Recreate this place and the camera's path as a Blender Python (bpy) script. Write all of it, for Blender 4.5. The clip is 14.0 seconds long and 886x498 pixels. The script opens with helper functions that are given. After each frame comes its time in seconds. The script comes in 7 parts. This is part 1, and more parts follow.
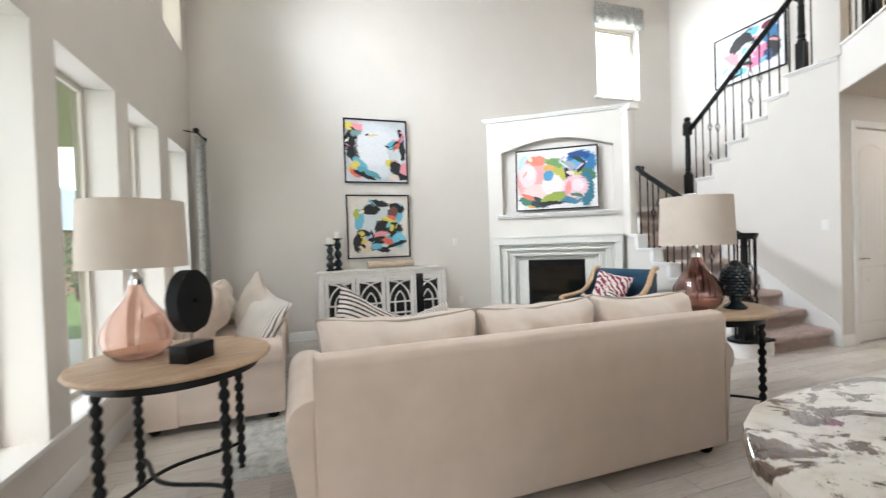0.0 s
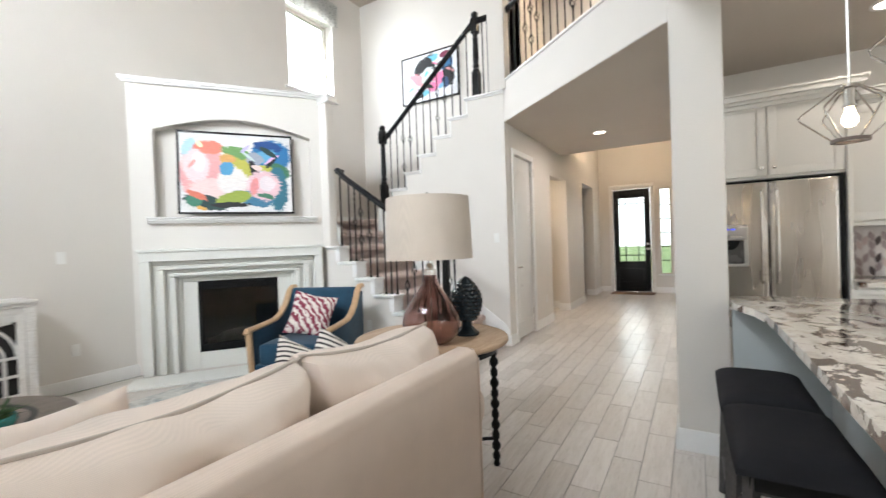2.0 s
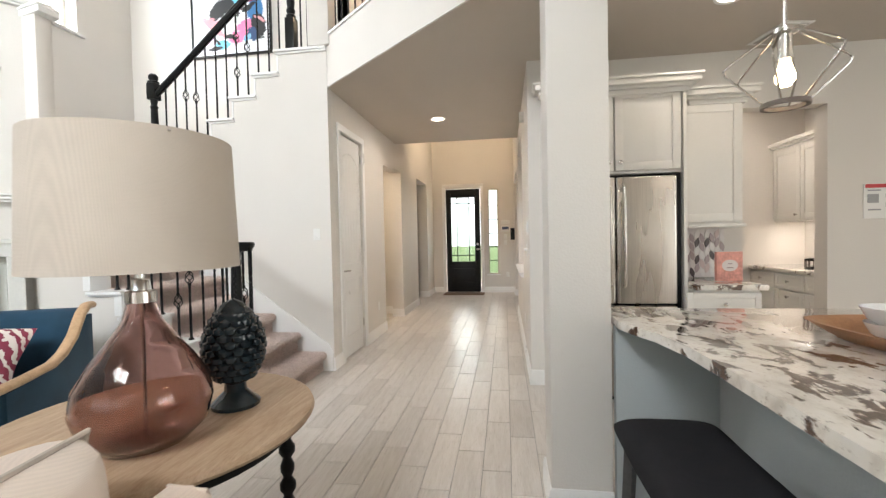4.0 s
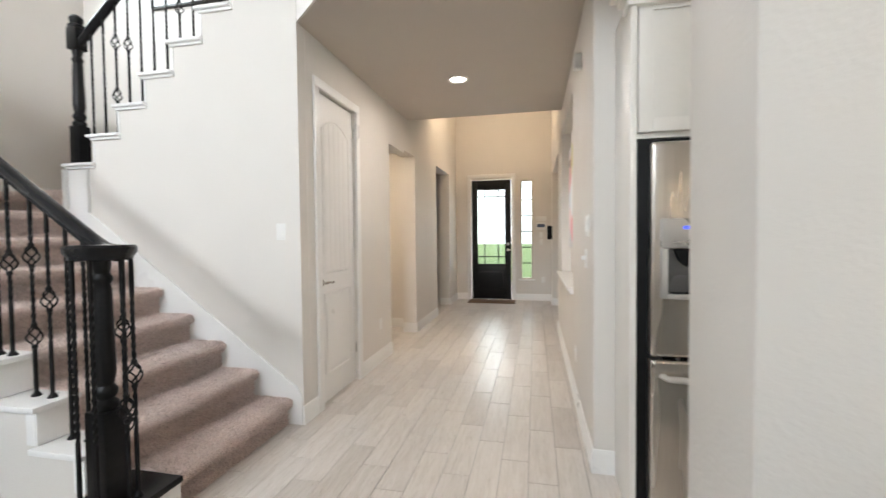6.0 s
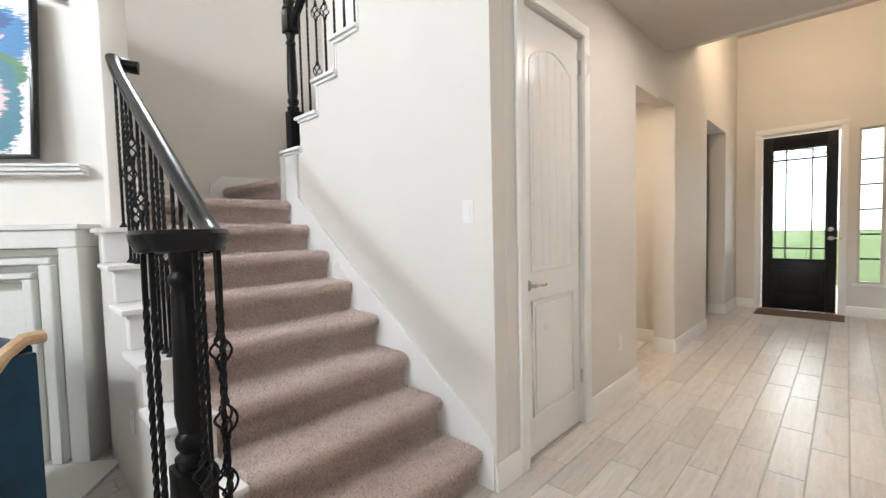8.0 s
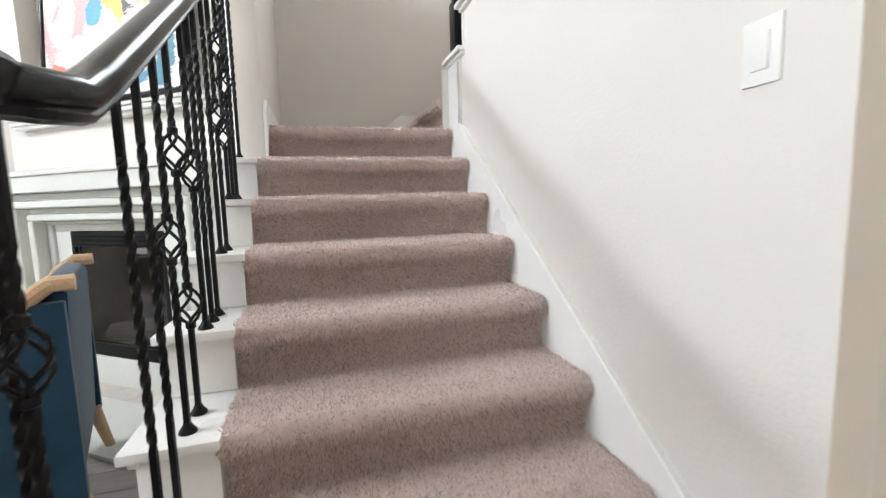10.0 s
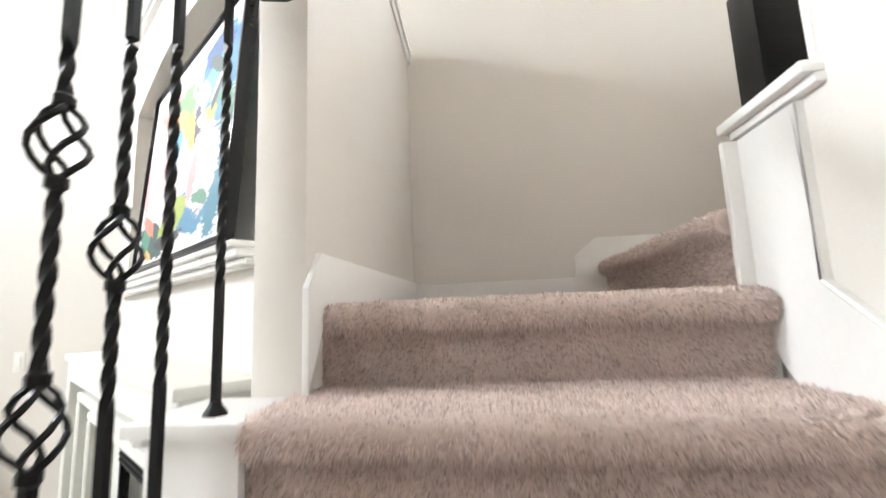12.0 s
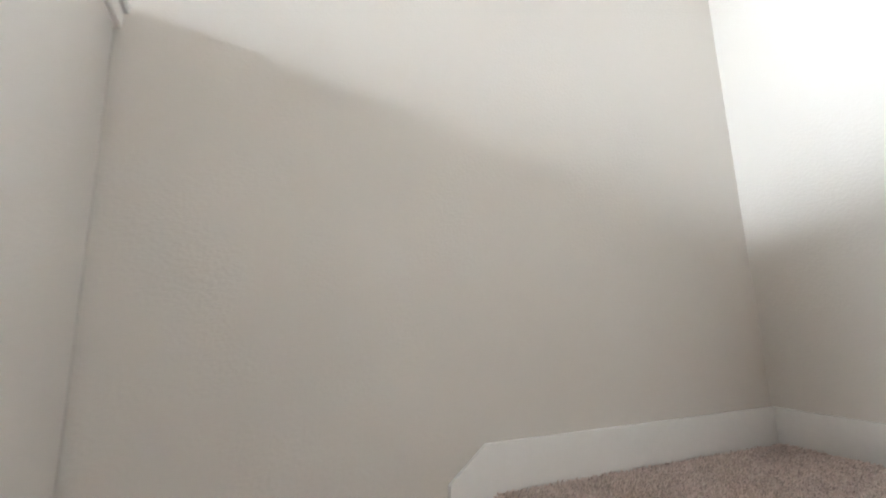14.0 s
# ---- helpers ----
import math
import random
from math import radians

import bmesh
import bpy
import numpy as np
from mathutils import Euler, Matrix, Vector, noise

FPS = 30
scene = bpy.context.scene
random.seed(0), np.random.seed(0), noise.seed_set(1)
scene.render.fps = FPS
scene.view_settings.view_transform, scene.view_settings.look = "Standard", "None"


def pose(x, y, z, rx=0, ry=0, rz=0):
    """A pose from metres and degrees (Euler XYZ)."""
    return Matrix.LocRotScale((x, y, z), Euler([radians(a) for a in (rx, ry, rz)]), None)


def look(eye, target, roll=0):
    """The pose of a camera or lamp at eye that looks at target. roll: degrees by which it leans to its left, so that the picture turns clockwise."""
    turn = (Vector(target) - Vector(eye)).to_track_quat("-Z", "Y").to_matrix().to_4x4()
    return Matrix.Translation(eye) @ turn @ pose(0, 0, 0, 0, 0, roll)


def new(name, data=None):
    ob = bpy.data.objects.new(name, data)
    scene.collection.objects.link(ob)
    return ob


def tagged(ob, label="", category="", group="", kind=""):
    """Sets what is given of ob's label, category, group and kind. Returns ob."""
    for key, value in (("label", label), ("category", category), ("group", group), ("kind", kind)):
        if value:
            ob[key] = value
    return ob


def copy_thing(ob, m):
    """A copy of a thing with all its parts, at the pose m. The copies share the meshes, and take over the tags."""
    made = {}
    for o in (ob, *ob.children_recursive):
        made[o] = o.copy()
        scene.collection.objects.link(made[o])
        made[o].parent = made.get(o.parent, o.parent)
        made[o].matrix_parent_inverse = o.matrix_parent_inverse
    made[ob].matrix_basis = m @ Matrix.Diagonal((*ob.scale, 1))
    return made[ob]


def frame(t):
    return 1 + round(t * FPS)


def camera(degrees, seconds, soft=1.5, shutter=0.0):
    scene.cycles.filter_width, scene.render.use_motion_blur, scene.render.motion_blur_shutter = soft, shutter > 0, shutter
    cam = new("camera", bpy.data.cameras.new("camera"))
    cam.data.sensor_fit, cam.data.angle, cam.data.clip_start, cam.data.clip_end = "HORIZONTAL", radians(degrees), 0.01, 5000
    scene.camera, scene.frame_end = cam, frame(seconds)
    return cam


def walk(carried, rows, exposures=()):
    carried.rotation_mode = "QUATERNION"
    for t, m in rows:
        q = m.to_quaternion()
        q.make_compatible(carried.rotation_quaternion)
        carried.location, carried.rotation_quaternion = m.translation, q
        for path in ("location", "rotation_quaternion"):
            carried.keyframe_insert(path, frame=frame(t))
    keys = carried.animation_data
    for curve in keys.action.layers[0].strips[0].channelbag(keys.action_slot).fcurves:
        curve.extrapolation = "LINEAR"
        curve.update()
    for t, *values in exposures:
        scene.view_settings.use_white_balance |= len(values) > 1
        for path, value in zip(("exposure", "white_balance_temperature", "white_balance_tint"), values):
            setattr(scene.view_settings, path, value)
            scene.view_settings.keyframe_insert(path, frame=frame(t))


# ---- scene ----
cam = camera(92.3, 14.0, soft=1.3, shutter=0.3)
# seconds, eye, target, roll
PATH = [
    (0, (-0.128, 0.046, 1.308), (0.523, 1.937, 1.275), -1.9),
    (0.5, (0.009, 0.347, 1.323), (0.963, 2.105, 1.292), -2.6),
    (1, (0.17, 0.615, 1.303), (1.318, 2.253, 1.281), -2.9),
    (1.5, (0.375, 0.854, 1.312), (1.797, 2.26, 1.284), -2.5),
    (2, (0.567, 1.044, 1.311), (2.288, 2.063, 1.286), -2.0),
    (2.5, (0.798, 1.155, 1.306), (2.669, 1.86, 1.263), -1.7),
    (3, (1.063, 1.215, 1.313), (2.977, 1.794, 1.266), -1.8),
    (3.5, (1.335, 1.299, 1.299), (3.298, 1.675, 1.247), -1.4),
    (3.7, (1.409, 1.32, 1.292), (3.386, 1.613, 1.245), -1.3),
    (5.8, (2.747, 1.450, 1.321), (4.723, 1.752, 1.258), -0.6),
    (6, (2.864, 1.452, 1.320), (4.818, 1.876, 1.258), -0.6),
    (6.5, (3.140, 1.540, 1.310), (4.990, 2.296, 1.240), -0.7),
    (7, (3.414, 1.678, 1.290), (5.222, 2.528, 1.217), -1.1),
    (7.5, (3.697, 1.763, 1.287), (5.364, 2.865, 1.204), -1.6),
    (8, (3.934, 1.839, 1.283), (5.382, 3.215, 1.184), -1.4),
    (8.2, (4.005, 1.889, 1.262), (5.399, 3.319, 1.149), -1.3),
    (10.3, (4.840, 2.798, 1.10), (5.265, 4.748, 0.905), -1.6),
    (10.5, (4.870, 2.951, 1.098), (5.211, 4.919, 0.987), -1.7),
    (11, (4.952, 3.341, 1.119), (4.944, 5.338, 1.228), -1.8),
    (11.5, (5.009, 3.743, 1.272), (4.942, 5.733, 1.469), -1.9),
    (12, (4.949, 4.019, 1.499), (4.723, 5.986, 1.785), -2.3),
    (12.5, (4.952, 4.305, 1.691), (4.933, 6.282, 1.991), -2.5),
    (13, (4.837, 4.591, 1.83), (4.975, 6.552, 2.201), -1.8),
    (13.5, (4.927, 4.834, 2.044), (5.209, 6.789, 2.355), -1.7),
    (14, (4.951, 5.104, 2.152), (5.63, 6.951, 2.511), -1.5),
]
walk(cam, [(t, look(eye, target, roll)) for t, eye, target, roll in PATH], [(0, 1.22, 6420, 13), (2, 1.2, 6450, 13), (3.5, 1.25, 6700, 13), (6, 1.3, 6450, 13), (7, 1.35, 6400, 13), (8.2, 1.35, 6500, 13), (10.3, 1.55, 6450, 13), (11.2, 1.7, 6600, 13), (12.6, 1.8, 6650, 13), (13.4, 1.78, 6500, 13), (14, 1.65, 6300, 12)])

# ---- world, sun, large lights ----
world = bpy.data.worlds.new("sky")
scene.world = world
world.use_nodes = True
wn = world.node_tree
sky = wn.nodes.new("ShaderNodeTexSky")
sky.sky_type, sky.sun_disc = "NISHITA", False
sky.sun_elevation, sky.sun_rotation = radians(52), radians(200)
sky.dust_density = 4.0
wn.links.new(sky.outputs[0], wn.nodes["Background"].inputs[0])
wn.nodes["Background"].inputs[1].default_value = 0.15
sun = new("sun", bpy.data.lights.new("sun", "SUN"))
sun.data.energy, sun.data.angle, sun.data.color = 3.0, radians(0.6), (1.0, 0.95, 0.88)
sun.matrix_world = look((0, 0, 30), (-4.0, 14.0, 8.0))


def area(name, eye, target, w, h, watts, color):
    data = bpy.data.lights.new(name, "AREA")
    data.shape, data.size, data.size_y, data.energy, data.color = "RECTANGLE", w, h, watts, color
    ob = new(name, data)
    ob.matrix_world = look(eye, target)
    return ob


def bulb(name, eye, watts, color, radius=0.04):
    data = bpy.data.lights.new(name, "POINT")
    data.energy, data.color, data.shadow_soft_size = watts, color, radius
    ob = new(name, data)
    ob.location = eye
    return ob


DAY, WARM, SOFT = (0.87, 0.95, 1.0), (1.0, 0.80, 0.56), (1.0, 0.92, 0.82)
WINDOWS_Y = [(1.85, 2.74), (2.97, 3.80), (4.06, 4.84), (5.16, 5.94)]
for y0, y1 in WINDOWS_Y[:2]:
    ym = (y0 + y1) / 2
    ob = area("high_window_light", (-1.47, ym, 4.35), (0.0, ym + 0.1, 3.55), y1 - y0, 1.2, (24, 20)[WINDOWS_Y.index((y0, y1))], DAY)
    ob.data.spread = radians(120)
ob = area("high_window_light", (-1.45, 5.50, 4.70), (4.6, 5.80, 3.05), 0.70, 0.55, 2.5, DAY)
ob.data.spread = radians(70)
ob = area("high_window_light", (-1.45, 4.45, 4.70), (5.3, 5.75, 2.95), 0.70, 0.50, 27, DAY)
ob.data.spread = radians(90)
for y0, y1 in WINDOWS_Y:
    area("low_window_light", (-1.56, (y0 + y1) / 2, 1.43), (0.5, (y0 + y1) / 2, 1.43), y1 - y0, 2.1, 3.8, DAY)
area("north_window_light", (5.435, 6.46, 4.45), (5.2, 3.0, 3.4), 0.85, 1.2, 32, DAY)
area("south_window_light", (0.6, -4.52, 1.6), (0.6, 2, 1.3), 3.3, 1.8, 31, DAY)
area("front_door_light", (11.72, 2.33, 1.5), (8, 2.3, 1.0), 0.5, 1.4, 4, DAY)
area("hall_downlight_lamp", (6.88, 2.16, 2.78), (6.88, 2.16, 0), 0.13, 0.13, 7, SOFT)
area("kitchen_downlight_lamp", (4.53, -0.10, 2.78), (4.53, -0.10, 0), 0.13, 0.13, 1.9, SOFT)
area("kitchen_downlight_lamp", (3.6, -1.9, 2.78), (3.6, -1.9, 0), 0.13, 0.13, 2.5, SOFT)
area("kitchen_downlight_lamp", (1.4, -1.6, 2.78), (1.4, -1.6, 0), 0.13, 0.13, 2.6, SOFT)
# fill lamp added to brighten the pantry; its source is unseen
area("pantry_fill_lamp", (6.3, -1.0, 2.78), (6.3, -1.0, 0), 0.13, 0.13, 6, SOFT)
area("passage_downlight_lamp", (7.9, 3.8, 2.58), (7.9, 3.8, 0), 0.13, 0.13, 6, WARM)
bulb("foyer_lamp", (9.9, 2.1, 3.55), 14, WARM, 0.12)
bulb("pendant_bulb_light", (3.06, 0.455, 1.775), 1.0, WARM, 0.02)
bulb("pendant_bulb_light", (2.24, 0.43, 1.775), 1.0, WARM, 0.02)
bulb("dining_lamp_light", (8.62, -1.88, 1.46), 9, WARM, 0.08)
area("under_cabinet_light", (6.3, -1.90, 1.39), (6.3, -1.95, 0.9), 1.2, 0.05, 2.5, SOFT)
area("upper_hall_light", (8.0, 1.9, 5.4), (7.0, 1.9, 3.2), 0.6, 0.6, 26, WARM)

# ---- materials ----
def nodes_of(name):
    m = bpy.data.materials.new(name)
    m.use_nodes = True
    t = m.node_tree
    return m, t, t.nodes["Principled BSDF"]


def node(t, kind, **inputs):
    n = t.nodes.new(kind)
    for key, value in inputs.items():
        n.inputs[key.replace("_", " ")].default_value = value
    return n


def ramp(t, fac, stops):
    n = t.nodes.new("ShaderNodeValToRGB")
    e = n.color_ramp.elements
    while len(e) < len(stops):
        e.new(0.5)
    for el, (p, c) in zip(e, stops):
        el.position, el.color = p, (*c, 1)
    t.links.new(fac, n.inputs[0])
    return n.outputs[0]


def mixc(t, fac, a, b, mode="MIX"):
    n = t.nodes.new("ShaderNodeMix")
    n.data_type, n.blend_type = "RGBA", mode
    for sock, v in ((n.inputs[0], fac), (n.inputs[6], a), (n.inputs[7], b)):
        if isinstance(v, bpy.types.NodeSocket):
            t.links.new(v, sock)
        elif isinstance(v, (int, float)):
            sock.default_value = v
        else:
            sock.default_value = (*v, 1)
    return n.outputs[2]


def coords(t, scale=(1, 1, 1), rot=(0, 0, 0), kind="Object"):
    c = t.nodes.new("ShaderNodeTexCoord")
    m = t.nodes.new("ShaderNodeMapping")
    m.inputs["Scale"].default_value, m.inputs["Rotation"].default_value = scale, rot
    t.links.new(c.outputs[kind], m.inputs[0])
    return m.outputs[0]


def noise_tex(t, vec, scale, detail=4, rough=0.55, distortion=0.0):
    n = node(t, "ShaderNodeTexNoise", Scale=scale, Detail=detail, Roughness=rough, Distortion=distortion)
    t.links.new(vec, n.inputs["Vector"])
    return n.outputs["Fac"]


def bump(t, bsdf, height, strength, distance):
    n = node(t, "ShaderNodeBump", Strength=strength, Distance=distance)
    t.links.new(height, n.inputs["Height"])
    t.links.new(n.outputs[0], bsdf.inputs["Normal"])


def surface(name, color, rough=0.5, metal=0.0, vary=0.06, big=2.0, fine=120.0, relief=0.0, depth=0.002, stretch=(1, 1, 1), coat=0.0, sheen=0.0, spec=0.5):
    """A plain surface: two scales of variation in colour and gloss, and fine relief."""
    m, t, b = nodes_of(name)
    v = coords(t, stretch)
    n1, n2 = noise_tex(t, v, big, 3), noise_tex(t, v, fine, 3)
    dark, light = [c * (1 - vary) for c in color], [min(1, c * (1 + vary)) for c in color]
    c1 = ramp(t, n1, [(0.3, dark), (0.7, light)])
    c2 = mixc(t, 0.35, c1, ramp(t, n2, [(0.3, [c * (1 - vary) for c in dark]), (0.7, light)]))
    t.links.new(c2, b.inputs["Base Color"])
    r = ramp(t, n1, [(0.3, [max(0, rough - 0.06)] * 3), (0.7, [min(1, rough + 0.06)] * 3)])
    t.links.new(r, b.inputs["Roughness"])
    b.inputs["Metallic"].default_value = metal
    b.inputs["Coat Weight"].default_value = coat
    b.inputs["Sheen Weight"].default_value = sheen
    b.inputs["Specular IOR Level"].default_value = spec
    if relief:
        bump(t, b, n2, relief, depth)
    return m


def weave(name, color, scale=900.0, relief=0.25, vary=0.05, rough=0.9, sheen=0.2, spec=0.3):
    """Woven cloth."""
    m, t, b = nodes_of(name)
    v = coords(t)
    w1 = node(t, "ShaderNodeTexWave", Scale=scale / 6.3, Distortion=1.2)
    w2 = node(t, "ShaderNodeTexWave", Scale=scale / 6.3, Distortion=1.2)
    w1.bands_direction, w2.bands_direction = "X", "Z"
    t.links.new(v, w1.inputs[0]), t.links.new(v, w2.inputs[0])
    h = mixc(t, 0.5, w1.outputs[0], w2.outputs[0])
    big = noise_tex(t, v, 5, 3)
    c = ramp(t, big, [(0.3, [x * (1 - vary) for x in color]), (0.7, [min(1, x * (1 + vary)) for x in color])])
    c = mixc(t, 0.12, c, h, "MULTIPLY")
    t.links.new(c, b.inputs["Base Color"])
    b.inputs["Roughness"].default_value, b.inputs["Sheen Weight"].default_value = rough, sheen
    b.inputs["Specular IOR Level"].default_value = spec
    bump(t, b, h, relief, 0.001)
    return m


def striped(name, light, dark, period, share, axis="X", rot=(0, 0, 0)):
    """Ticking stripe cloth."""
    m, t, b = nodes_of(name)
    v = coords(t, (1, 1, 1), rot)
    w = node(t, "ShaderNodeTexWave", Scale=6.2832 / period / 20, Distortion=0.6, Detail_Scale=4.0)
    w.bands_direction = axis
    t.links.new(v, w.inputs[0])
    c = ramp(t, w.outputs[0], [(share - 0.05, dark), (share + 0.05, light)])
    n = noise_tex(t, v, 300, 2)
    c = mixc(t, 0.15, c, ramp(t, n, [(0.3, (0.6, 0.6, 0.6)), (0.7, (1, 1, 1))]), "MULTIPLY")
    t.links.new(c, b.inputs["Base Color"])
    b.inputs["Roughness"].default_value = 0.9
    bump(t, b, n, 0.3, 0.001)
    return m


def timber(name, dark, light, rough=0.5, stretch=(1, 10, 10), scale=6.0, relief=0.15, spec=0.5):
    """Wood with grain along the axis that is stretched least."""
    m, t, b = nodes_of(name)
    v = coords(t, stretch)
    n1, n2 = noise_tex(t, v, scale, 6, 0.65, 0.6), noise_tex(t, v, scale * 6, 4)
    big = noise_tex(t, coords(t), 3.0, 3)
    c = ramp(t, n1, [(0.3, dark), (0.68, light)])
    c = mixc(t, 0.3, c, ramp(t, n2, [(0.35, dark), (0.6, light)]))
    c = mixc(t, 0.2, c, ramp(t, big, [(0.3, dark), (0.7, light)]))
    t.links.new(c, b.inputs["Base Color"])
    b.inputs["Roughness"].default_value = rough
    b.inputs["Specular IOR Level"].default_value = spec
    bump(t, b, n2, relief, 0.002)
    return m


def wall_paint(name, color):
    """Rolled paint over a knocked-down plaster texture."""
    m, t, b = nodes_of(name)
    v = coords(t)
    big, tex, fine = noise_tex(t, v, 1.2, 2), noise_tex(t, v, 95, 3, 0.5), noise_tex(t, v, 420, 2)
    c = ramp(t, big, [(0.3, [x * 0.97 for x in color]), (0.7, [min(1, x * 1.02) for x in color])])
    t.links.new(c, b.inputs["Base Color"])
    b.inputs["Roughness"].default_value = 0.62
    h = mixc(t, 0.25, ramp(t, tex, [(0.42, (0, 0, 0)), (0.62, (1, 1, 1))]), fine)
    bump(t, b, h, 0.16, 0.0028)
    return m


def granite_stone():
    m, t, b = nodes_of("granite")
    v = coords(t, (1.0, 1.5, 1.0), (0, 0, 0.45))
    n1 = noise_tex(t, v, 8.0, 10, 0.64, 0.5)
    n2 = noise_tex(t, coords(t), 55, 6, 0.75)
    n3 = noise_tex(t, v, 11, 6, 0.65, 0.3)
    base = ramp(t, n3, [(0.3, (0.60, 0.55, 0.48)), (0.5, (0.80, 0.76, 0.69)), (0.75, (0.86, 0.83, 0.78))])
    base = mixc(t, ramp(t, n2, [(0.60, (0, 0, 0)), (0.66, (0.8, 0.8, 0.8))]), base, (0.40, 0.33, 0.27))
    blot = ramp(t, n1, [(0.525, (0, 0, 0)), (0.56, (1, 1, 1))])
    c = mixc(t, blot, base, ramp(t, n2, [(0.35, (0.04, 0.024, 0.017)), (0.6, (0.15, 0.09, 0.062))]))
    t.links.new(c, b.inputs["Base Color"])
    b.inputs["Roughness"].default_value = 0.09
    b.inputs["Coat Weight"].default_value = 0.4
    return m


def carpet_pile():
    m, t, b = nodes_of("carpet")
    v = coords(t)
    g = t.nodes.new("ShaderNodeNewGeometry")
    n1, n2 = noise_tex(t, v, 9, 4, 0.6), noise_tex(t, v, 330, 3, 0.7)
    c = ramp(t, g.outputs["Random Per Island"], [(0.0, (0.30, 0.225, 0.20)), (0.3, (0.62, 0.51, 0.46)), (0.6, (0.90, 0.775, 0.715)), (1.0, (1.0, 0.93, 0.87))])
    c = mixc(t, 0.2, c, ramp(t, n2, [(0.3, (0.60, 0.49, 0.45)), (0.6, (0.96, 0.86, 0.81))]))
    c = mixc(t, 0.3, c, ramp(t, n1, [(0.35, (0.74, 0.62, 0.57)), (0.65, (0.93, 0.81, 0.76))]))
    t.links.new(c, b.inputs["Base Color"])
    b.inputs["Roughness"].default_value, b.inputs["Sheen Weight"].default_value = 1.0, 0.4
    bump(t, b, n2, 0.45, 0.004)
    tl, mx = t.nodes.new("ShaderNodeBsdfTranslucent"), t.nodes.new("ShaderNodeMixShader")
    t.links.new(c, tl.inputs[0])
    mx.inputs[0].default_value = 0.4
    t.links.new(b.outputs[0], mx.inputs[1]), t.links.new(tl.outputs[0], mx.inputs[2])
    t.links.new(mx.outputs[0], t.nodes["Material Output"].inputs[0])
    return m


def plank_tile():
    """Wood-look porcelain; each piece has its own tone and its own stretch of grain."""
    m, t, b = nodes_of("plank_tile")
    c = t.nodes.new("ShaderNodeTexCoord")
    o = t.nodes.new("ShaderNodeObjectInfo")
    g = t.nodes.new("ShaderNodeNewGeometry")
    add = t.nodes.new("ShaderNodeMath")
    t.links.new(o.outputs["Random"], add.inputs[0]), t.links.new(g.outputs["Random Per Island"], add.inputs[1])
    frac = t.nodes.new("ShaderNodeMath")
    frac.operation = "FRACT"
    t.links.new(add.outputs[0], frac.inputs[0])
    off = t.nodes.new("ShaderNodeVectorMath")
    off.operation = "SCALE"
    comb = node(t, "ShaderNodeCombineXYZ", X=9.0, Y=23.0, Z=5.0)
    t.links.new(comb.outputs[0], off.inputs[0]), t.links.new(frac.outputs[0], off.inputs["Scale"])
    plus = t.nodes.new("ShaderNodeVectorMath")
    t.links.new(c.outputs["Object"], plus.inputs[0]), t.links.new(off.outputs[0], plus.inputs[1])
    mp = t.nodes.new("ShaderNodeMapping")
    mp.inputs["Scale"].default_value = (1.3, 14, 1)
    t.links.new(plus.outputs[0], mp.inputs[0])
    n1, n2 = noise_tex(t, mp.outputs[0], 3.0, 6, 0.62, 0.7), noise_tex(t, mp.outputs[0], 16, 4, 0.6)
    col = ramp(t, n1, [(0.28, (0.53, 0.475, 0.42)), (0.5, (0.645, 0.595, 0.545)), (0.72, (0.735, 0.69, 0.645))])
    col = mixc(t, 0.3, col, ramp(t, n2, [(0.3, (0.54, 0.48, 0.425)), (0.7, (0.745, 0.70, 0.655))]))
    tone = ramp(t, frac.outputs[0], [(0.0, (0.84, 0.83, 0.82)), (0.5, (0.95, 0.95, 0.95)), (1.0, (1.0, 1.0, 1.0))])
    col = mixc(t, 1.0, col, tone, "MULTIPLY")
    t.links.new(col, b.inputs["Base Color"])
    r = ramp(t, n2, [(0.3, (0.26, 0.26, 0.26)), (0.7, (0.36, 0.36, 0.36))])
    t.links.new(r, b.inputs["Roughness"])
    bump(t, b, n2, 0.06, 0.002)
    return m


def rug_cloth():
    m, t, b = nodes_of("rug")
    v = coords(t)
    n1, n2, n3 = noise_tex(t, v, 3.2, 5, 0.7, 1.5), noise_tex(t, v, 13, 4, 0.7), noise_tex(t, v, 260, 2)
    c = ramp(t, n1, [(0.34, (0.34, 0.38, 0.40)), (0.48, (0.60, 0.60, 0.57)), (0.62, (0.72, 0.70, 0.65))])
    c = mixc(t, ramp(t, n2, [(0.5, (0, 0, 0)), (0.62, (0.7, 0.7, 0.7))]), c, (0.42, 0.41, 0.38))
    t.links.new(c, b.inputs["Base Color"])
    b.inputs["Roughness"].default_value = 1.0
    bump(t, b, n3, 0.6, 0.004)
    return m


def brushed_steel():
    m, t, b = nodes_of("stainless_steel")
    n = noise_tex(t, coords(t, (160, 160, 1.2)), 3.0, 4, 0.6)
    big = noise_tex(t, coords(t, (3, 3, 0.4)), 1.5, 3)
    c = ramp(t, n, [(0.3, (0.58, 0.545, 0.50)), (0.7, (0.72, 0.68, 0.63))])
    t.links.new(c, b.inputs["Base Color"])
    b.inputs["Metallic"].default_value = 1.0
    r = ramp(t, big, [(0.3, (0.22, 0.22, 0.22)), (0.7, (0.33, 0.33, 0.33))])
    t.links.new(r, b.inputs["Roughness"])
    bump(t, b, n, 0.05, 0.001)
    return m


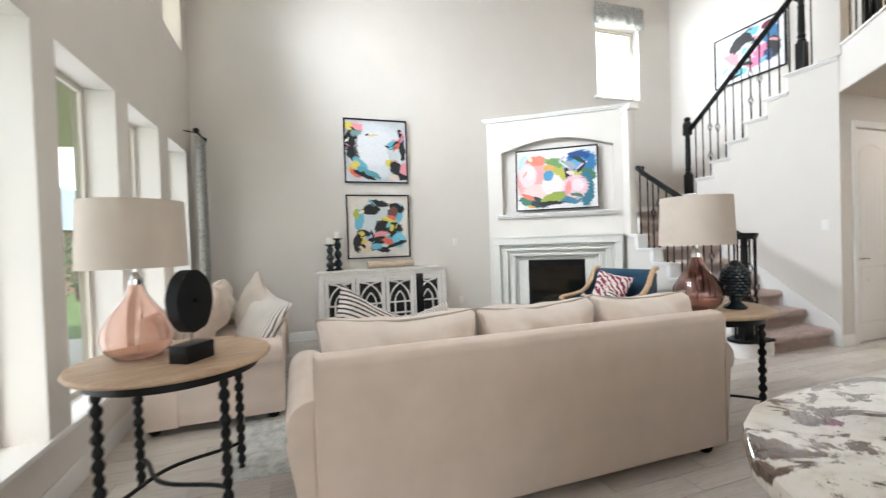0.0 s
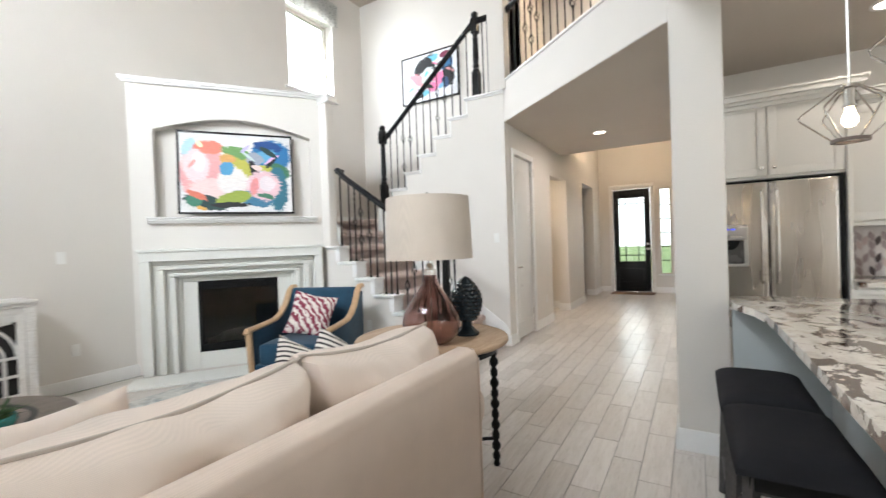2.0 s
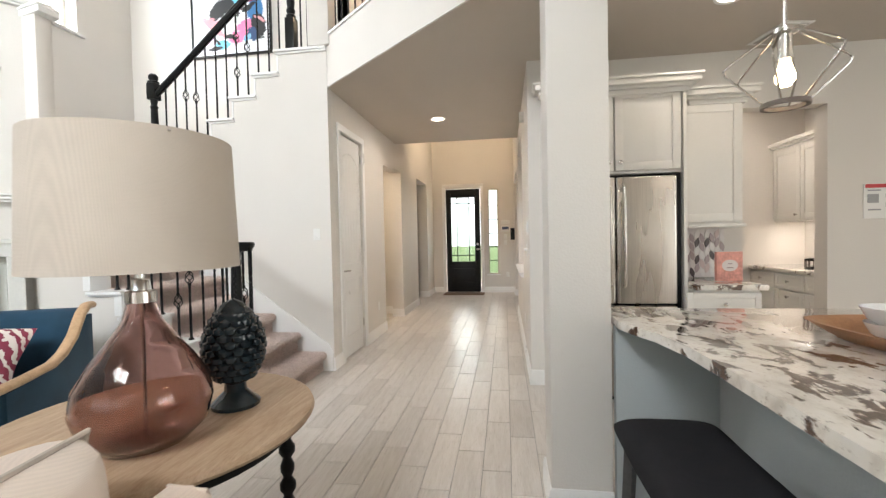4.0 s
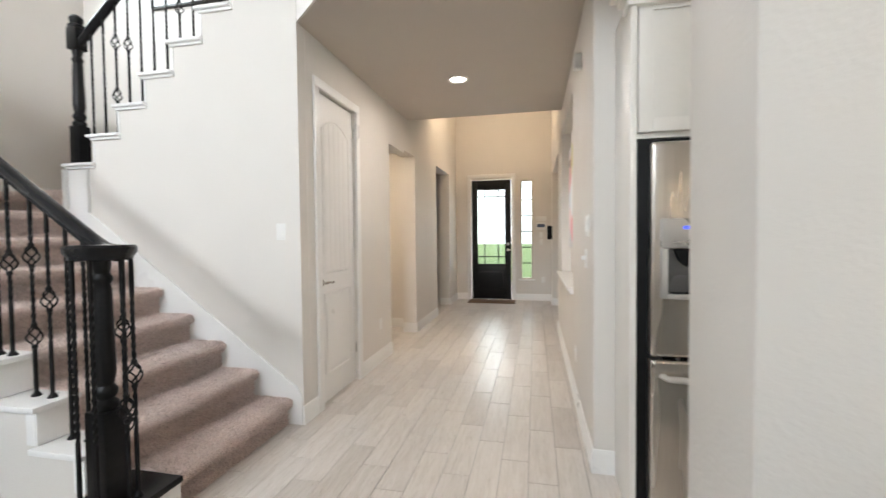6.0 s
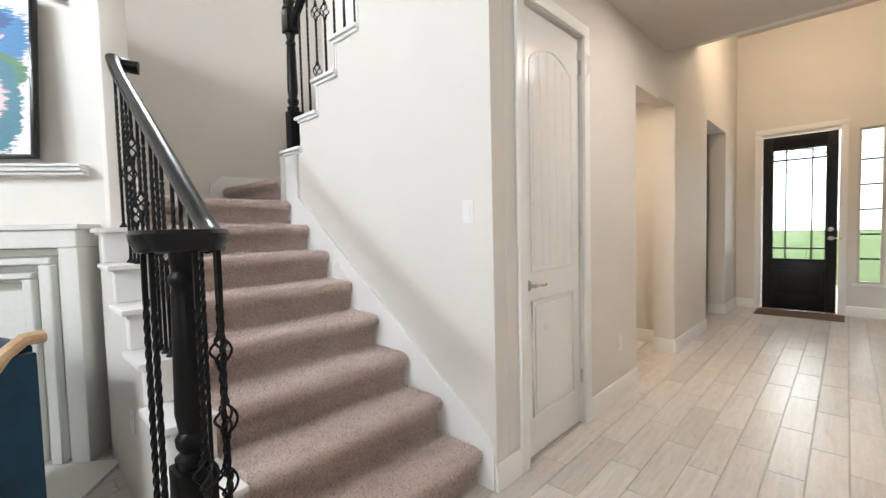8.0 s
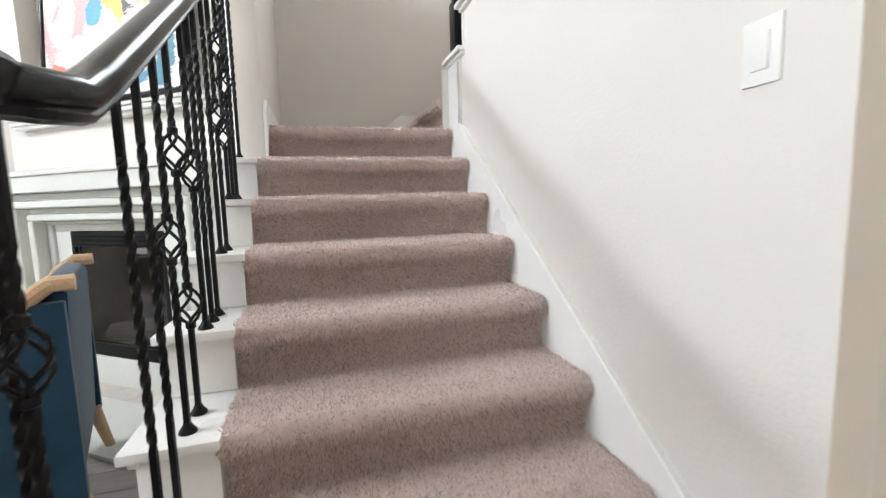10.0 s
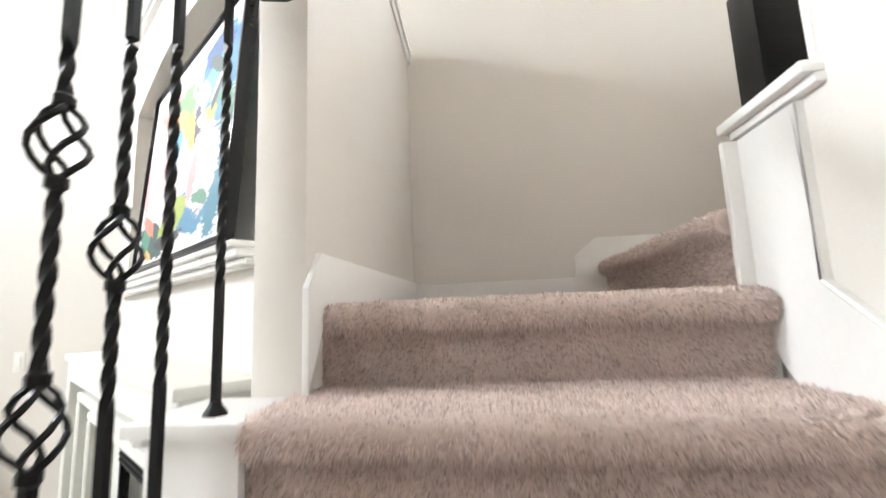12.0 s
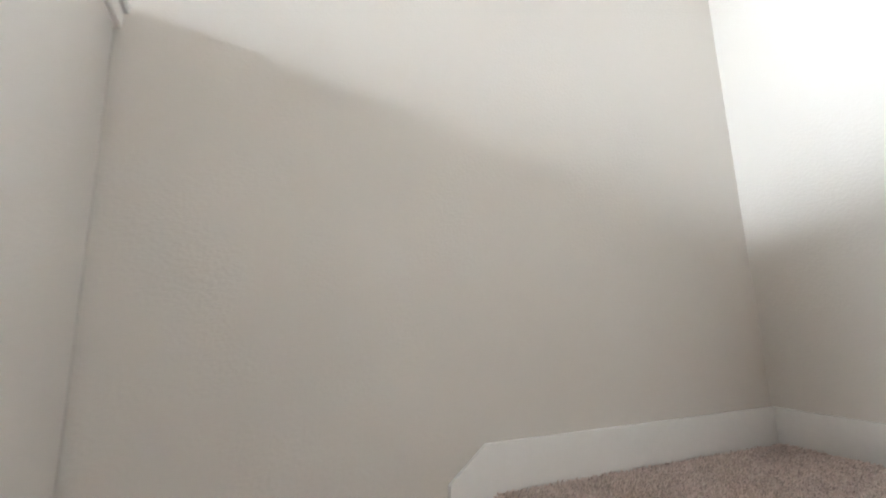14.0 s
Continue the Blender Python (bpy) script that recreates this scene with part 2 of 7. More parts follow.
def clear_glass(name, color=(1, 1, 1), rough=0.0, ior=1.45):
    m, t, b = nodes_of(name)
    b.inputs["Base Color"].default_value = (*color, 1)
    b.inputs["Transmission Weight"].default_value, b.inputs["Roughness"].default_value, b.inputs["IOR"].default_value = 1.0, rough, ior
    return m


def pane_glass():
    m, t, b = nodes_of("window_glass")
    mix, tr, gl = t.nodes.new("ShaderNodeMixShader"), t.nodes.new("ShaderNodeBsdfTransparent"), t.nodes.new("ShaderNodeBsdfGlossy")
    gl.inputs["Roughness"].default_value = 0.02
    tr.inputs[0].default_value = (0.94, 0.97, 0.95, 1)
    mix.inputs[0].default_value = 0.05
    t.links.new(tr.outputs[0], mix.inputs[1]), t.links.new(gl.outputs[0], mix.inputs[2])
    t.links.new(mix.outputs[0], t.nodes["Material Output"].inputs[0])
    return m


def glow(name, color, strength):
    m, t, b = nodes_of(name)
    b.inputs["Base Color"].default_value = (*color, 1)
    b.inputs["Emission Color"].default_value = (*color, 1)
    b.inputs["Emission Strength"].default_value = strength
    return m


def abstract_art(name, ground, blobs, warp=0.13, extra=0, high=1.0):
    """An abstract painting: strokes (x, y, half width, half height, turn, colour) over a ground, edges torn by two noises. The canvas lies in local XZ, one unit wide."""
    m, t, b = nodes_of(name)
    v = coords(t)
    nz = node(t, "ShaderNodeTexNoise", Scale=5.0, Detail=6.0, Roughness=0.65)
    t.links.new(v, nz.inputs["Vector"])
    sub = t.nodes.new("ShaderNodeVectorMath")
    sub.operation = "SUBTRACT"
    sub.inputs[1].default_value = (0.5, 0.5, 0.5)
    t.links.new(nz.outputs["Color"], sub.inputs[0])
    sc = t.nodes.new("ShaderNodeVectorMath")
    sc.operation = "SCALE"
    sc.inputs["Scale"].default_value = warp
    t.links.new(sub.outputs[0], sc.inputs[0])
    add = t.nodes.new("ShaderNodeVectorMath")
    t.links.new(v, add.inputs[0]), t.links.new(sc.outputs[0], add.inputs[1])
    streak = noise_tex(t, coords(t, (6, 1, 22), (0, 0.7, 0)), 3, 5, 0.7)
    big = noise_tex(t, v, 3.5, 4)
    wash = noise_tex(t, coords(t, (2, 1, 7), (0, -0.5, 0)), 2.5, 6, 0.7, 1.0)
    c = ramp(t, big, [(0.3, [x * 0.84 for x in ground]), (0.7, ground)])
    c = mixc(t, ramp(t, wash, [(0.5, (0, 0, 0)), (0.7, (0.5, 0.5, 0.5))]), c, [x * 0.72 for x in ground])
    rnd = random.Random(name)
    dabs = []
    for i in range(extra):
        # small dabs dragged along the larger strokes
        x, z, rx, rz, turn, col = rnd.choice(blobs[1:])
        a, q = rnd.uniform(0, 6.283), rnd.uniform(0.7, 1.25)
        dabs.append((x + rx * q * math.cos(a), (z + rz * q * math.sin(a)), rnd.uniform(0.03, 0.09), rnd.uniform(0.008, 0.028), rnd.uniform(-60, 60), [min(1, v * rnd.uniform(0.7, 1.3)) for v in rnd.choice(blobs[1:])[5]]))
    for x, z, rx, rz, turn, col in blobs + dabs:
        mp = t.nodes.new("ShaderNodeMapping")
        mp.vector_type = "TEXTURE"
        mp.inputs["Location"].default_value = (x, 0, z)
        mp.inputs["Rotation"].default_value = (0, radians(turn), 0)
        mp.inputs["Scale"].default_value = (rx, 1, rz)
        t.links.new(add.outputs[0], mp.inputs[0])
        ln = t.nodes.new("ShaderNodeVectorMath")
        ln.operation = "LENGTH"
        t.links.new(mp.outputs[0], ln.inputs[0])
        sm = t.nodes.new("ShaderNodeMath")
        sm.operation = "MULTIPLY_ADD"
        t.links.new(streak, sm.inputs[0])
        sm.inputs[1].default_value = 1.1
        t.links.new(ln.outputs["Value"], sm.inputs[2])
        mr = node(t, "ShaderNodeMapRange", From_Min=1.60, From_Max=1.72, To_Min=1.0, To_Max=0.0)
        t.links.new(sm.outputs[0], mr.inputs["Value"])
        c = mixc(t, mr.outputs[0], c, col)
    c = mixc(t, 0.35, c, ramp(t, streak, [(0.35, (0.62, 0.62, 0.64)), (0.6, (1, 1, 1))]), "MULTIPLY")
    t.links.new(c, b.inputs["Base Color"])
    b.inputs["Roughness"].default_value = 0.55
    bump(t, b, streak, 0.25, 0.003)
    return m


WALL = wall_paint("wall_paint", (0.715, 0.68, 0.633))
# wall paint darkened and warmed: the ceilings' dimmer light is put into the colour
CEIL_SHADED = wall_paint("shaded_ceiling_paint", (0.545, 0.488, 0.425))
WHITE = surface("white_trim_paint", (0.83, 0.82, 0.80), 0.32, vary=0.02, fine=60, relief=0.05)
STONE = surface("cast_stone", (0.74, 0.735, 0.69), 0.7, vary=0.04, fine=45, relief=0.12)
BLACK = surface("black_lacquer", (0.012, 0.012, 0.013), 0.22, vary=0.2, fine=80, relief=0.05, spec=0.3)
IRON = surface("wrought_iron", (0.009, 0.0085, 0.0085), 0.45, vary=0.25, fine=200, relief=0.15, spec=0.18)
BLACKWOOD = timber("black_stained_wood", (0.004, 0.004, 0.004), (0.013, 0.0125, 0.012), 0.35, spec=0.2)
SOFA = weave("cream_linen", (0.79, 0.655, 0.555))
CUSHION = weave("cream_cushion_linen", (0.79, 0.675, 0.585))
# cushion linen darkened, so that piping carries the seam's shadow line in its colour
SEAM_SHADE = weave("seam_shadow_linen", (0.52, 0.45, 0.38))
TABLEWOOD = timber("weathered_oak", (0.34, 0.215, 0.125), (0.60, 0.44, 0.30), 0.6, (1, 9, 9), 5.0, 0.35)
PALEOAK = timber("pale_oak", (0.42, 0.26, 0.14), (0.66, 0.46, 0.28), 0.45, (3, 3, 3), 8.0, 0.15)
DARKWOOD = timber("grey_brown_wood", (0.08, 0.06, 0.05), (0.22, 0.175, 0.145), 0.45, (1, 8, 8), 5.0, 0.25)
TRAYWOOD = timber("tray_wood", (0.30, 0.13, 0.06), (0.52, 0.27, 0.13), 0.4, (2, 2, 2), 9.0)
LINEN = weave("lampshade_linen", (0.66, 0.575, 0.49), 700, 0.3)
ROSEGLASS = clear_glass("rose_glass", (0.93, 0.76, 0.70), 0.0, 1.35)
AMBERGLASS = clear_glass("plum_glass", (0.66, 0.49, 0.46), 0.0, 1.4)
NICKEL = surface("brushed_nickel", (0.62, 0.60, 0.57), 0.25, 1.0, vary=0.05)
CHROME = surface("polished_chrome", (0.78, 0.77, 0.75), 0.1, 1.0, vary=0.03)
STEEL = brushed_steel()
GRANITE = granite_stone()
CARPET = carpet_pile()
PLANK = plank_tile()
GROUT = surface("grout", (0.37, 0.345, 0.32), 0.9, vary=0.08, fine=300, relief=0.3)
RUG = rug_cloth()
GLASS = pane_glass()
NAVY = weave("navy_velvet", (0.010, 0.050, 0.092), 1200, 0.12, 0.25, 0.75)
CHARCOAL = weave("charcoal_linen", (0.024, 0.024, 0.027), 900, 0.35, 0.15, 0.9, 0.0, 0.12)
STRIPE = striped("black_stripe_cloth", (0.78, 0.74, 0.68), (0.045, 0.042, 0.044), 0.026, 0.33, "Z")
TICKING = striped("grey_ticking", (0.82, 0.75, 0.68), (0.14, 0.125, 0.12), 0.022, 0.27, "X")
GREIGE = weave("greige_cloth", (0.50, 0.43, 0.36))
CREAMPAINT = surface("cabinet_paint", (0.76, 0.735, 0.685), 0.36, vary=0.02, fine=50, relief=0.04)
BARPAINT = wall_paint("bar_paint", (0.44, 0.48, 0.485))
SOOT = surface("firebox_black", (0.008, 0.008, 0.008), 0.5, vary=0.3, fine=70, relief=0.2, spec=0.15)
SMOKED = surface("dark_fire_glass", (0.008, 0.008, 0.009), 0.06, vary=0.1)
PLASTIC = surface("white_plastic", (0.80, 0.79, 0.76), 0.35, vary=0.02)
CERAMIC = surface("white_glazed_ceramic", (0.80, 0.81, 0.82), 0.16, vary=0.04, fine=25, relief=0.25, depth=0.004)
DARKGLAZE = surface("dark_green_glaze", (0.016, 0.026, 0.032), 0.10, vary=0.35, fine=30, relief=0.2)
WAX = surface("cream_wax", (0.82, 0.79, 0.72), 0.5, vary=0.03)
DRIFT = timber("driftwood", (0.36, 0.27, 0.19), (0.66, 0.55, 0.43), 0.8, (1, 9, 9), 7.0, 0.6)
TEAL = surface("teal_glaze", (0.05, 0.27, 0.26), 0.2, vary=0.25, fine=20)
LEAF = surface("leaf_green", (0.035, 0.10, 0.03), 0.5, vary=0.3, fine=40)
PAPER = surface("book_paper", (0.72, 0.66, 0.64), 0.6, vary=0.05)
DISPLAY = glow("blue_display", (0.05, 0.08, 0.6), 0.8)
DISPLAYGREY = surface("lcd_grey", (0.10, 0.13, 0.20), 0.15)
LAMPGLOW = glow("lamp_glow", (1.0, 0.90, 0.76), 5.0)
BULBGLOW = glow("filament_glow", (1.0, 0.78, 0.48), 9.0)
SHADEGLOW = glow("lit_shade", (1.0, 0.82, 0.55), 0.9)

# ---- geometry helpers ----
def finish(name, bm, material, smooth=True):
    me = bpy.data.meshes.new(name)
    bmesh.ops.recalc_face_normals(bm, faces=bm.faces)
    bm.to_mesh(me)
    bm.free()
    me.materials.append(material)
    if smooth and len(me.polygons):
        me.polygons.foreach_set("use_smooth", [True] * len(me.polygons))
        me.set_sharp_from_angle(angle=radians(38))
    return me


def part(name, bm, material, parent, label="", at=None):
    ob = new(name, finish(name, bm, material))
    ob.parent = parent
    if at is not None:
        ob.matrix_basis = at
    return tagged(ob, label=label)


def root(name, m, label, category, group="", kind=""):
    ob = new(name)
    ob.empty_display_size = 0.1
    ob.matrix_basis = m
    return tagged(ob, label, category, group, kind)


def structure(name, bm, material, label, category, smooth=True):
    return tagged(new(name, finish(name, bm, material, smooth)), label, category, kind="structure")


def thing(name, bm, material, m, label, category, group=""):
    ob = new(name, finish(name, bm, material))
    ob.matrix_basis = m
    return tagged(ob, label, category, group)


def B():
    return bmesh.new()


def bevel_new(bm, faces, width, segments):
    if width > 0:
        edges = list({e for f in faces for e in f.edges})
        bmesh.ops.bevel(bm, geom=edges, offset=width, segments=segments, affect="EDGES", profile=0.6)


def box(bm, x0, x1, y0, y1, z0, z1, bevel=0.0, segments=2, m=None):
    v = [bm.verts.new((x, y, z)) for x in (x0, x1) for y in (y0, y1) for z in (z0, z1)]
    if m is not None:
        for q in v:
            q.co = m @ q.co
    f = [bm.faces.new([v[i] for i in q]) for q in ((0, 1, 3, 2), (4, 6, 7, 5), (0, 4, 5, 1), (2, 3, 7, 6), (0, 2, 6, 4), (1, 5, 7, 3))]
    bevel_new(bm, f, bevel, segments)
    return bm


def prism(bm, poly, axis, a, b, bevel=0.0):
    """A polygon swept along an axis: poly holds the other two coordinates in order."""
    def p(u, v, w):
        return {"x": (w, u, v), "y": (u, w, v), "z": (u, v, w)}[axis]
    lo, hi = [bm.verts.new(p(u, v, a)) for u, v in poly], [bm.verts.new(p(u, v, b)) for u, v in poly]
    f = [bm.faces.new(lo), bm.faces.new(hi)]
    n = len(poly)
    f += [bm.faces.new((lo[i], lo[(i + 1) % n], hi[(i + 1) % n], hi[i])) for i in range(n)]
    bevel_new(bm, f, bevel, 2)
    return bm


def lathe(bm, profile, segments=24, m=None, close=True):
    rings = []
    for r, z in profile:
        ring = []
        for i in range(segments):
            a = 2 * math.pi * i / segments
            co = Vector((r * math.cos(a), r * math.sin(a), z))
            ring.append(bm.verts.new(m @ co if m is not None else co))
        rings.append(ring)
    for a, b in zip(rings, rings[1:]):
        for i in range(segments):
            j = (i + 1) % segments
            bm.faces.new((a[i], a[j], b[j], b[i]))
    if close:
        bm.faces.new(rings[0][::-1]), bm.faces.new(rings[-1])
    return bm


def tube(bm, pts, r, segments=10, twist=0.0, cap=True, flat=1.0, loop=False):
    """A bar swept along points; r is one radius or one a point."""
    pts = [Vector(p) for p in pts]
    rs = r if isinstance(r, (list, tuple)) else [r] * len(pts)
    rings, n = [], len(pts)
    for i, p in enumerate(pts):
        if loop:
            d = pts[(i + 1) % n] - pts[i - 1]
        else:
            d = pts[min(i + 1, n - 1)] - pts[max(i - 1, 0)]
        d.normalize()
        ref = Vector((0, 0, 1)) if abs(d.z) < 0.92 else Vector((0, 1, 0))
        u = d.cross(ref).normalized()
        w = u.cross(d)
        ring = []
        for k in range(segments):
            a = 2 * math.pi * k / segments + twist * i
            ring.append(bm.verts.new(p + rs[i] * (u * math.cos(a) + w * flat * math.sin(a))))
        rings.append(ring)
    pairs = list(zip(rings, rings[1:])) + ([(rings[-1], rings[0])] if loop else [])
    for a, b in pairs:
        for k in range(segments):
            j = (k + 1) % segments
            bm.faces.new((a[k], a[j], b[j], b[k]))
    if cap and not loop:
        bm.faces.new(rings[0][::-1]), bm.faces.new(rings[-1])
    return bm


def pillow(bm, w, h, d, m=None, n=18, corner=0.9, sag=0.0, seed=0, power=0.5):
    """A stuffed cushion in local XZ, d thick along Y, pinched at the seam."""
    grid = {}
    for side in (-1, 1):
        for i in range(n + 1):
            for j in range(n + 1):
                u, v = 2 * i / n - 1, 2 * j / n - 1
                edge = (1 - abs(u) ** 2.6) * (1 - abs(v) ** 2.6)
                if side == 1 and edge <= 1e-9:
                    grid[side, i, j] = grid[-1, i, j]
                    continue
                pull = 1 - (1 - corner) * (1 - abs(u * v))
                pu = 1 - 0.05 * (1 - u * u) * abs(v) ** 3
                pv = 1 - 0.05 * (1 - v * v) * abs(u) ** 3
                x, z = u * w / 2 * pv * pull, v * h / 2 * pu * pull
                wob = noise.noise(Vector((u * 1.7 + seed, v * 1.7, side + seed * 3.1)))
                y = side * d / 2 * edge ** power * (1 + 0.22 * wob)
                z -= sag * (1 - u * u) * max(0, v)
                co = Vector((x, y, z))
                grid[side, i, j] = bm.verts.new(m @ co if m is not None else co)
    for side in (-1, 1):
        for i in range(n):
            for j in range(n):
                q = [grid[side, i, j], grid[side, i + 1, j], grid[side, i + 1, j + 1], grid[side, i, j + 1]]
                q = list(dict.fromkeys(q))
                if len(q) > 2:
                    try:
                        bm.faces.new(q)
                    except ValueError:
                        pass
    return bm


def sheet_wall(bm, axis, p0, p1, a0, a1, z0, z1, holes=()):
    """A wall p0..p1 thick across axis, from a0 to a1, with openings (a, b, low, high) cut through."""
    ass = sorted({a0, a1, *[h[0] for h in holes], *[h[1] for h in holes]})
    zs = sorted({z0, z1, *[h[2] for h in holes], *[h[3] for h in holes]})
    def solid(i, j):
        if not (0 <= i < len(ass) - 1 and 0 <= j < len(zs) - 1):
            return False
        a, z = (ass[i] + ass[i + 1]) / 2, (zs[j] + zs[j + 1]) / 2
        return not any(h[0] < a < h[1] and h[2] < z < h[3] for h in holes)
    cache = {}
    def vert(p, a, z):
        k = (p, a, z)
        if k not in cache:
            cache[k] = bm.verts.new((p, a, z) if axis == "x" else (a, p, z))
        return cache[k]
    for i in range(len(ass) - 1):
        for j in range(len(zs) - 1):
            if not solid(i, j):
                continue
            a, b, c, d = ass[i], ass[i + 1], zs[j], zs[j + 1]
            for p in (p0, p1):
                bm.faces.new([vert(p, *q) for q in ((a, c), (b, c), (b, d), (a, d))])
            for di, dj, e in ((-1, 0, ((a, c), (a, d))), (1, 0, ((b, c), (b, d))), (0, -1, ((a, c), (b, c))), (0, 1, ((a, d), (b, d)))):
                if not solid(i + di, j + dj):
                    bm.faces.new([vert(p0, *e[0]), vert(p0, *e[1]), vert(p1, *e[1]), vert(p1, *e[0])])
    return bm


def skirting(bm, p, q, h=0.13, t=0.016, side=1):
    """Moulded baseboard between two floor points, proud to the given side of the run."""
    p, q = Vector((*p, 0)), Vector((*q, 0))
    d = (q - p).normalized()
    n = Vector((-d.y, d.x, 0)) * side
    prof = [(0, 0), (t, 0), (t, h - 0.035), (t * 0.75, h - 0.022), (t * 0.75, h - 0.012), (t * 0.35, h), (0, h)]
    a = [bm.verts.new(p + n * u + Vector((0, 0, v))) for u, v in prof]
    b = [bm.verts.new(q + n * u + Vector((0, 0, v))) for u, v in prof]
    k = len(prof)
    bm.faces.new(a), bm.faces.new(b[::-1])
    for i in range(k):
        bm.faces.new((a[i], a[(i + 1) % k], b[(i + 1) % k], b[i]))
    return bm


def spun(profile, segments=20):
    return lathe(B(), profile, segments)

# ---- structure ----
NORTH, WEST, EAST, TOP, CEILING = 6.24, -1.35, 6.64, 5.70, 2.80
R, RUN, Y1 = 0.19, 0.265, 3.125          # lower flight: riser, run, first nosing
R2, RUN2, UP = 0.213, 0.25, 3.183        # upper flight and upper floor
low_holes = [(a, b, 0.36, 2.50) for a, b in WINDOWS_Y]
high_holes = [(a, b, 3.70, 5.00) for a, b in WINDOWS_Y]
structure("wall_west", sheet_wall(B(), "x", WEST - 0.26, WEST, -4.5, NORTH + 0.2, 0, TOP, low_holes + high_holes), WALL, "greige painted living room wall with deep window recesses", "wall")
structure("wall_north", sheet_wall(B(), "y", NORTH, NORTH + 0.2, WEST, EAST + 0.15, 0, TOP, [(4.97, 5.90, 3.76, 5.05)]), WALL, "tall greige wall with textured paint", "wall")
structure("wall_stairwell_east", sheet_wall(B(), "x", EAST, EAST + 0.15, 3.25, NORTH, 0, TOP), WALL, "greige stairwell wall above the landing", "wall")
structure("wall_south", sheet_wall(B(), "y", -4.7, -4.5, WEST, 11.79, 0, CEILING, [(-1.1, 2.3, 0.6, 2.5)]), WALL, "plain greige wall closing the kitchen side", "wall")
structure("wall_over_kitchen", sheet_wall(B(), "y", 0.88, 1.165, WEST, 3.53, CEILING, TOP), WALL, "greige upper wall over the kitchen edge", "wall")
structure("column_wall", box(B(), 3.53, 3.80, 0.88, 1.155, 0, TOP, 0.016), WALL, "square greige column with rounded corners", "column")
structure("ceiling_living", box(B(), WEST - 0.26, 11.8, -4.7, NORTH + 0.2, TOP, TOP + 0.12), CEIL_SHADED, "flat greige ceiling over the tall room", "ceiling")

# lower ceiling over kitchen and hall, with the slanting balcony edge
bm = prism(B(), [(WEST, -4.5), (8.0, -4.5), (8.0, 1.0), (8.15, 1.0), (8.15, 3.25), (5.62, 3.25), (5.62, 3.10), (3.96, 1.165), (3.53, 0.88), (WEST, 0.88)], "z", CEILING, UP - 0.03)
structure("ceiling_low", bm, CEIL_SHADED, "flat greige low ceiling under the upper floor", "ceiling")
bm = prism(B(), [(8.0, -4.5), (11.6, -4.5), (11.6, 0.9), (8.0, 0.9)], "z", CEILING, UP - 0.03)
structure("ceiling_dining", bm, CEIL_SHADED, "flat greige ceiling over the dining room", "ceiling")
bm = prism(B(), [(3.96, 1.165), (8.0, 1.165), (8.0, 3.25), (5.66, 3.25), (5.66, 3.10)], "z", UP - 0.03, UP)
structure("floor_upper", bm, CARPET, "carpeted upper hall floor", "floor")
# curb along the balcony edge
a, b = Vector((3.96, 1.165, 0)), Vector((5.60, 3.08, 0))
d = (b - a).normalized()
n = Vector((d.y, -d.x, 0))
bm = B()
prism(bm, [(a - n * 0.012)[:2], (b - n * 0.012)[:2], (b + n * 0.13)[:2], (a + n * 0.13)[:2]], "z", CEILING + 0.004, UP + 0.10)
structure("balcony_curb", bm, WALL, "painted sloping balcony edge", "wall")
bm = B()
prism(bm, [(a - n * 0.03)[:2], (b - n * 0.03)[:2], (b + n * 0.15)[:2], (a + n * 0.15)[:2]], "z", UP + 0.10, UP + 0.125, 0.006)
structure("trim_balcony_cap", bm, WHITE, "white cap along the balcony edge", "trim")
structure("column_upper", box(B(), 5.50, 5.72, 3.00, 3.22, UP + 0.01, TOP, 0.012), WALL, "square column at the head of the stairs", "column")
structure("wall_upper_back", sheet_wall(B(), "x", 9.2, 9.3, 0.88, 3.25, UP, TOP), WALL, "upper hall wall", "wall")
structure("wall_upper_north", sheet_wall(B(), "y", 3.25, 3.35, EAST, 9.3, CEILING + 0.3, TOP), WALL, "upper hall wall beyond the stairs", "wall")
structure("wall_upper_side", sheet_wall(B(), "y", 1.0, 1.165, 3.88, 9.2, UP, TOP), WALL, "upper hall side wall", "wall")

# wall between the flights, its top stepped under the upper flight
prof = [(3.052, 0), (5.06, 0), (5.06, 1.895)]
for k in range(6):
    prof += [(4.81 - RUN2 * k, 1.895 + R2 * k), (4.81 - RUN2 * k, 1.895 + R2 * (k + 1))]
prof += [(3.052, 1.895 + R2 * 6)]
structure("wall_stair", prism(B(), prof, "x", 5.555, 5.66), WALL, "wall beside the stairs with a stepped top", "wall")
# hall walls
structure("wall_hall_north", sheet_wall(B(), "y", 3.05, 3.24, 5.66, 8.0, 0, CEILING + 0.3, [(5.82, 6.50, 0, 2.44), (7.43, 8.0, 0, 2.36)]), WALL, "hall wall with a closet door opening", "wall")
structure("wall_foyer_north", sheet_wall(B(), "y", 3.05, 3.24, 8.0, 11.6, 0, TOP, [(8.0, 8.47, 0, 2.40), (9.75, 10.83, 0, 2.48)]), WALL, "foyer wall with two openings", "wall")
structure("wall_hall_south", sheet_wall(B(), "y", 0.94, 1.14, 5.31, 8.0, 0, CEILING, [(6.65, 8.0, 0.87, 2.52)]), WALL, "hall wall with an art niche", "wall")
structure("wall_niche_back", box(B(), 6.63, 8.22, 0.945, 1.03, 0.85, 2.54), WALL, "back of the art niche", "wall")
structure("wall_foyer_south", sheet_wall(B(), "y", 0.94, 1.14, 8.0, 11.6, 0, TOP, [(8.0, 8.20, 0.87, 2.52), (8.95, 11.05, 0, 2.46)]), WALL, "foyer wall with a wide opening", "wall")
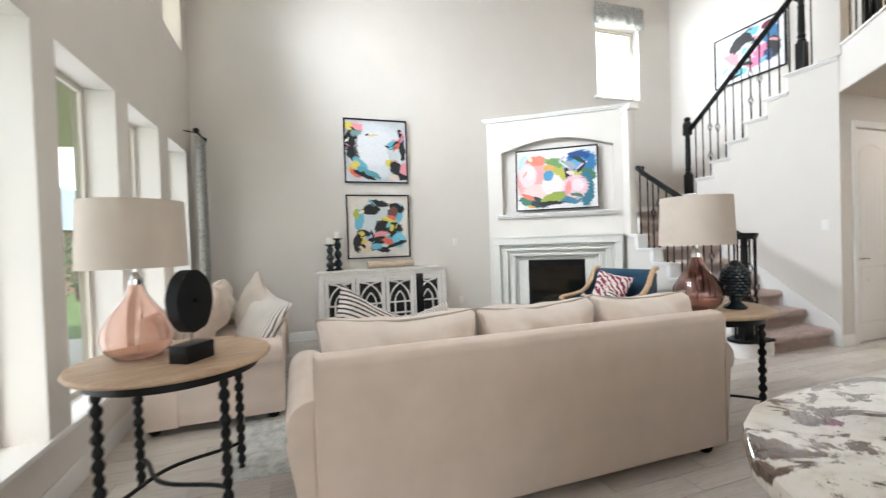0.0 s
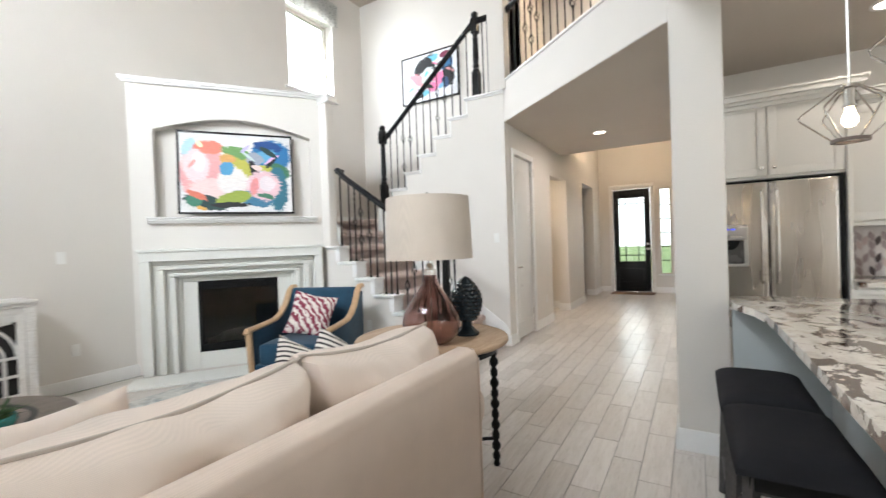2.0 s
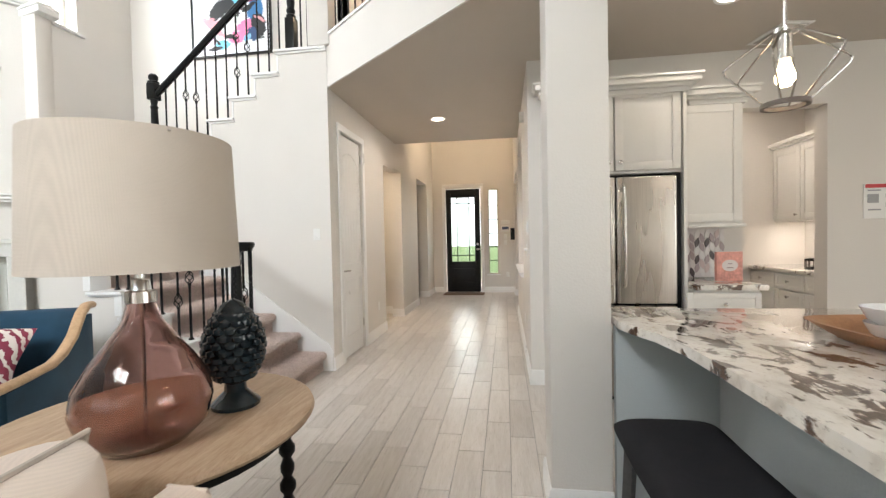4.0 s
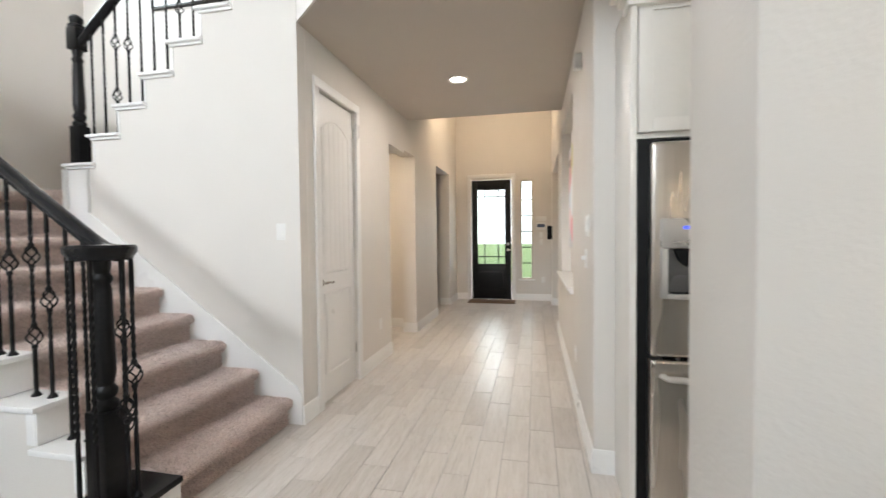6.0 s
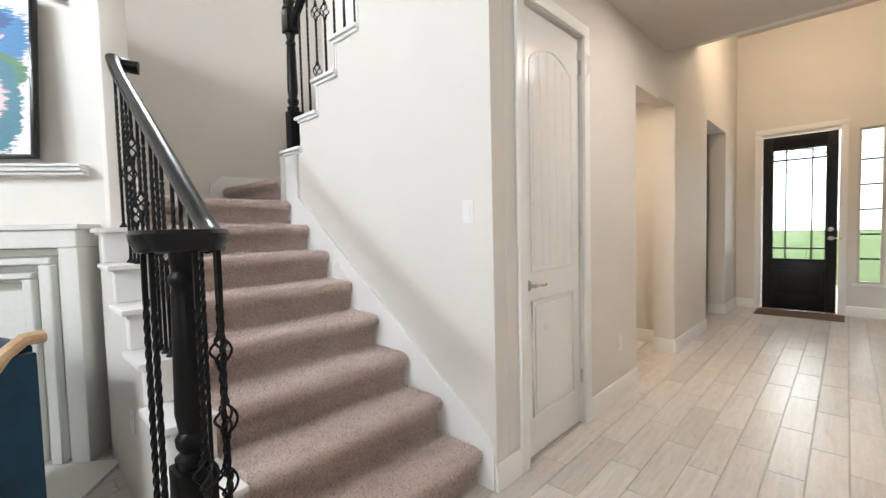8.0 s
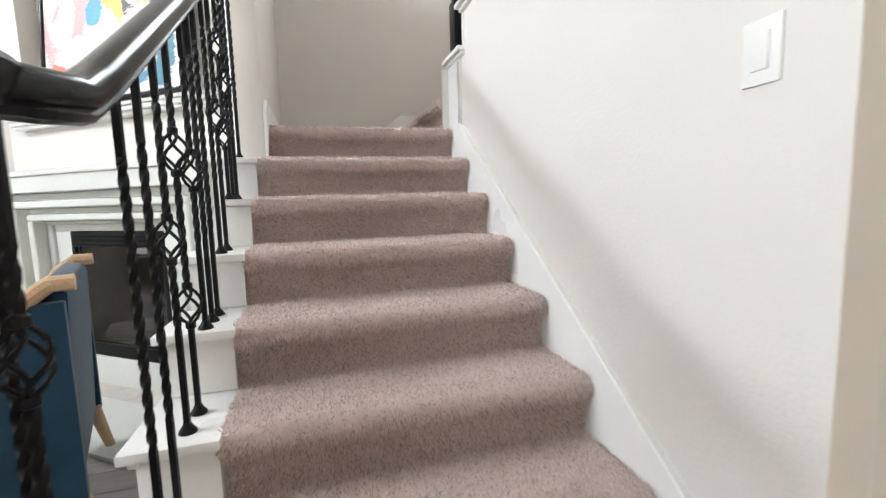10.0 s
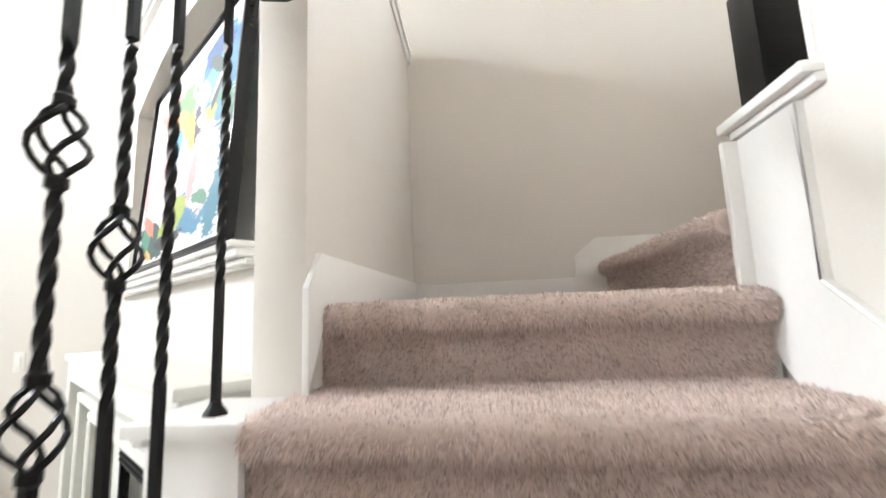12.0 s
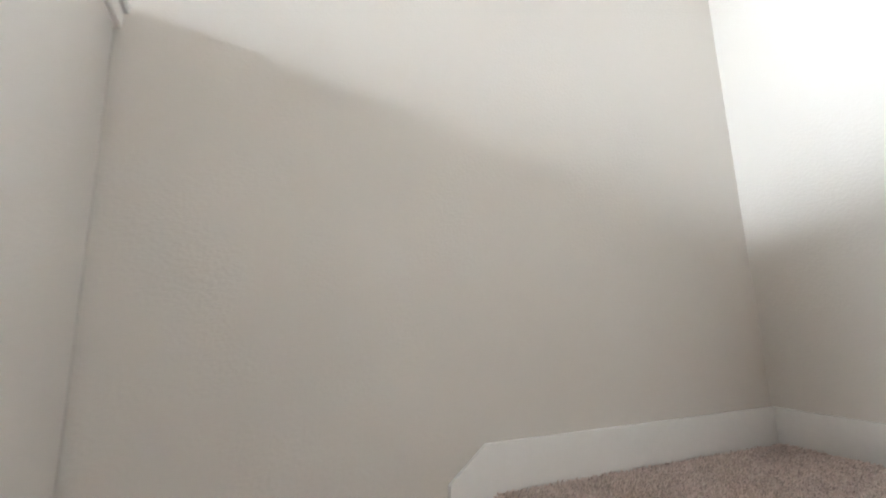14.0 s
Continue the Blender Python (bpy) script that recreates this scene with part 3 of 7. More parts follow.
structure("wall_front", sheet_wall(B(), "x", 11.6, 11.78, -4.5, 3.25, 0, TOP, [(1.92, 2.74, 0, 2.46), (1.50, 1.74, 0.43, 2.43)]), WALL, "warm greige entrance wall", "wall")
structure("wall_foyer_beam", box(B(), 8.03, 8.153, 1.14, 3.05, UP - 0.03, TOP), WALL, "wall above the hall ceiling edge", "wall")
structure("ceiling_foyer", box(B(), 8.153, 11.6, 1.14, 3.05, 3.95, 4.05), CEIL_SHADED, "high foyer ceiling", "ceiling")
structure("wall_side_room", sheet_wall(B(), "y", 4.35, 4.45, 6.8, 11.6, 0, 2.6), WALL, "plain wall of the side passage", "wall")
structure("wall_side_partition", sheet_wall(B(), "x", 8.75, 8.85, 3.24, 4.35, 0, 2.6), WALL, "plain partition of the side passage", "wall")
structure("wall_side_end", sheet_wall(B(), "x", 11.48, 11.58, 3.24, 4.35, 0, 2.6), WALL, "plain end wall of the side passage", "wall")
structure("ceiling_side_room", box(B(), 6.8, 11.6, 3.24, 4.45, 2.6, 2.7), CEIL_SHADED, "low ceiling of the side passage", "ceiling")
structure("wall_dining_end", sheet_wall(B(), "x", 7.05, 7.15, -2.2, 0.9, 0, CEILING, [(-1.42, -0.75, 0, 2.12)]), WALL, "pantry wall with a doorway to the dining room", "wall")
structure("wall_kitchen_east", sheet_wall(B(), "x", 5.43, 5.58, -4.5, 0.9, 0, CEILING, [(-1.25, -0.62, 0, 2.32)]), WALL, "kitchen wall with a pantry opening", "wall")
structure("wall_pantry_south", sheet_wall(B(), "y", -2.2, -2.1, 5.58, 7.05, 0, CEILING), WALL, "pantry back wall", "wall")

# corner fireplace chase: slanting front with an arched niche, side wall by the stairs
S = 9.49
FACE = pose(3.66, 5.60, 0, 0, 0, -36.66)      # local x along the face, y into the wall
HALF = 1.075
bm = B()
arch = [(-0.845, 1.70), (-0.845, 2.67)] + [(-0.845 + 1.645 * i / 20, 2.67 + 0.165 * math.sin(math.pi * i / 20)) for i in range(1, 20)] + [(0.80, 2.67), (0.80, 1.70)]
outer = [(-HALF - 0.1, 0), (-HALF - 0.1, 3.20), (HALF, 3.20), (HALF, 0)]
def loop(pts, y):
    return [bm.verts.new(FACE @ Vector((u, y, v))) for u, v in pts]
f0, n0, n1 = loop(outer, 0), loop(arch, 0), loop(arch, 0.12)
# front skin around niche, as strips
def quad(*p):
    bm.faces.new([bm.verts.new(FACE @ Vector((u, y, v))) for u, y, v in p])
for u0, u1, v0, v1 in ((-HALF - 0.1, -0.47, 0, 1.70), (0.37, HALF, 0, 1.70), (-0.47, 0.37, 0, 0.19), (-0.47, 0.37, 0.985, 1.70)):
    quad((u0, 0, v0), (u1, 0, v0), (u1, 0, v1), (u0, 0, v1))
quad((-HALF - 0.1, 0, 1.70), (-0.845, 0, 1.70), (-0.845, 0, 3.16), (-HALF - 0.1, 0, 3.16))
quad((0.80, 0, 1.70), (HALF, 0, 1.70), (HALF, 0, 3.16), (0.80, 0, 3.16))
for (u, v), (s, w) in zip(arch[1:-1], arch[2:-1]):
    quad((u, 0, v), (s, 0, w), (s, 0, 3.16), (u, 0, 3.16))
for i in range(len(arch)):
    j = (i + 1) % len(arch)
    bm.faces.new((n0[i], n0[j], n1[j], n1[i]))
bm.faces.new(n1)
for v in f0:
    bm.verts.remove(v)
bmesh.ops.remove_doubles(bm, verts=bm.verts, dist=0.0005)
structure("wall_fireplace", bm, WALL, "slanting chimney wall with an arched niche", "wall", False)
bm = B()
prof = [(4.93, 0), (NORTH, 0), (NORTH, 2.93), (4.93, 3.16)]
prism(bm, prof, "x", 4.40, 4.535, 0.022)
structure("wall_chimney_side", bm, WALL, "chimney side wall beside the landing with a rounded edge", "wall")
bm = B()
prism(bm, [(3.05, 6.236), (4.39, 5.24), (4.39, 6.236)], "z", 2.94, 2.98)
structure("chimney_top", bm, WALL, "flat top behind the chimney wall", "wall")
bm = B()
for z0, z1, t in ((3.16, 3.182, 0.03), (3.182, 3.21, 0.045), (3.21, 3.222, 0.05)):
    box(bm, -HALF - 0.12, HALF + 0.03, -t, 0.14, z0, z1, 0.004, 1, FACE)
structure("trim_chimney_cap", bm, WHITE, "white moulded cap along the chimney wall", "trim")
bm = B()
sl = math.atan2(0.23, NORTH - 4.93)
m = Matrix.Translation((4.4675, NORTH, 2.93)) @ Matrix.Rotation(-sl, 4, "X")
box(bm, -0.09, 0.09, -1.38, 0.0, 0.0, 0.028, 0.004, 1, m)
box(bm, -0.08, 0.08, -1.38, 0.0, -0.05, 0.0, 0.004, 1, m)
structure("trim_chimney_side_cap", bm, WHITE, "white cap on the chimney side wall", "trim")
bm = B()
for t, z0, z1 in ((0.055, 1.64, 1.66), (0.075, 1.66, 1.685), (0.09, 1.685, 1.703)):
    box(bm, -0.915, 0.85, -t, 0.10, z0, z1, 0.004, 1, FACE)
structure("trim_niche_shelf", bm, WHITE, "white moulded shelf under the arched niche", "trim")

# floor and skirtings
structure("floor", box(B(), WEST - 0.1, 11.7, -4.5, NORTH, -0.12, -0.006), GROUT, "grouted floor bed under the plank tiles", "floor")
def skirt(name, runs, label="white moulded baseboard along the wall"):
    bm = B()
    for p, q, s in runs:
        skirting(bm, p, q, side=s)
    structure(name, bm, WHITE, label, "baseboard")
skirt("baseboard_west", [((WEST, -4.5), (WEST, NORTH), -1)])
skirt("baseboard_north", [((WEST, NORTH), (3.0, NORTH), -1)])
skirt("baseboard_chimney", [((4.40, 4.93), (4.345, 4.93), 1)])
skirt("baseboard_hall_north", [((5.539, 3.052), (5.75, 3.052), -1), ((6.57, 3.05), (7.43, 3.05), -1), ((8.47, 3.05), (9.75, 3.05), -1), ((10.83, 3.05), (11.6, 3.05), -1), ((8.47, 3.24), (8.47, 3.05), -1), ((7.42, 3.05), (7.42, 3.24), -1), ((10.83, 3.24), (10.83, 3.05), -1)])
skirt("baseboard_hall_south", [((5.294, 1.14), (8.95, 1.14), 1), ((5.31, 0.94), (5.31, 1.14), 1), ((11.05, 1.14), (11.6, 1.14), 1), ((11.05, 0.94), (11.05, 1.14), 1)])
skirt("baseboard_front", [((11.6, 1.14), (11.6, 1.86), 1), ((11.6, 2.80), (11.6, 3.05), 1)])
skirt("baseboard_column", [((3.53, 0.88), (3.53, 1.155), 1), ((3.514, 1.155), (3.816, 1.155), 1), ((3.80, 1.155), (3.80, 0.88), 1)])
skirt("baseboard_side_room", [((6.8, 4.35), (8.75, 4.35), -1), ((8.75, 3.24), (8.75, 4.35), 1)])
skirt("baseboard_kitchen", [((5.43, -4.5), (5.43, -1.25), 1)])

# ---- staircase ----
stairs = root("staircase", pose(0, 0, 0), "carpeted staircase with white stringer caps beside the hall", "staircase")
rng = np.random.default_rng(3)


def carpet_mesh(name, prof, x0, x1, step=0.010, pile=0.0038, skew=None, out=1):
    """Carpet wrapped over a profile in YZ, with its pile of fine tufts. skew moves y by x."""
    p = np.array(prof, float)
    seg = np.linalg.norm(np.diff(p, axis=0), axis=1)
    s = np.concatenate([[0], np.cumsum(seg)])
    m = max(8, int(s[-1] / step))
    t = np.linspace(0, s[-1], m)
    py, pz = np.interp(t, s, p[:, 0]), np.interp(t, s, p[:, 1])
    ty, tz = np.gradient(py), np.gradient(pz)
    ln = np.hypot(ty, tz)
    ny, nz = -out * tz / ln, out * ty / ln
    k = max(4, int((x1 - x0) / step))
    xs = np.linspace(x0, x1, k)
    X, I = np.meshgrid(xs, np.arange(m))
    wob = rng.normal(0, 0.0012, X.shape)
    wob = (wob + np.roll(wob, 1, 0) + np.roll(wob, 1, 1)) / 1.6
    end = np.minimum((X - x0), (x1 - X)) / 0.02
    wob -= np.where(end < 1, (1 - np.sqrt(np.clip(1 - (1 - end) ** 2, 0, 1))) * 0.014, 0)
    Y, Z = py[I] + ny[I] * wob, pz[I] + nz[I] * wob
    verts = np.stack([X, Y, Z], -1).reshape(-1, 3)
    idx = np.arange(m * k).reshape(m, k)
    quads = np.stack([idx[:-1, :-1], idx[:-1, 1:], idx[1:, 1:], idx[1:, :-1]], -1).reshape(-1, 4)
    # tufts: one slim blade each
    count = int(s[-1] * (x1 - x0) / pile ** 2)
    a, tx = rng.uniform(0, s[-1], count), rng.uniform(x0 + 0.004, x1 - 0.004, count)
    by, bz = np.interp(a, t, py), np.interp(a, t, pz)
    gy, gz = np.interp(a, t, ny), np.interp(a, t, nz)
    e2 = np.minimum(tx - x0, x1 - tx) / 0.02
    drop = np.where(e2 < 1, (1 - np.sqrt(np.clip(1 - (1 - e2) ** 2, 0, 1))) * 0.014, 0)
    by, bz = by - gy * drop, bz - gz * drop
    h = rng.uniform(0.005, 0.0095, count)
    lx, ly, lz = rng.normal(0, 0.004, count), rng.normal(0, 0.003, count), rng.normal(-0.004, 0.003, count)
    w = rng.uniform(0.0014, 0.0032, count)
    ang = rng.uniform(0, 6.283, count)
    cx, cy = np.cos(ang) * w, np.sin(ang) * w
    base = np.stack([tx, by, bz], -1)
    side = np.stack([cx, cy * np.abs(gz) , cy * np.abs(gy)], -1)
    tip = base + np.stack([lx, gy * h + ly, gz * h + lz], -1)
    tv = np.stack([base - side, base + side, tip + side * 0.5, tip - side * 0.5], 1).reshape(-1, 3)
    tq = np.arange(count * 4).reshape(-1, 4) + len(verts)
    allv, allq = np.concatenate([verts, tv]), np.concatenate([quads, tq])
    if skew is not None:
        allv = skew(allv)
    me = bpy.data.meshes.new(name)
    me.vertices.add(len(allv))
    me.vertices.foreach_set("co", allv.ravel())
    me.loops.add(len(allq) * 4)
    me.loops.foreach_set("vertex_index", allq.ravel().astype(np.int32))
    me.polygons.add(len(allq))
    me.polygons.foreach_set("loop_start", np.arange(len(allq), dtype=np.int32) * 4)
    me.update(calc_edges=True)
    me.polygons.foreach_set("use_smooth", np.ones(len(allq), bool))
    me.materials.append(CARPET)
    return me


def nose(y, z, riser, depth, sign=1):
    """Profile up the riser, round the nosing and back along the tread; sign -1 for a flight that climbs towards -y."""
    r = 0.032
    pts = [(0.042, -riser), (0.042, -2 * r - 0.008), (0.036, -2 * r - 0.002)]
    pts += [(r - r * math.sin(a), -r - r * math.cos(a)) for a in np.linspace(0.15, math.pi - 0.05, 10)]
    pts += [(depth, 0.0)]
    return [(y + sign * u, z + v) for u, v in pts]


CARPET_X0, CARPET_X1 = 4.505, 5.537
for k in range(1, 9):
    y, z = Y1 + RUN * (k - 1), R * k
    depth = RUN + 0.03 if k < 8 else NORTH - y
    me = carpet_mesh("carpet_step", nose(y, z, R, depth), CARPET_X0 if k > 1 else 4.56, CARPET_X1)
    ob = new("carpet_step", me)
    ob.parent = stairs
for k in range(1, 9):
    y = Y1 + RUN * (k - 1)
    bm = box(B(), 4.42, 5.55, y + 0.052, y + RUN + 0.051 if k < 8 else NORTH, R * (k - 1) - 0.012 if k > 1 else 0, R * k - 0.012)
    part("step_core", bm, WHITE, stairs)
# half landing beside, one riser higher
prof = nose(5.475, R * 9, R, EAST - 5.475)
me = carpet_mesh("carpet_landing", prof, 5.078, NORTH - 0.016, skew=lambda v: np.stack([v[:, 1], v[:, 0], v[:, 2]], -1))
ob = new("carpet_landing", me)
ob.parent = stairs
part("carpet_edge", tube(B(), [(5.508, 5.079, R * 9 - 0.032), (5.508, 5.30, R * 9 - 0.032)], 0.031, 14), CARPET, stairs)
for k in range(1, 7):
    y, z = 5.06 - RUN2 * (k - 1), R * 9 + R2 * k - 0.01
    me = carpet_mesh("carpet_upper_step", nose(y, z, R2, RUN2 + 0.03, -1), 5.67, EAST - 0.012, 0.014, 0.007, out=-1)
    ob = new("carpet_upper_step", me)
    ob.parent = stairs
for k in range(1, 7):
    y = 5.06 - RUN2 * (k - 1)
    part("upper_step_core", box(B(), 5.66, EAST, y - RUN2 - 0.051, y - 0.052, R * 9 + R2 * (k - 1) - 0.2, R * 9 + R2 * k - 0.025), WHITE, stairs)

# stringer wall, caps and risers on the open side
bm = B()
prof = [(Y1 + RUN, 0), (4.95, 0), (4.95, R * 8)]
for k in range(7, 1, -1):
    prof += [(Y1 + RUN * (k - 1) + 0.035, R * (k) - 0.028)] if k == 7 else []
    if k == 7:
        prof = prof[:2] + [(4.95, R * 7 - 0.028), (Y1 + RUN * 6 + 0.035, R * 7 - 0.028)]
    prof += [(Y1 + RUN * (k - 1) + 0.035, R * (k - 1) - 0.028), (Y1 + RUN * (k - 2) + 0.035, R * (k - 1) - 0.028)] if k > 2 else []
prof += [(Y1 + RUN + 0.035, 0)]
prof = prof[1:]
prism(bm, prof, "x", 4.345, 4.42)
part("stringer_wall", bm, WALL, stairs, "painted wall under the open side of the stairs")
for k in range(2, 8):
    y, z = Y1 + RUN * (k - 1), R * k
    end = y + RUN + 0.03 if k < 7 else 4.93
    part("tread_cap", box(B(), 4.305, CARPET_X0 + 0.012, y - 0.012, end, z - 0.028, z - 0.002, 0.006), WHITE, stairs, "white painted tread end")
    part("riser_board", box(B(), 4.335, CARPET_X0 + 0.004, y + 0.012, y + 0.034, z - R + 0.0, z - 0.03, 0.003), WHITE, stairs, "white painted riser end")
    part("riser_bracket", box(B(), 4.333, 4.349, y + 0.030, y + 0.075, z - R + 0.002, z - 0.03, 0.003), WHITE, stairs)
    part("cove", box(B(), 4.325, 4.345, y - 0.004, end, z - 0.042, z - 0.028, 0.004), WHITE, stairs)
# skirt board on the wall side
bm = B()
s = R / RUN
y0 = 3.06
prof = [(y0, 0), (y0, 0.20), (3.10, 0.265), (4.86, 0.265 + 1.76 * s), (4.86, 1.868), (5.066, 1.868), (5.066, 1.42), (3.6, 0.0)]
prism(bm, prof, "x", 5.538, 5.5545)
part("skirt_board", bm, WHITE, stairs, "white painted skirt board")
bm = B()
tube(bm, [(5.537, 3.10, 0.262), (5.537, 4.862, 0.262 + 1.762 * s), (5.537, 4.864, 1.865)], 0.0055, 6)
part("skirt_moulding", bm, WHITE, stairs)
part("wall_end_board", box(B(), 5.505, 5.665, 5.055, 5.075, R * 8, 1.868, 0.004), WHITE, stairs, "white board on the wall end")
# caps of the stepped wall
for k in range(7):
    y, z = 5.06 - RUN2 * k, 1.895 + R2 * k
    lo = y - RUN2 - 0.012 if k < 6 else 3.05
    part("wall_cap", box(B(), 5.515, 5.70, lo, y + 0.035, z, z + 0.024, 0.006), WHITE, stairs, "white painted wall cap")
    part("wall_cap_cove", box(B(), 5.535, 5.56, lo, y + 0.02, z - 0.02, z, 0.006), WHITE, stairs)
    if k:
        part("wall_cap_riser", box(B(), 5.548, 5.68, y - 0.004, y + 0.012, z - R2 + 0.024, z, 0.002), WHITE, stairs)
# landing skirtings with clipped steps
bm = B()
prism(bm, [(4.905, R * 7), (4.905, R * 8 + 0.04), (4.975, R * 8 + 0.125), (NORTH, R * 8 + 0.125), (NORTH, R * 8), (5.0, R * 8 - 0.02)], "x", 4.535, 4.551, 0.003)
part("landing_skirting", bm, WHITE, stairs, "white baseboard on the landing")
bm = B()
prism(bm, [(4.551, R * 8 - 0.01), (4.551, R * 8 + 0.115), (5.365, R * 8 + 0.115), (5.365, R * 9 + 0.035), (5.475, R * 9 + 0.125), (EAST, R * 9 + 0.125), (EAST, R * 8)], "y", NORTH - 0.016, NORTH, 0.003)
part("landing_skirting", bm, WHITE, stairs, "white stepped baseboard on the landing")
bm = B()
prism(bm, [(NORTH - 0.016, R * 9), (NORTH - 0.016, R * 9 + 0.125), (5.2, R * 9 + 0.125), (4.9, R * 9 + 0.35), (4.9, R * 9)], "x", EAST - 0.016, EAST, 0.003)
part("landing_skirting", bm, WHITE, stairs, "white baseboard on the landing")

# ---- balustrades ----
def basket(bm, x, y, z, size=0.025):
    """Four bars bowed round an opening, twisting a half turn, between two collars."""
    for a0 in range(4):
        pts = []
        for i in range(9):
            u = i / 8
            a = a0 * math.pi / 2 + u * 2.6
            r = 0.006 + size * math.sin(math.pi * u) ** 0.85
            pts.append((x + r * math.cos(a), y + r * math.sin(a), z - 0.046 + 0.092 * u))
        tube(bm, pts, 0.0042, 5)
    for dz in (-0.052, 0.052):
        lathe(bm, [(0.008, z + dz - 0.010), (0.0125, z + dz - 0.006), (0.0125, z + dz + 0.006), (0.008, z + dz + 0.010)], 8, Matrix.Translation((x, y, 0)))
    return bm


def baluster(parent, x, y, z0, z1, style, label=""):
    """A square iron bar with twisted lengths, baskets as the style asks, and a foot."""
    bm = B()
    h = z1 - z0
    spots = {"plain": (), "single": (0.52,), "double": (0.30, 0.70), "low": (0.40,)}[style]
    z, gaps = z0, []
    for s in spots:
        gaps.append((z0 + h * s - 0.048, z0 + h * s + 0.048))
    runs, cur = [], z0
    for a, b in gaps:
        runs.append((cur, a))
        cur = b
    runs.append((cur, z1))
    for a, b in runs:
        n = max(3, int((b - a) / 0.014))
        pts, ring_twist = [], []
        prev = None
        for i in range(n + 1):
            zz = a + (b - a) * i / n
            u = (zz - z0) / h
            t = 0.0
            if 0.28 < u < 0.86:
                t = (u - 0.28) * h * 42
            ring = []
            for k in range(4):
                ang = math.pi / 4 + k * math.pi / 2 + t
                ring.append(bm.verts.new((x + 0.0092 * math.cos(ang), y + 0.0092 * math.sin(ang), zz)))
            if prev:
                for k in range(4):
                    bm.faces.new((prev[k], prev[(k + 1) % 4], ring[(k + 1) % 4], ring[k]))
            prev = ring
    ob = part("baluster", bm, IRON, parent, label)
    for s in spots:
        part("basket", basket(B(), x, y, z0 + h * s), IRON, ob, "twisted iron basket")
    foot = lathe(B(), [(0.021, z0), (0.021, z0 + 0.004), (0.014, z0 + 0.014), (0.0105, z0 + 0.020), (0.0095, z0 + 0.024)], 12, Matrix.Translation((x, y, 0)))
    part("baluster_foot", foot, IRON, ob)
    return ob


def handrail(parent, pts, name="handrail"):
    """A moulded rail: a round grip over a narrower neck."""
    bm = B()
    tube(bm, pts, 0.034, 14, flat=0.85)
    tube(bm, [(p[0], p[1], p[2] - 0.030) for p in pts], 0.026, 8, flat=0.6)
    return part(name, bm, BLACK, parent, "black lacquered handrail")


def turned_post(parent, x, y, z0, plinth, top, cap, size=0.047):
    m = Matrix.Translation((x, y, 0))
    bm = box(B(), x - size, x + size, y - size, y + size, z0, plinth, 0.005)
    part("post_plinth", bm, BLACKWOOD, parent)
    h = top - plinth
    prof = [(0.040, 0), (0.046, 0.012), (0.046, 0.03), (0.030, 0.045), (0.042, 0.065), (0.044, 0.085), (0.032, 0.105), (0.036, 0.13), (0.041, 0.16), (0.040, 0.3 * h),
            (0.034, 0.8 * h), (0.030, h - 0.10), (0.038, h - 0.085), (0.038, h - 0.07), (0.029, h - 0.055), (0.034, h - 0.02), (0.034, h)]
    part("post_shaft", lathe(B(), [(r, plinth + z) for r, z in prof], 20, m), BLACKWOOD, parent)
    if cap:
        part("post_block", box(B(), x - size, x + size, y - size, y + size, top, top + 0.17, 0.006), BLACKWOOD, parent)
        part("post_cap", lathe(B(), [(0.02, top + 0.17), (0.056, top + 0.175), (0.056, top + 0.19), (0.035, top + 0.20), (0.046, top + 0.225), (0.046, top + 0.25), (0.03, top + 0.27), (0.002, top + 0.278)], 18, m), BLACKWOOD, parent)


RX = 4.435
lower_rail = root("stair_balustrade", pose(0, 0, 0), "black iron balustrade with twisted bars along the open stair side", "balustrade")


def rail_z(y):
    return 1.238 + (y - 3.32) * 0.672


for k, y, st in ((2, 3.50, "plain"), (2, 3.60, "plain"), (3, 3.71, "single"), (3, 3.81, "double"), (4, 3.95, "single"), (4, 4.03, "plain"), (4, 4.11, "plain"), (5, 4.23, "plain"), (5, 4.33, "single"),
                 (6, 4.455, "double"), (6, 4.545, "single"), (6, 4.635, "plain"), (7, 4.77, "plain")):
    baluster(lower_rail, RX, y, R * k - 0.002, rail_z(min(y, 4.76)) - 0.03, st)
pts = [(4.37, 3.235, 1.268), (4.42, 3.29, 1.268), (RX, 3.37, 1.279), (RX, 3.45, rail_z(3.45)), (RX, 4.0, rail_z(4.0)), (RX, 4.60, rail_z(4.6)), (RX, 4.72, rail_z(4.72) + 0.002), (RX, 4.80, 2.262), (RX + 0.03, 4.845, 2.265), (RX + 0.075, 4.85, 2.262), (RX + 0.125, 4.83, 2.255)]
handrail(lower_rail, pts)
NX, NY = 4.305, 3.235
turned_post(lower_rail, NX, NY, R - 0.004, 0.60, 1.232, False, 0.052)
bm = lathe(B(), [(0.100, 1.232), (0.112, 1.236), (0.112, 1.246), (0.124, 1.262), (0.128, 1.285), (0.120, 1.296), (0.0, 1.299)], 36, Matrix.Translation((NX, NY, 0)), close=False)
part("volute_cap", bm, BLACK, lower_rail, "round black volute over the newel post")
for i, (dx, dy, st) in enumerate(((-0.085, -0.045, "plain"), (-0.085, 0.045, "plain"), (0.005, -0.100, "low"), (0.075, -0.066, "single"), (0.095, 0.01, "double"), (0.03, 0.095, "plain"))):
    baluster(lower_rail, NX + dx, NY + dy, R - 0.003, 1.234, st)
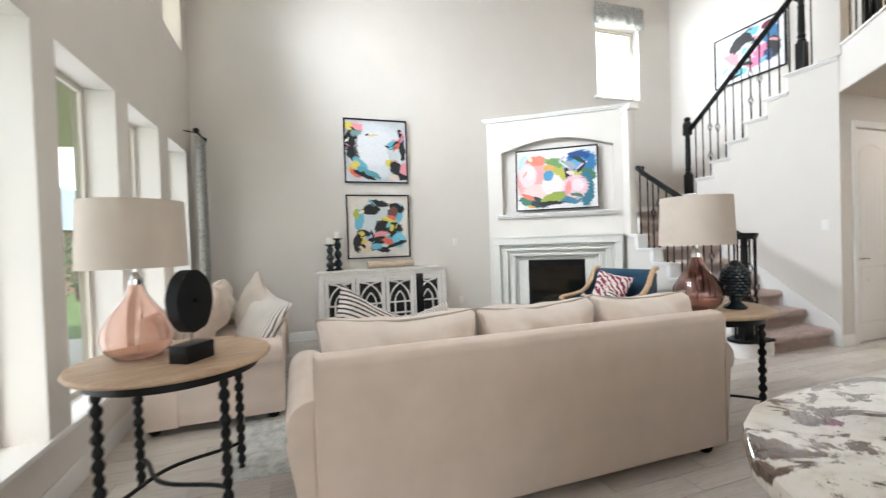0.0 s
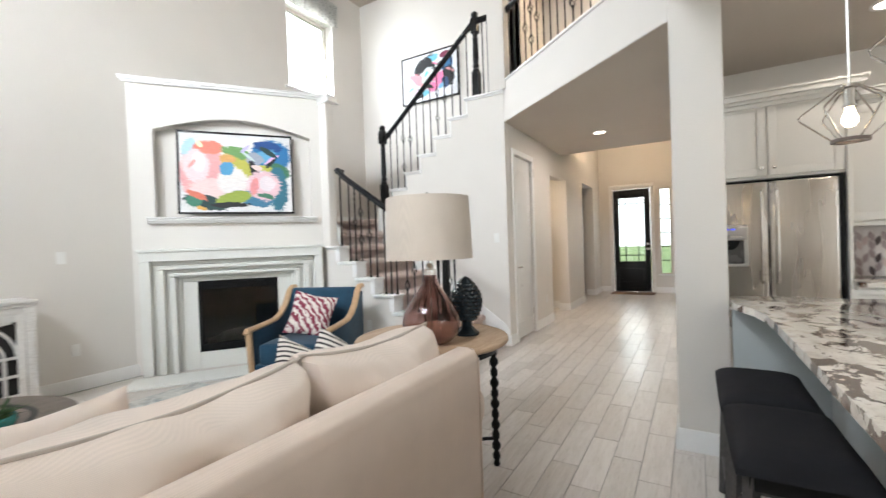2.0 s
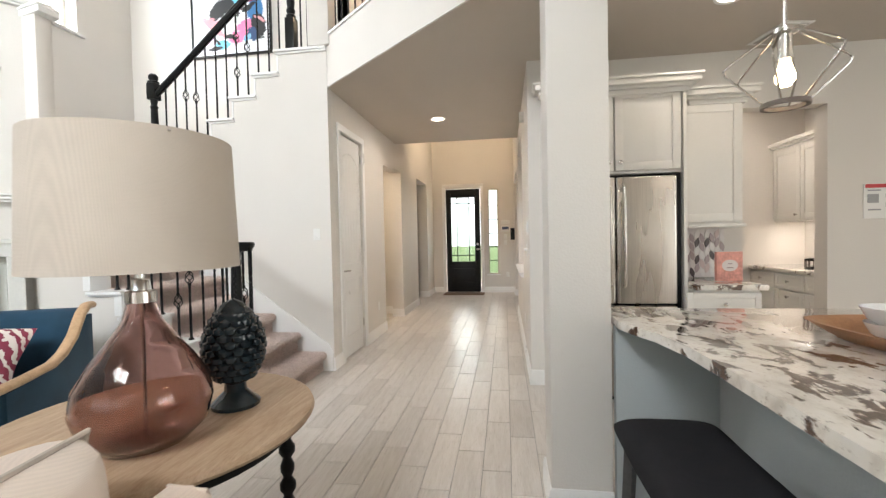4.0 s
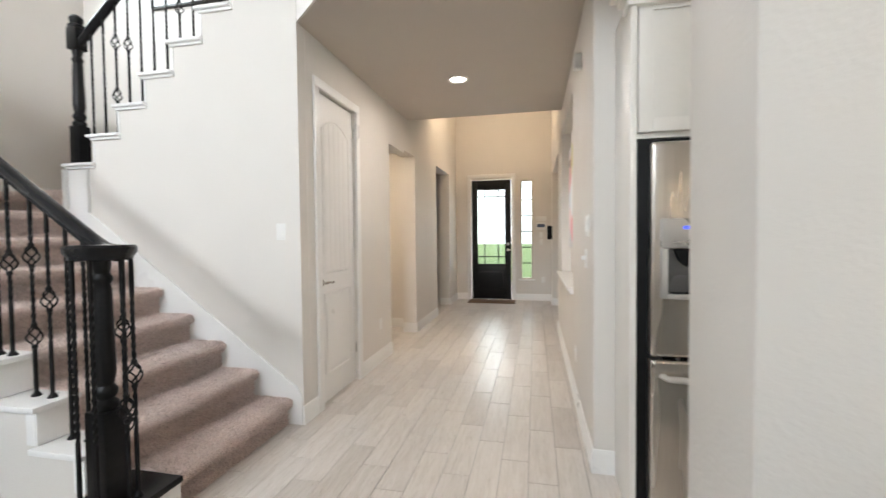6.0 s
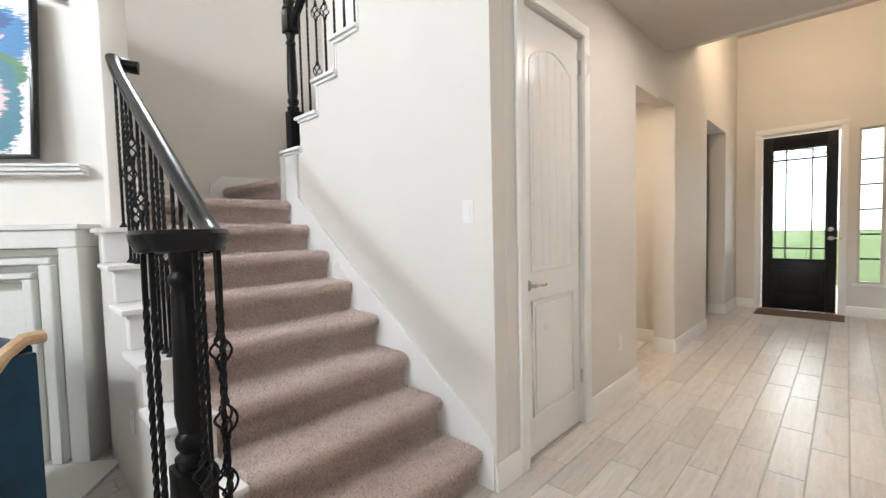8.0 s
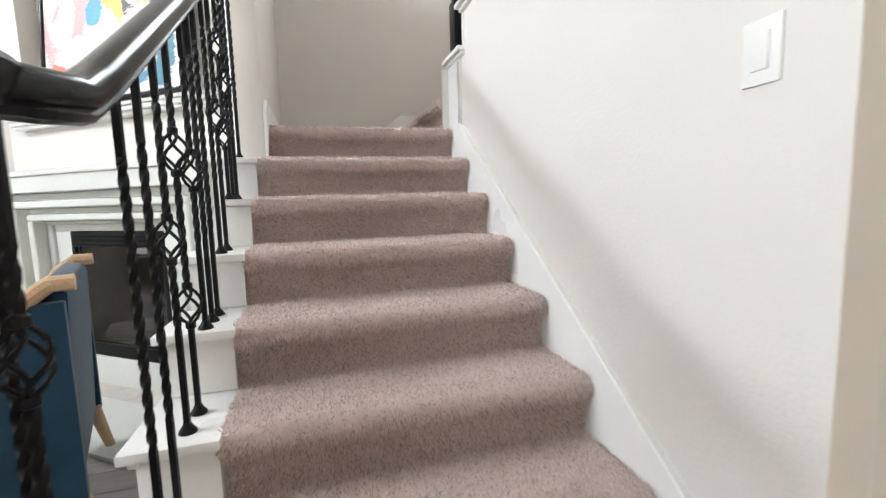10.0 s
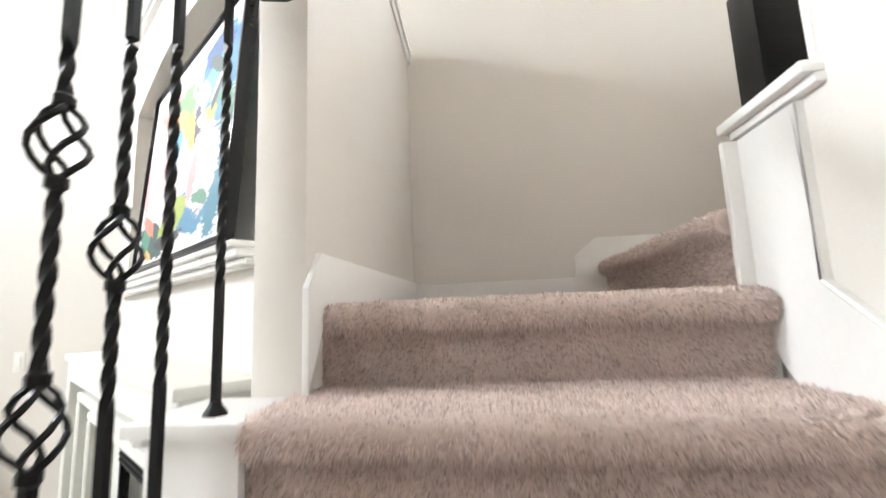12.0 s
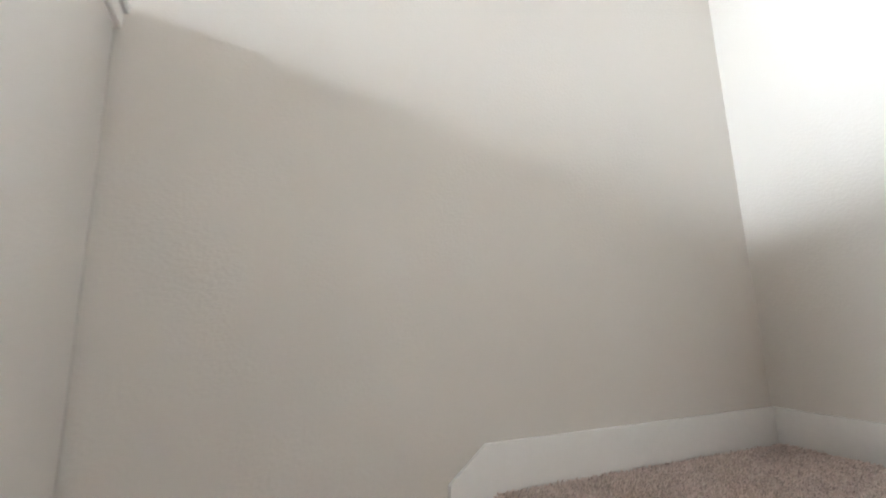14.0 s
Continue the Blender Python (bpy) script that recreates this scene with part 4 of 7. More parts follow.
# black bull-nosed starting step
bm = B()
outline = [(4.56, 3.105), (4.56, 3.40), (4.345, 3.40)] + [(4.305 + 0.175 * math.cos(a), 3.25 + 0.145 * math.sin(a)) for a in np.linspace(math.pi * 0.62, math.pi * 1.5, 14)]
prism(bm, outline, "z", R - 0.034, R - 0.004, 0.008)
part("start_step_tread", bm, BLACKWOOD, stairs, "black rounded starting step")
bm = B()
prism(bm, [(4.305 + (u - 4.305) * (0.93 if u < 4.5 else 1.0), 3.25 + (v - 3.25) * (0.88 if v < 3.39 else 1)) for u, v in outline], "z", 0.0, R - 0.034)
part("start_step_riser", bm, WHITE, stairs, "white curved riser of the starting step")

upper_rail = root("upper_balustrade", pose(0, 0, 0), "black iron balustrade on the stepped upper flight wall", "balustrade")
UX = 5.60
turned_post(upper_rail, UX, 5.00, 1.919, 2.22, 2.82, True)
turned_post(upper_rail, UX, 3.43, 1.895 + R2 * 6 + 0.02, 3.52, 4.02, True)
def up_z(y):
    return 2.90 + (4.95 - y) * (R2 / RUN2)
handrail(upper_rail, [(UX, 4.96, up_z(4.96)), (UX, 4.2, up_z(4.2)), (UX, 3.48, up_z(3.48))])
for i in range(12):
    y = 4.86 - 0.118 * i
    k = int((5.095 - y) / RUN2)
    baluster(upper_rail, UX, y, 1.919 + R2 * min(k, 6), up_z(y) - 0.03, ["plain", "plain", "double", "single", "plain"][i % 5])
for y in (3.33, 3.26):
    baluster(upper_rail, UX, y, 1.919 + R2 * 6, 4.20, "plain")
handrail(upper_rail, [(UX, 3.39, 4.18), (UX, 3.22, 4.18)], "level_handrail")
balcony = root("balcony_balustrade", pose(0, 0, 0), "black iron balustrade along the slanting balcony edge", "balustrade")
a, b = Vector((4.0, 1.21, 0)), Vector((5.57, 3.04, 0))
count = 19
for i in range(count):
    p = a.lerp(b, (i + 0.5) / count) + n * 0.06
    baluster(balcony, p.x, p.y, UP + 0.125, 4.17, ["plain", "single", "double", "single", "plain", "plain"][i % 6])
handrail(balcony, [tuple(a + n * 0.06 + Vector((0, 0, 4.20))), tuple(b + n * 0.06 + Vector((0, 0, 4.20)))])

# ---- windows and doors ----
def sash_window(name, m, w, h, label, bars=()):
    """A framed window in local XZ, its foot at the origin, depth along Y."""
    ob = root(name, m, label, "window", kind="structure")
    bm = B()
    f = 0.045
    for q in ((-w / 2, -w / 2 + f, 0, h), (w / 2 - f, w / 2, 0, h), (-w / 2 + f, w / 2 - f, 0, f), (-w / 2 + f, w / 2 - f, h - f, h)):
        box(bm, q[0], q[1], -0.03, 0.03, q[2], q[3], 0.004)
    part("window_frame", bm, FRAMEPAINT, ob)
    for kind, at in bars:
        q = (at - 0.012, at + 0.012, f, h - f) if kind == "v" else (-w / 2 + f, w / 2 - f, at - 0.012, at + 0.012)
        part("glazing_bar", box(B(), q[0], q[1], -0.02, 0.02, q[2], q[3], 0.003), FRAMEPAINT, ob)
    pane = part("pane", box(B(), -w / 2 + f, w / 2 - f, -0.003, 0.003, f, h - f), GLASS, ob)
    pane.visible_shadow = False
    return ob


FRAMEPAINT = surface("window_frame_vinyl", (0.60, 0.55, 0.48), 0.45, vary=0.03)
for i, (y0, y1) in enumerate(WINDOWS_Y):
    sash_window(f"window_{i + 1}", pose(WEST - 0.22, (y0 + y1) / 2, 0.36, 0, 0, 90), y1 - y0, 2.14, "tall fixed window in a deep plaster recess")
    sash_window(f"window_{i + 5}", pose(WEST - 0.22, (y0 + y1) / 2, 3.70, 0, 0, 90), y1 - y0, 1.30, "high clerestory window in a deep recess")
sash_window("window_9", pose(5.435, NORTH + 0.17, 3.76), 0.93, 1.29, "high narrow window over the chimney")
sash_window("window_10", pose(0.6, -4.6, 0.6), 3.4, 1.9, "wide window behind the kitchen", (("v", -0.56), ("v", 0.56)))
structure("sill_west", box(B(), WEST - 0.2, WEST + 0.02, 1.78, 6.02, 0.335, 0.364, 0.006), WHITE, "long white window sill", "sill")
structure("sill_north", box(B(), 4.90, 5.97, NORTH - 0.04, NORTH + 0.15, 3.735, 3.765, 0.006), WHITE, "white sill of the high window", "sill")

def valance():
    bm = B()
    cols, rows = 60, 10
    grid = []
    for j in range(rows + 1):
        row = []
        for i in range(cols + 1):
            u = i / cols
            fold = 0.018 * math.sin(u * 40) * (0.4 + j / rows)
            z = -0.36 * j / rows - (0.05 * abs(math.sin(u * math.pi * 3)) * j / rows)
            row.append(bm.verts.new(((u - 0.5) * 1.10, fold - 0.05, z)))
        grid.append(row)
    for j in range(rows):
        for i in range(cols):
            bm.faces.new((grid[j][i], grid[j][i + 1], grid[j + 1][i + 1], grid[j + 1][i]))
    bmesh.ops.solidify(bm, geom=bm.faces[:], thickness=0.004)
    ob = thing("window_valance", bm, DAMASK, pose(5.435, NORTH - 0.02, 5.40), "grey patterned fabric valance over the high window", "valance")
    return ob


def damask(name):
    m, t, b = nodes_of(name)
    v = coords(t)
    vo = node(t, "ShaderNodeTexVoronoi", Scale=26.0)
    t.links.new(v, vo.inputs["Vector"])
    n2 = noise_tex(t, v, 60, 3)
    c = ramp(t, vo.outputs["Distance"], [(0.25, (0.34, 0.34, 0.32)), (0.45, (0.66, 0.65, 0.61))])
    c = mixc(t, 0.4, c, ramp(t, n2, [(0.3, (0.36, 0.36, 0.34)), (0.7, (0.68, 0.67, 0.63))]))
    t.links.new(c, b.inputs["Base Color"])
    b.inputs["Roughness"].default_value = 0.95
    return m


DAMASK = damask("grey_patterned_cloth")
valance()


def curtain():
    ob = root("curtain", pose(-1.20, 5.98, 0), "grey patterned floor-length curtain panel on a black rod", "curtain")
    bm = B()
    cols, rows = 70, 14
    grid = []
    for j in range(rows + 1):
        row = []
        for i in range(cols + 1):
            u = i / cols
            row.append(bm.verts.new((0.035 * math.sin(u * 34 + 0.3 * math.sin(j * 0.5)), (u - 0.5) * (0.30 + 0.05 * j / rows), 0.02 + (2.66) * (1 - j / rows))))
        grid.append(row)
    for j in range(rows):
        for i in range(cols):
            bm.faces.new((grid[j][i], grid[j][i + 1], grid[j + 1][i + 1], grid[j + 1][i]))
    bmesh.ops.solidify(bm, geom=bm.faces[:], thickness=0.003)
    part("panel", bm, DAMASK, ob)
    bm = tube(B(), [(0, -0.20, 2.72), (0, 0.22, 2.72)], 0.012, 10)
    part("rod", bm, IRON, ob)
    for y in (-0.22, 0.24):
        part("finial", lathe(B(), [(0.005, -0.03), (0.03, -0.02), (0.036, 0), (0.03, 0.02), (0.005, 0.03)], 14, pose(0, y, 2.72, 90)), IRON, ob)
    bm = tube(B(), [(-0.15, -0.12, 2.74), (-0.03, -0.12, 2.72), (0, -0.12, 2.72)], 0.007, 8)
    part("bracket", bm, IRON, ob)


curtain()


def lever(parent, m, metal=None):
    metal = metal or NICKEL
    bm = lathe(B(), [(0.026, 0), (0.030, 0.004), (0.028, 0.010), (0.012, 0.016), (0.010, 0.045), (0.013, 0.05)], 18, m @ pose(0, 0, 0, 90))
    tube(bm, [m @ Vector(p) for p in ((0, -0.045, 0), (0.03, -0.048, 0.004), (0.06, -0.046, 0.002), (0.09, -0.044, -0.006), (0.115, -0.044, -0.001))], [0.009, 0.009, 0.0075, 0.007, 0.009], 10)
    part("door_handle", bm, metal, parent, "brushed nickel lever handle")


def panel_door():
    """Two-panel door with an arched, beaded upper panel."""
    h = 2.42
    ob = root("door_1", pose(6.16, 3.075, 0.012), "closed white two-panel closet door with a nickel lever", "door", kind="structure")
    w = 0.67
    part("door_slab", box(B(), -w / 2, w / 2, 0, 0.035, 0, h, 0.003), WHITE, ob)
    def moulding(pts, r=0.011):
        bm = B()
        tube(bm, pts, r, 8, flat=1.0, loop=True)
        return bm
    x0, x1 = -w / 2 + 0.10, w / 2 - 0.10
    up = [(x0, 0, 1.02), (x1, 0, 1.02), (x1, 0, 2.16)] + [(x1 - (x1 - x0) * i / 12, 0, 2.16 + 0.09 * math.sin(math.pi * i / 12)) for i in range(1, 12)] + [(x0, 0, 2.16)]
    part("panel_moulding", moulding(up, 0.007), WHITE, ob)
    low = [(x0, 0, 0.22), (x1, 0, 0.22), (x1, 0, 0.86), (x0, 0, 0.86)]
    part("panel_moulding", moulding(low, 0.007), WHITE, ob)
    part("raised_panel", box(B(), x0 + 0.03, x1 - 0.03, -0.006, 0.004, 0.25, 0.83, 0.005), WHITE, ob)
    for i in range(5):
        xa = x0 + 0.03 + (x1 - x0 - 0.06) * i / 5
        xb = xa + (x1 - x0 - 0.06) / 5 - 0.003
        part("bead_board", box(B(), xa, xb, -0.003, 0.004, 1.05, 2.15 + 0.08 * math.sin(math.pi * (i + 0.5) / 5), 0.002), WHITE, ob)
    lever(ob, pose(-w / 2 + 0.06, 0, 0.95))
    for z in (0.25, 1.2, 2.2):
        part("hinge", lathe(B(), [(0.008, z), (0.008, z + 0.09)], 8, pose(w / 2 + 0.006, -0.008, 0)), NICKEL, ob)
    bm = B()
    for q in ((-0.41, -0.338, 0, 2.50), (0.338, 0.41, 0, 2.50)):
        box(bm, q[0], q[1], -0.045, -0.026, q[2] - 0.012, q[3] - 0.07, 0.006)
    box(bm, -0.41, 0.41, -0.045, -0.026, 2.43, 2.50, 0.006)
    part("door_casing", bm, WHITE, ob)


panel_door()


def front_door():
    ob = root("door_2", pose(11.62, 2.33, 0.02, 0, 0, 90), "black stained entrance door with a large leaded glass panel", "door", kind="structure")
    w, h = 0.80, 2.42
    bm = B()
    g0, g1, z0, z1 = -0.29, 0.29, 0.70, 2.24
    for q in ((-w / 2, g0, 0, h), (g1, w / 2, 0, h), (g0, g1, 0, z0), (g0, g1, z1, h)):
        box(bm, q[0], q[1], -0.022, 0.022, q[2], q[3], 0.003)
    part("door_slab", bm, BLACKWOOD, ob)
    part("raised_panel", box(B(), -0.24, 0.24, 0.02, 0.034, 0.22, 0.55, 0.006), BLACKWOOD, ob)
    bm = B()
    for q in ((g0, g1, z0 - 0.01, z0 + 0.015), (g0, g1, z1 - 0.015, z1 + 0.01), (g0 - 0.01, g0 + 0.015, z0, z1), (g1 - 0.015, g1 + 0.01, z0, z1)):
        box(bm, q[0], q[1], 0.015, 0.032, q[2], q[3], 0.003)
    part("glass_moulding", bm, BLACKWOOD, ob)
    for x in (-0.14, 0.14):
        part("caming", box(B(), x - 0.010, x + 0.010, -0.008, 0.010, z0, z1), IRON, ob)
    for z in (z0 + 0.16, z1 - 0.15):
        part("caming", box(B(), g0, g1, -0.009, 0.011, z - 0.010, z + 0.010), IRON, ob)
    bm = tube(B(), [(g0 + (g1 - g0) * i / 12, 0.0, z1 - 0.10 + 0.09 * math.sin(math.pi * i / 12)) for i in range(13)], 0.007, 6)
    part("caming", bm, IRON, ob)
    pane = part("pane", box(B(), g0, g1, -0.003, 0.003, z0, z1), GLASS, ob)
    pane.visible_shadow = False
    lever(ob, pose(-w / 2 + 0.065, 0.022, 1.0, 0, 0, 180))
    part("deadbolt", lathe(B(), [(0.03, 0), (0.03, 0.012), (0.012, 0.016), (0.012, 0.03)], 16, pose(-w / 2 + 0.065, 0.022, 1.12, -90)), NICKEL, ob)
    bm = B()
    for q in ((-0.49, -0.415, -0.02, 2.47), (0.415, 0.49, -0.02, 2.47), (-0.49, 0.49, 2.47, 2.545)):
        box(bm, q[0], q[1], 0.02, 0.04, q[2], q[3], 0.005)
    part("door_casing", bm, WHITE, ob)
    part("threshold", box(B(), -0.42, 0.42, -0.06, 0.06, -0.02, -0.002, 0.004), NICKEL, ob)


front_door()


def sidelight():
    ob = root("window_11", pose(11.66, 1.62, 0.43, 0, 0, 90), "narrow leaded sidelight beside the entrance door", "window", kind="structure")
    bm = B()
    for q in ((-0.12, -0.095, 0, 2.0), (0.095, 0.12, 0, 2.0), (-0.095, 0.095, 0, 0.025), (-0.095, 0.095, 1.975, 2.0)):
        box(bm, q[0], q[1], -0.03, 0.03, q[2], q[3], 0.003)
    part("window_frame", bm, FRAMEPAINT, ob)
    for i in range(1, 6):
        part("caming", box(B(), -0.095, 0.095, -0.008, 0.008, 0.32 * i - 0.010, 0.32 * i + 0.010), IRON, ob)
    bm = tube(B(), [(-0.095 + 0.19 * i / 10, 0.0, 1.72 + 0.15 * i / 10) for i in range(11)], 0.006, 6)
    part("caming", bm, IRON, ob)
    pane = part("pane", box(B(), -0.095, 0.095, -0.003, 0.003, 0.025, 1.975), GLASS, ob)
    pane.visible_shadow = False
    part("window_sill", box(B(), -0.16, 0.16, 0.03, 0.09, -0.03, 0.0, 0.006), WHITE, ob)


sidelight()


def plain_door():
    """White door standing open in the foyer opening."""
    ob = root("door_3", pose(9.80, 3.22, 0.01, 0, 0, 88), "white panel door standing open in the foyer passage", "door", kind="structure")
    part("door_slab", box(B(), 0, 0.80, 0, 0.035, 0, 2.42, 0.003), WHITE, ob)
    for z0, z1 in ((0.2, 0.85), (1.0, 1.6), (1.72, 2.28)):
        part("raised_panel", box(B(), 0.12, 0.68, 0.03, 0.045, z0, z1, 0.006), WHITE, ob)


plain_door()

# niche trim, beam edges, mat
bm = B()
for t, z0, z1 in ((0.03, 0.945, 0.965), (0.045, 0.965, 0.985), (0.055, 0.985, 1.003)):
    box(bm, 6.59, 8.26, 1.14, 1.14 + t, z0 - 0.13, z1 - 0.13, 0.004)
box(bm, 6.65, 8.20, 1.032, 1.14, 0.855, 0.873)
structure("trim_hall_niche", bm, WHITE, "white moulded shelf of the hall niche", "trim")
thing("doormat", box(B(), -0.22, 0.22, -0.46, 0.46, 0, 0.012, 0.004), timber("brown_mat", (0.08, 0.045, 0.03), (0.24, 0.15, 0.10), 0.95, (8, 1, 1), 6.0, 0.5), pose(11.30, 2.30, 0.0), "brown woven doormat in front of the entrance door", "doormat")

# ---- fireplace ----
fire = root("fireplace", FACE @ pose(-0.05, 0, 0) @ Matrix.Diagonal((0.945, 1, 0.985, 1)), "pale cast stone fireplace surround with stepped moulding", "fireplace")
def frame_bm(u, top, inner_u, inner_top, y0, y1, bev=0.004):
    bm = B()
    box(bm, -u, -inner_u, y0, y1, 0, inner_top, bev, 1)
    box(bm, inner_u, u, y0, y1, 0, inner_top, bev, 1)
    box(bm, -u, u, y0, y1, inner_top, top, bev, 1)
    return bm
for x0, x1, z0, z1 in ((-0.98, -0.88, 0, 1.245), (0.88, 0.98, 0, 1.245), (-0.98, 0.98, 1.245, 1.345)):
    part("outer_band", box(B(), x0, x1, -0.20, -0.002, z0, z1, 0.004, 1), STONE, fire)
part("shelf_edge", box(B(), -1.0, 1.0, -0.215, -0.002, 1.345, 1.375, 0.006), STONE, fire)
steps = [(0.88, 1.245, 0.82, 1.195, -0.125), (0.82, 1.195, 0.755, 1.15, -0.175), (0.755, 1.15, 0.70, 1.11, -0.105), (0.70, 1.11, 0.645, 1.07, -0.145), (0.645, 1.07, 0.60, 1.045, -0.075)]
for u, t, iu, it, y in steps:
    part("stepped_moulding", frame_bm(u, t, iu, it, y, -0.002, 0.008), STONE, fire)
part("inner_slab", frame_bm(0.60, 1.045, 0.44, 1.0, -0.05, -0.002), STONE, fire)
part("inner_slab", box(B(), -0.44, 0.44, -0.05, -0.002, 0, 0.19, 0.004), STONE, fire, "pale stone strip under the firebox")
bm = B()
box(bm, -0.44, 0.44, 0.30, 0.32, 0.19, 1.0)
box(bm, -0.46, -0.44, -0.04, 0.32, 0.19, 1.0)
box(bm, 0.44, 0.46, -0.04, 0.32, 0.19, 1.0)
box(bm, -0.44, 0.44, -0.04, 0.32, 0.17, 0.19)
box(bm, -0.44, 0.44, -0.04, 0.32, 1.0, 1.02)
part("firebox", bm, SOOT, fire, "black metal firebox")
bm = B()
box(bm, -0.44, 0.44, -0.052, -0.03, 0.90, 0.995, 0.004)
box(bm, -0.44, 0.44, -0.052, -0.03, 0.195, 0.275, 0.004)
box(bm, -0.44, -0.41, -0.052, -0.03, 0.275, 0.90)
box(bm, 0.41, 0.44, -0.052, -0.03, 0.275, 0.90)
part("firebox_frame", bm, SOOT, fire)
for i in range(3):
    part("louvre", box(B(), -0.42, 0.42, -0.060, -0.04, 0.915 + 0.025 * i, 0.928 + 0.025 * i, 0.003), SOOT, fire)
part("fire_glass", box(B(), -0.41, 0.41, -0.034, -0.030, 0.275, 0.90), clear_glass("fire_glass", (0.5, 0.5, 0.5), 0.02), fire)
for i, (x, y, z, a) in enumerate(((-0.18, 0.10, 0.29, 8), (0.12, 0.13, 0.29, -12), (-0.02, 0.08, 0.36, 25))):
    bm = tube(B(), [(x - 0.2 * math.cos(radians(a)), y - 0.2 * math.sin(radians(a)), z), (x, y, z + 0.015), (x + 0.2 * math.cos(radians(a)), y + 0.2 * math.sin(radians(a)), z)], [0.035, 0.045, 0.032], 9)
    part("fire_log", bm, DARKWOOD, fire, "charred ceramic log")
hearth = root("hearth", FACE, "low pale stone hearth slab in front of the fireplace", "hearth")
part("hearth_slab", box(B(), -1.05, 1.05, -0.62, -0.21, 0.0, 0.022, 0.008), STONE, hearth)

# plates, thermostat and lamps on walls and ceilings
def plate(m, kind, label="white wall plate", category="switch"):
    ob = root("wall_switch" if kind == "switch" else "wall_outlet", m, label, category)
    part("cover_plate", box(B(), -0.036, 0.036, -0.006, 0, -0.058, 0.058, 0.003), PLASTIC, ob)
    if kind == "switch":
        part("rocker", box(B(), -0.016, 0.016, -0.011, -0.005, -0.033, 0.033, 0.002), PLASTIC, ob)
    else:
        for z in (-0.022, 0.022):
            part("socket", lathe(B(), [(0.014, 0), (0.014, 0.003)], 14, pose(0, -0.006, z, 90)), PLASTIC, ob)
    return ob


plate(pose(5.555, 3.20, 1.36, 0, 0, -90), "switch", "white rocker switch beside the stairs")
plate(pose(8.30, 4.35, 1.36), "switch", "white switch in the side passage")
plate(pose(2.20, NORTH, 1.30), "switch", "white switch plate on the tall wall")
plate(pose(2.28, NORTH, 0.40), "outlet", "white outlet above the baseboard", "outlet")
plate(pose(7.08, 3.05, 0.40), "outlet", "white outlet on the hall wall", "outlet")
plate(pose(4.345, 4.30, 0.40, 0, 0, -90), "outlet", "white outlet under the stairs", "outlet")
plate(pose(6.35, 1.14, 0.38, 0, 0, 180), "outlet", "white outlet on the niche wall", "outlet")
plate(pose(11.6, 1.30, 0.42, 0, 0, -90), "outlet", "white outlet beside the sidelight", "outlet")
for z in (1.31, 1.17):
    plate(pose(11.6, 1.34, z, 0, 0, -90), "switch", "white switch beside the entrance")
ob = root("alarm_keypad", pose(11.6, 1.34, 1.49, 0, 0, -90), "white alarm keypad with a dark screen by the entrance", "keypad")
part("case", box(B(), -0.10, 0.10, -0.025, 0, -0.07, 0.07, 0.006), PLASTIC, ob)
part("screen", box(B(), -0.075, 0.075, -0.028, -0.02, -0.02, 0.045), DISPLAYGREY, ob)
ob = root("door_chime", pose(11.6, 1.34, 1.64, 0, 0, -90), "white chime box above the keypad", "chime")
part("case", box(B(), -0.10, 0.10, -0.03, 0, -0.045, 0.045, 0.005), PLASTIC, ob)
ob = root("soap_dispenser", pose(11.18, 1.14, 1.36, 0, 0, 180), "black wall-mounted sanitizer dispenser", "dispenser")
part("case", prism(B(), [(-0.06, 0.13), (0.06, 0.13), (0.065, 0.05), (0.045, -0.13), (-0.045, -0.13), (-0.065, 0.05)], "y", -0.09, 0.0, 0.01), BLACK, ob)
part("window", box(B(), -0.03, 0.03, -0.094, -0.08, 0.0, 0.09, 0.004), STEEL, ob)
ob = root("wall_switch", pose(5.56, 1.14, 1.37, 0, 0, 180), "white triple rocker switch plate on the hall wall", "switch")
part("cover_plate", box(B(), -0.086, 0.086, -0.007, 0, -0.062, 0.062, 0.003), PLASTIC, ob)
for x in (-0.046, 0.0, 0.046):
    part("rocker", box(B(), x - 0.016, x + 0.016, -0.013, -0.006, -0.034, 0.034, 0.003), PLASTIC, ob)
ob = root("thermostat", pose(5.65, 1.14, 1.17, 0, 0, 180), "small white wall control with a projecting knob", "thermostat")
part("case", box(B(), -0.036, 0.036, -0.008, 0, -0.058, 0.058, 0.003), PLASTIC, ob)
part("slider", box(B(), -0.012, 0.012, -0.03, -0.007, -0.012, 0.016, 0.004), PLASTIC, ob)
ob = root("smoke_detector", pose(5.95, 1.14, 2.50, 0, 0, 180), "small white sensor box near the hall ceiling", "sensor")
part("case", box(B(), -0.03, 0.03, -0.05, 0, -0.05, 0.05, 0.006), PLASTIC, ob)


def downlight(x, y, z=CEILING):
    ob = root("recessed_light", pose(x, y, z), "round recessed ceiling light, lit", "ceiling light", "recessed ceiling lights")
    part("trim_ring", lathe(B(), [(0.072, -0.002), (0.098, -0.002), (0.095, -0.010), (0.075, -0.008), (0.072, -0.002)], 28, close=False), WHITE, ob)
    part("lens", lathe(B(), [(0.072, -0.004), (0.0, -0.005)], 28, close=False), LAMPGLOW, ob)


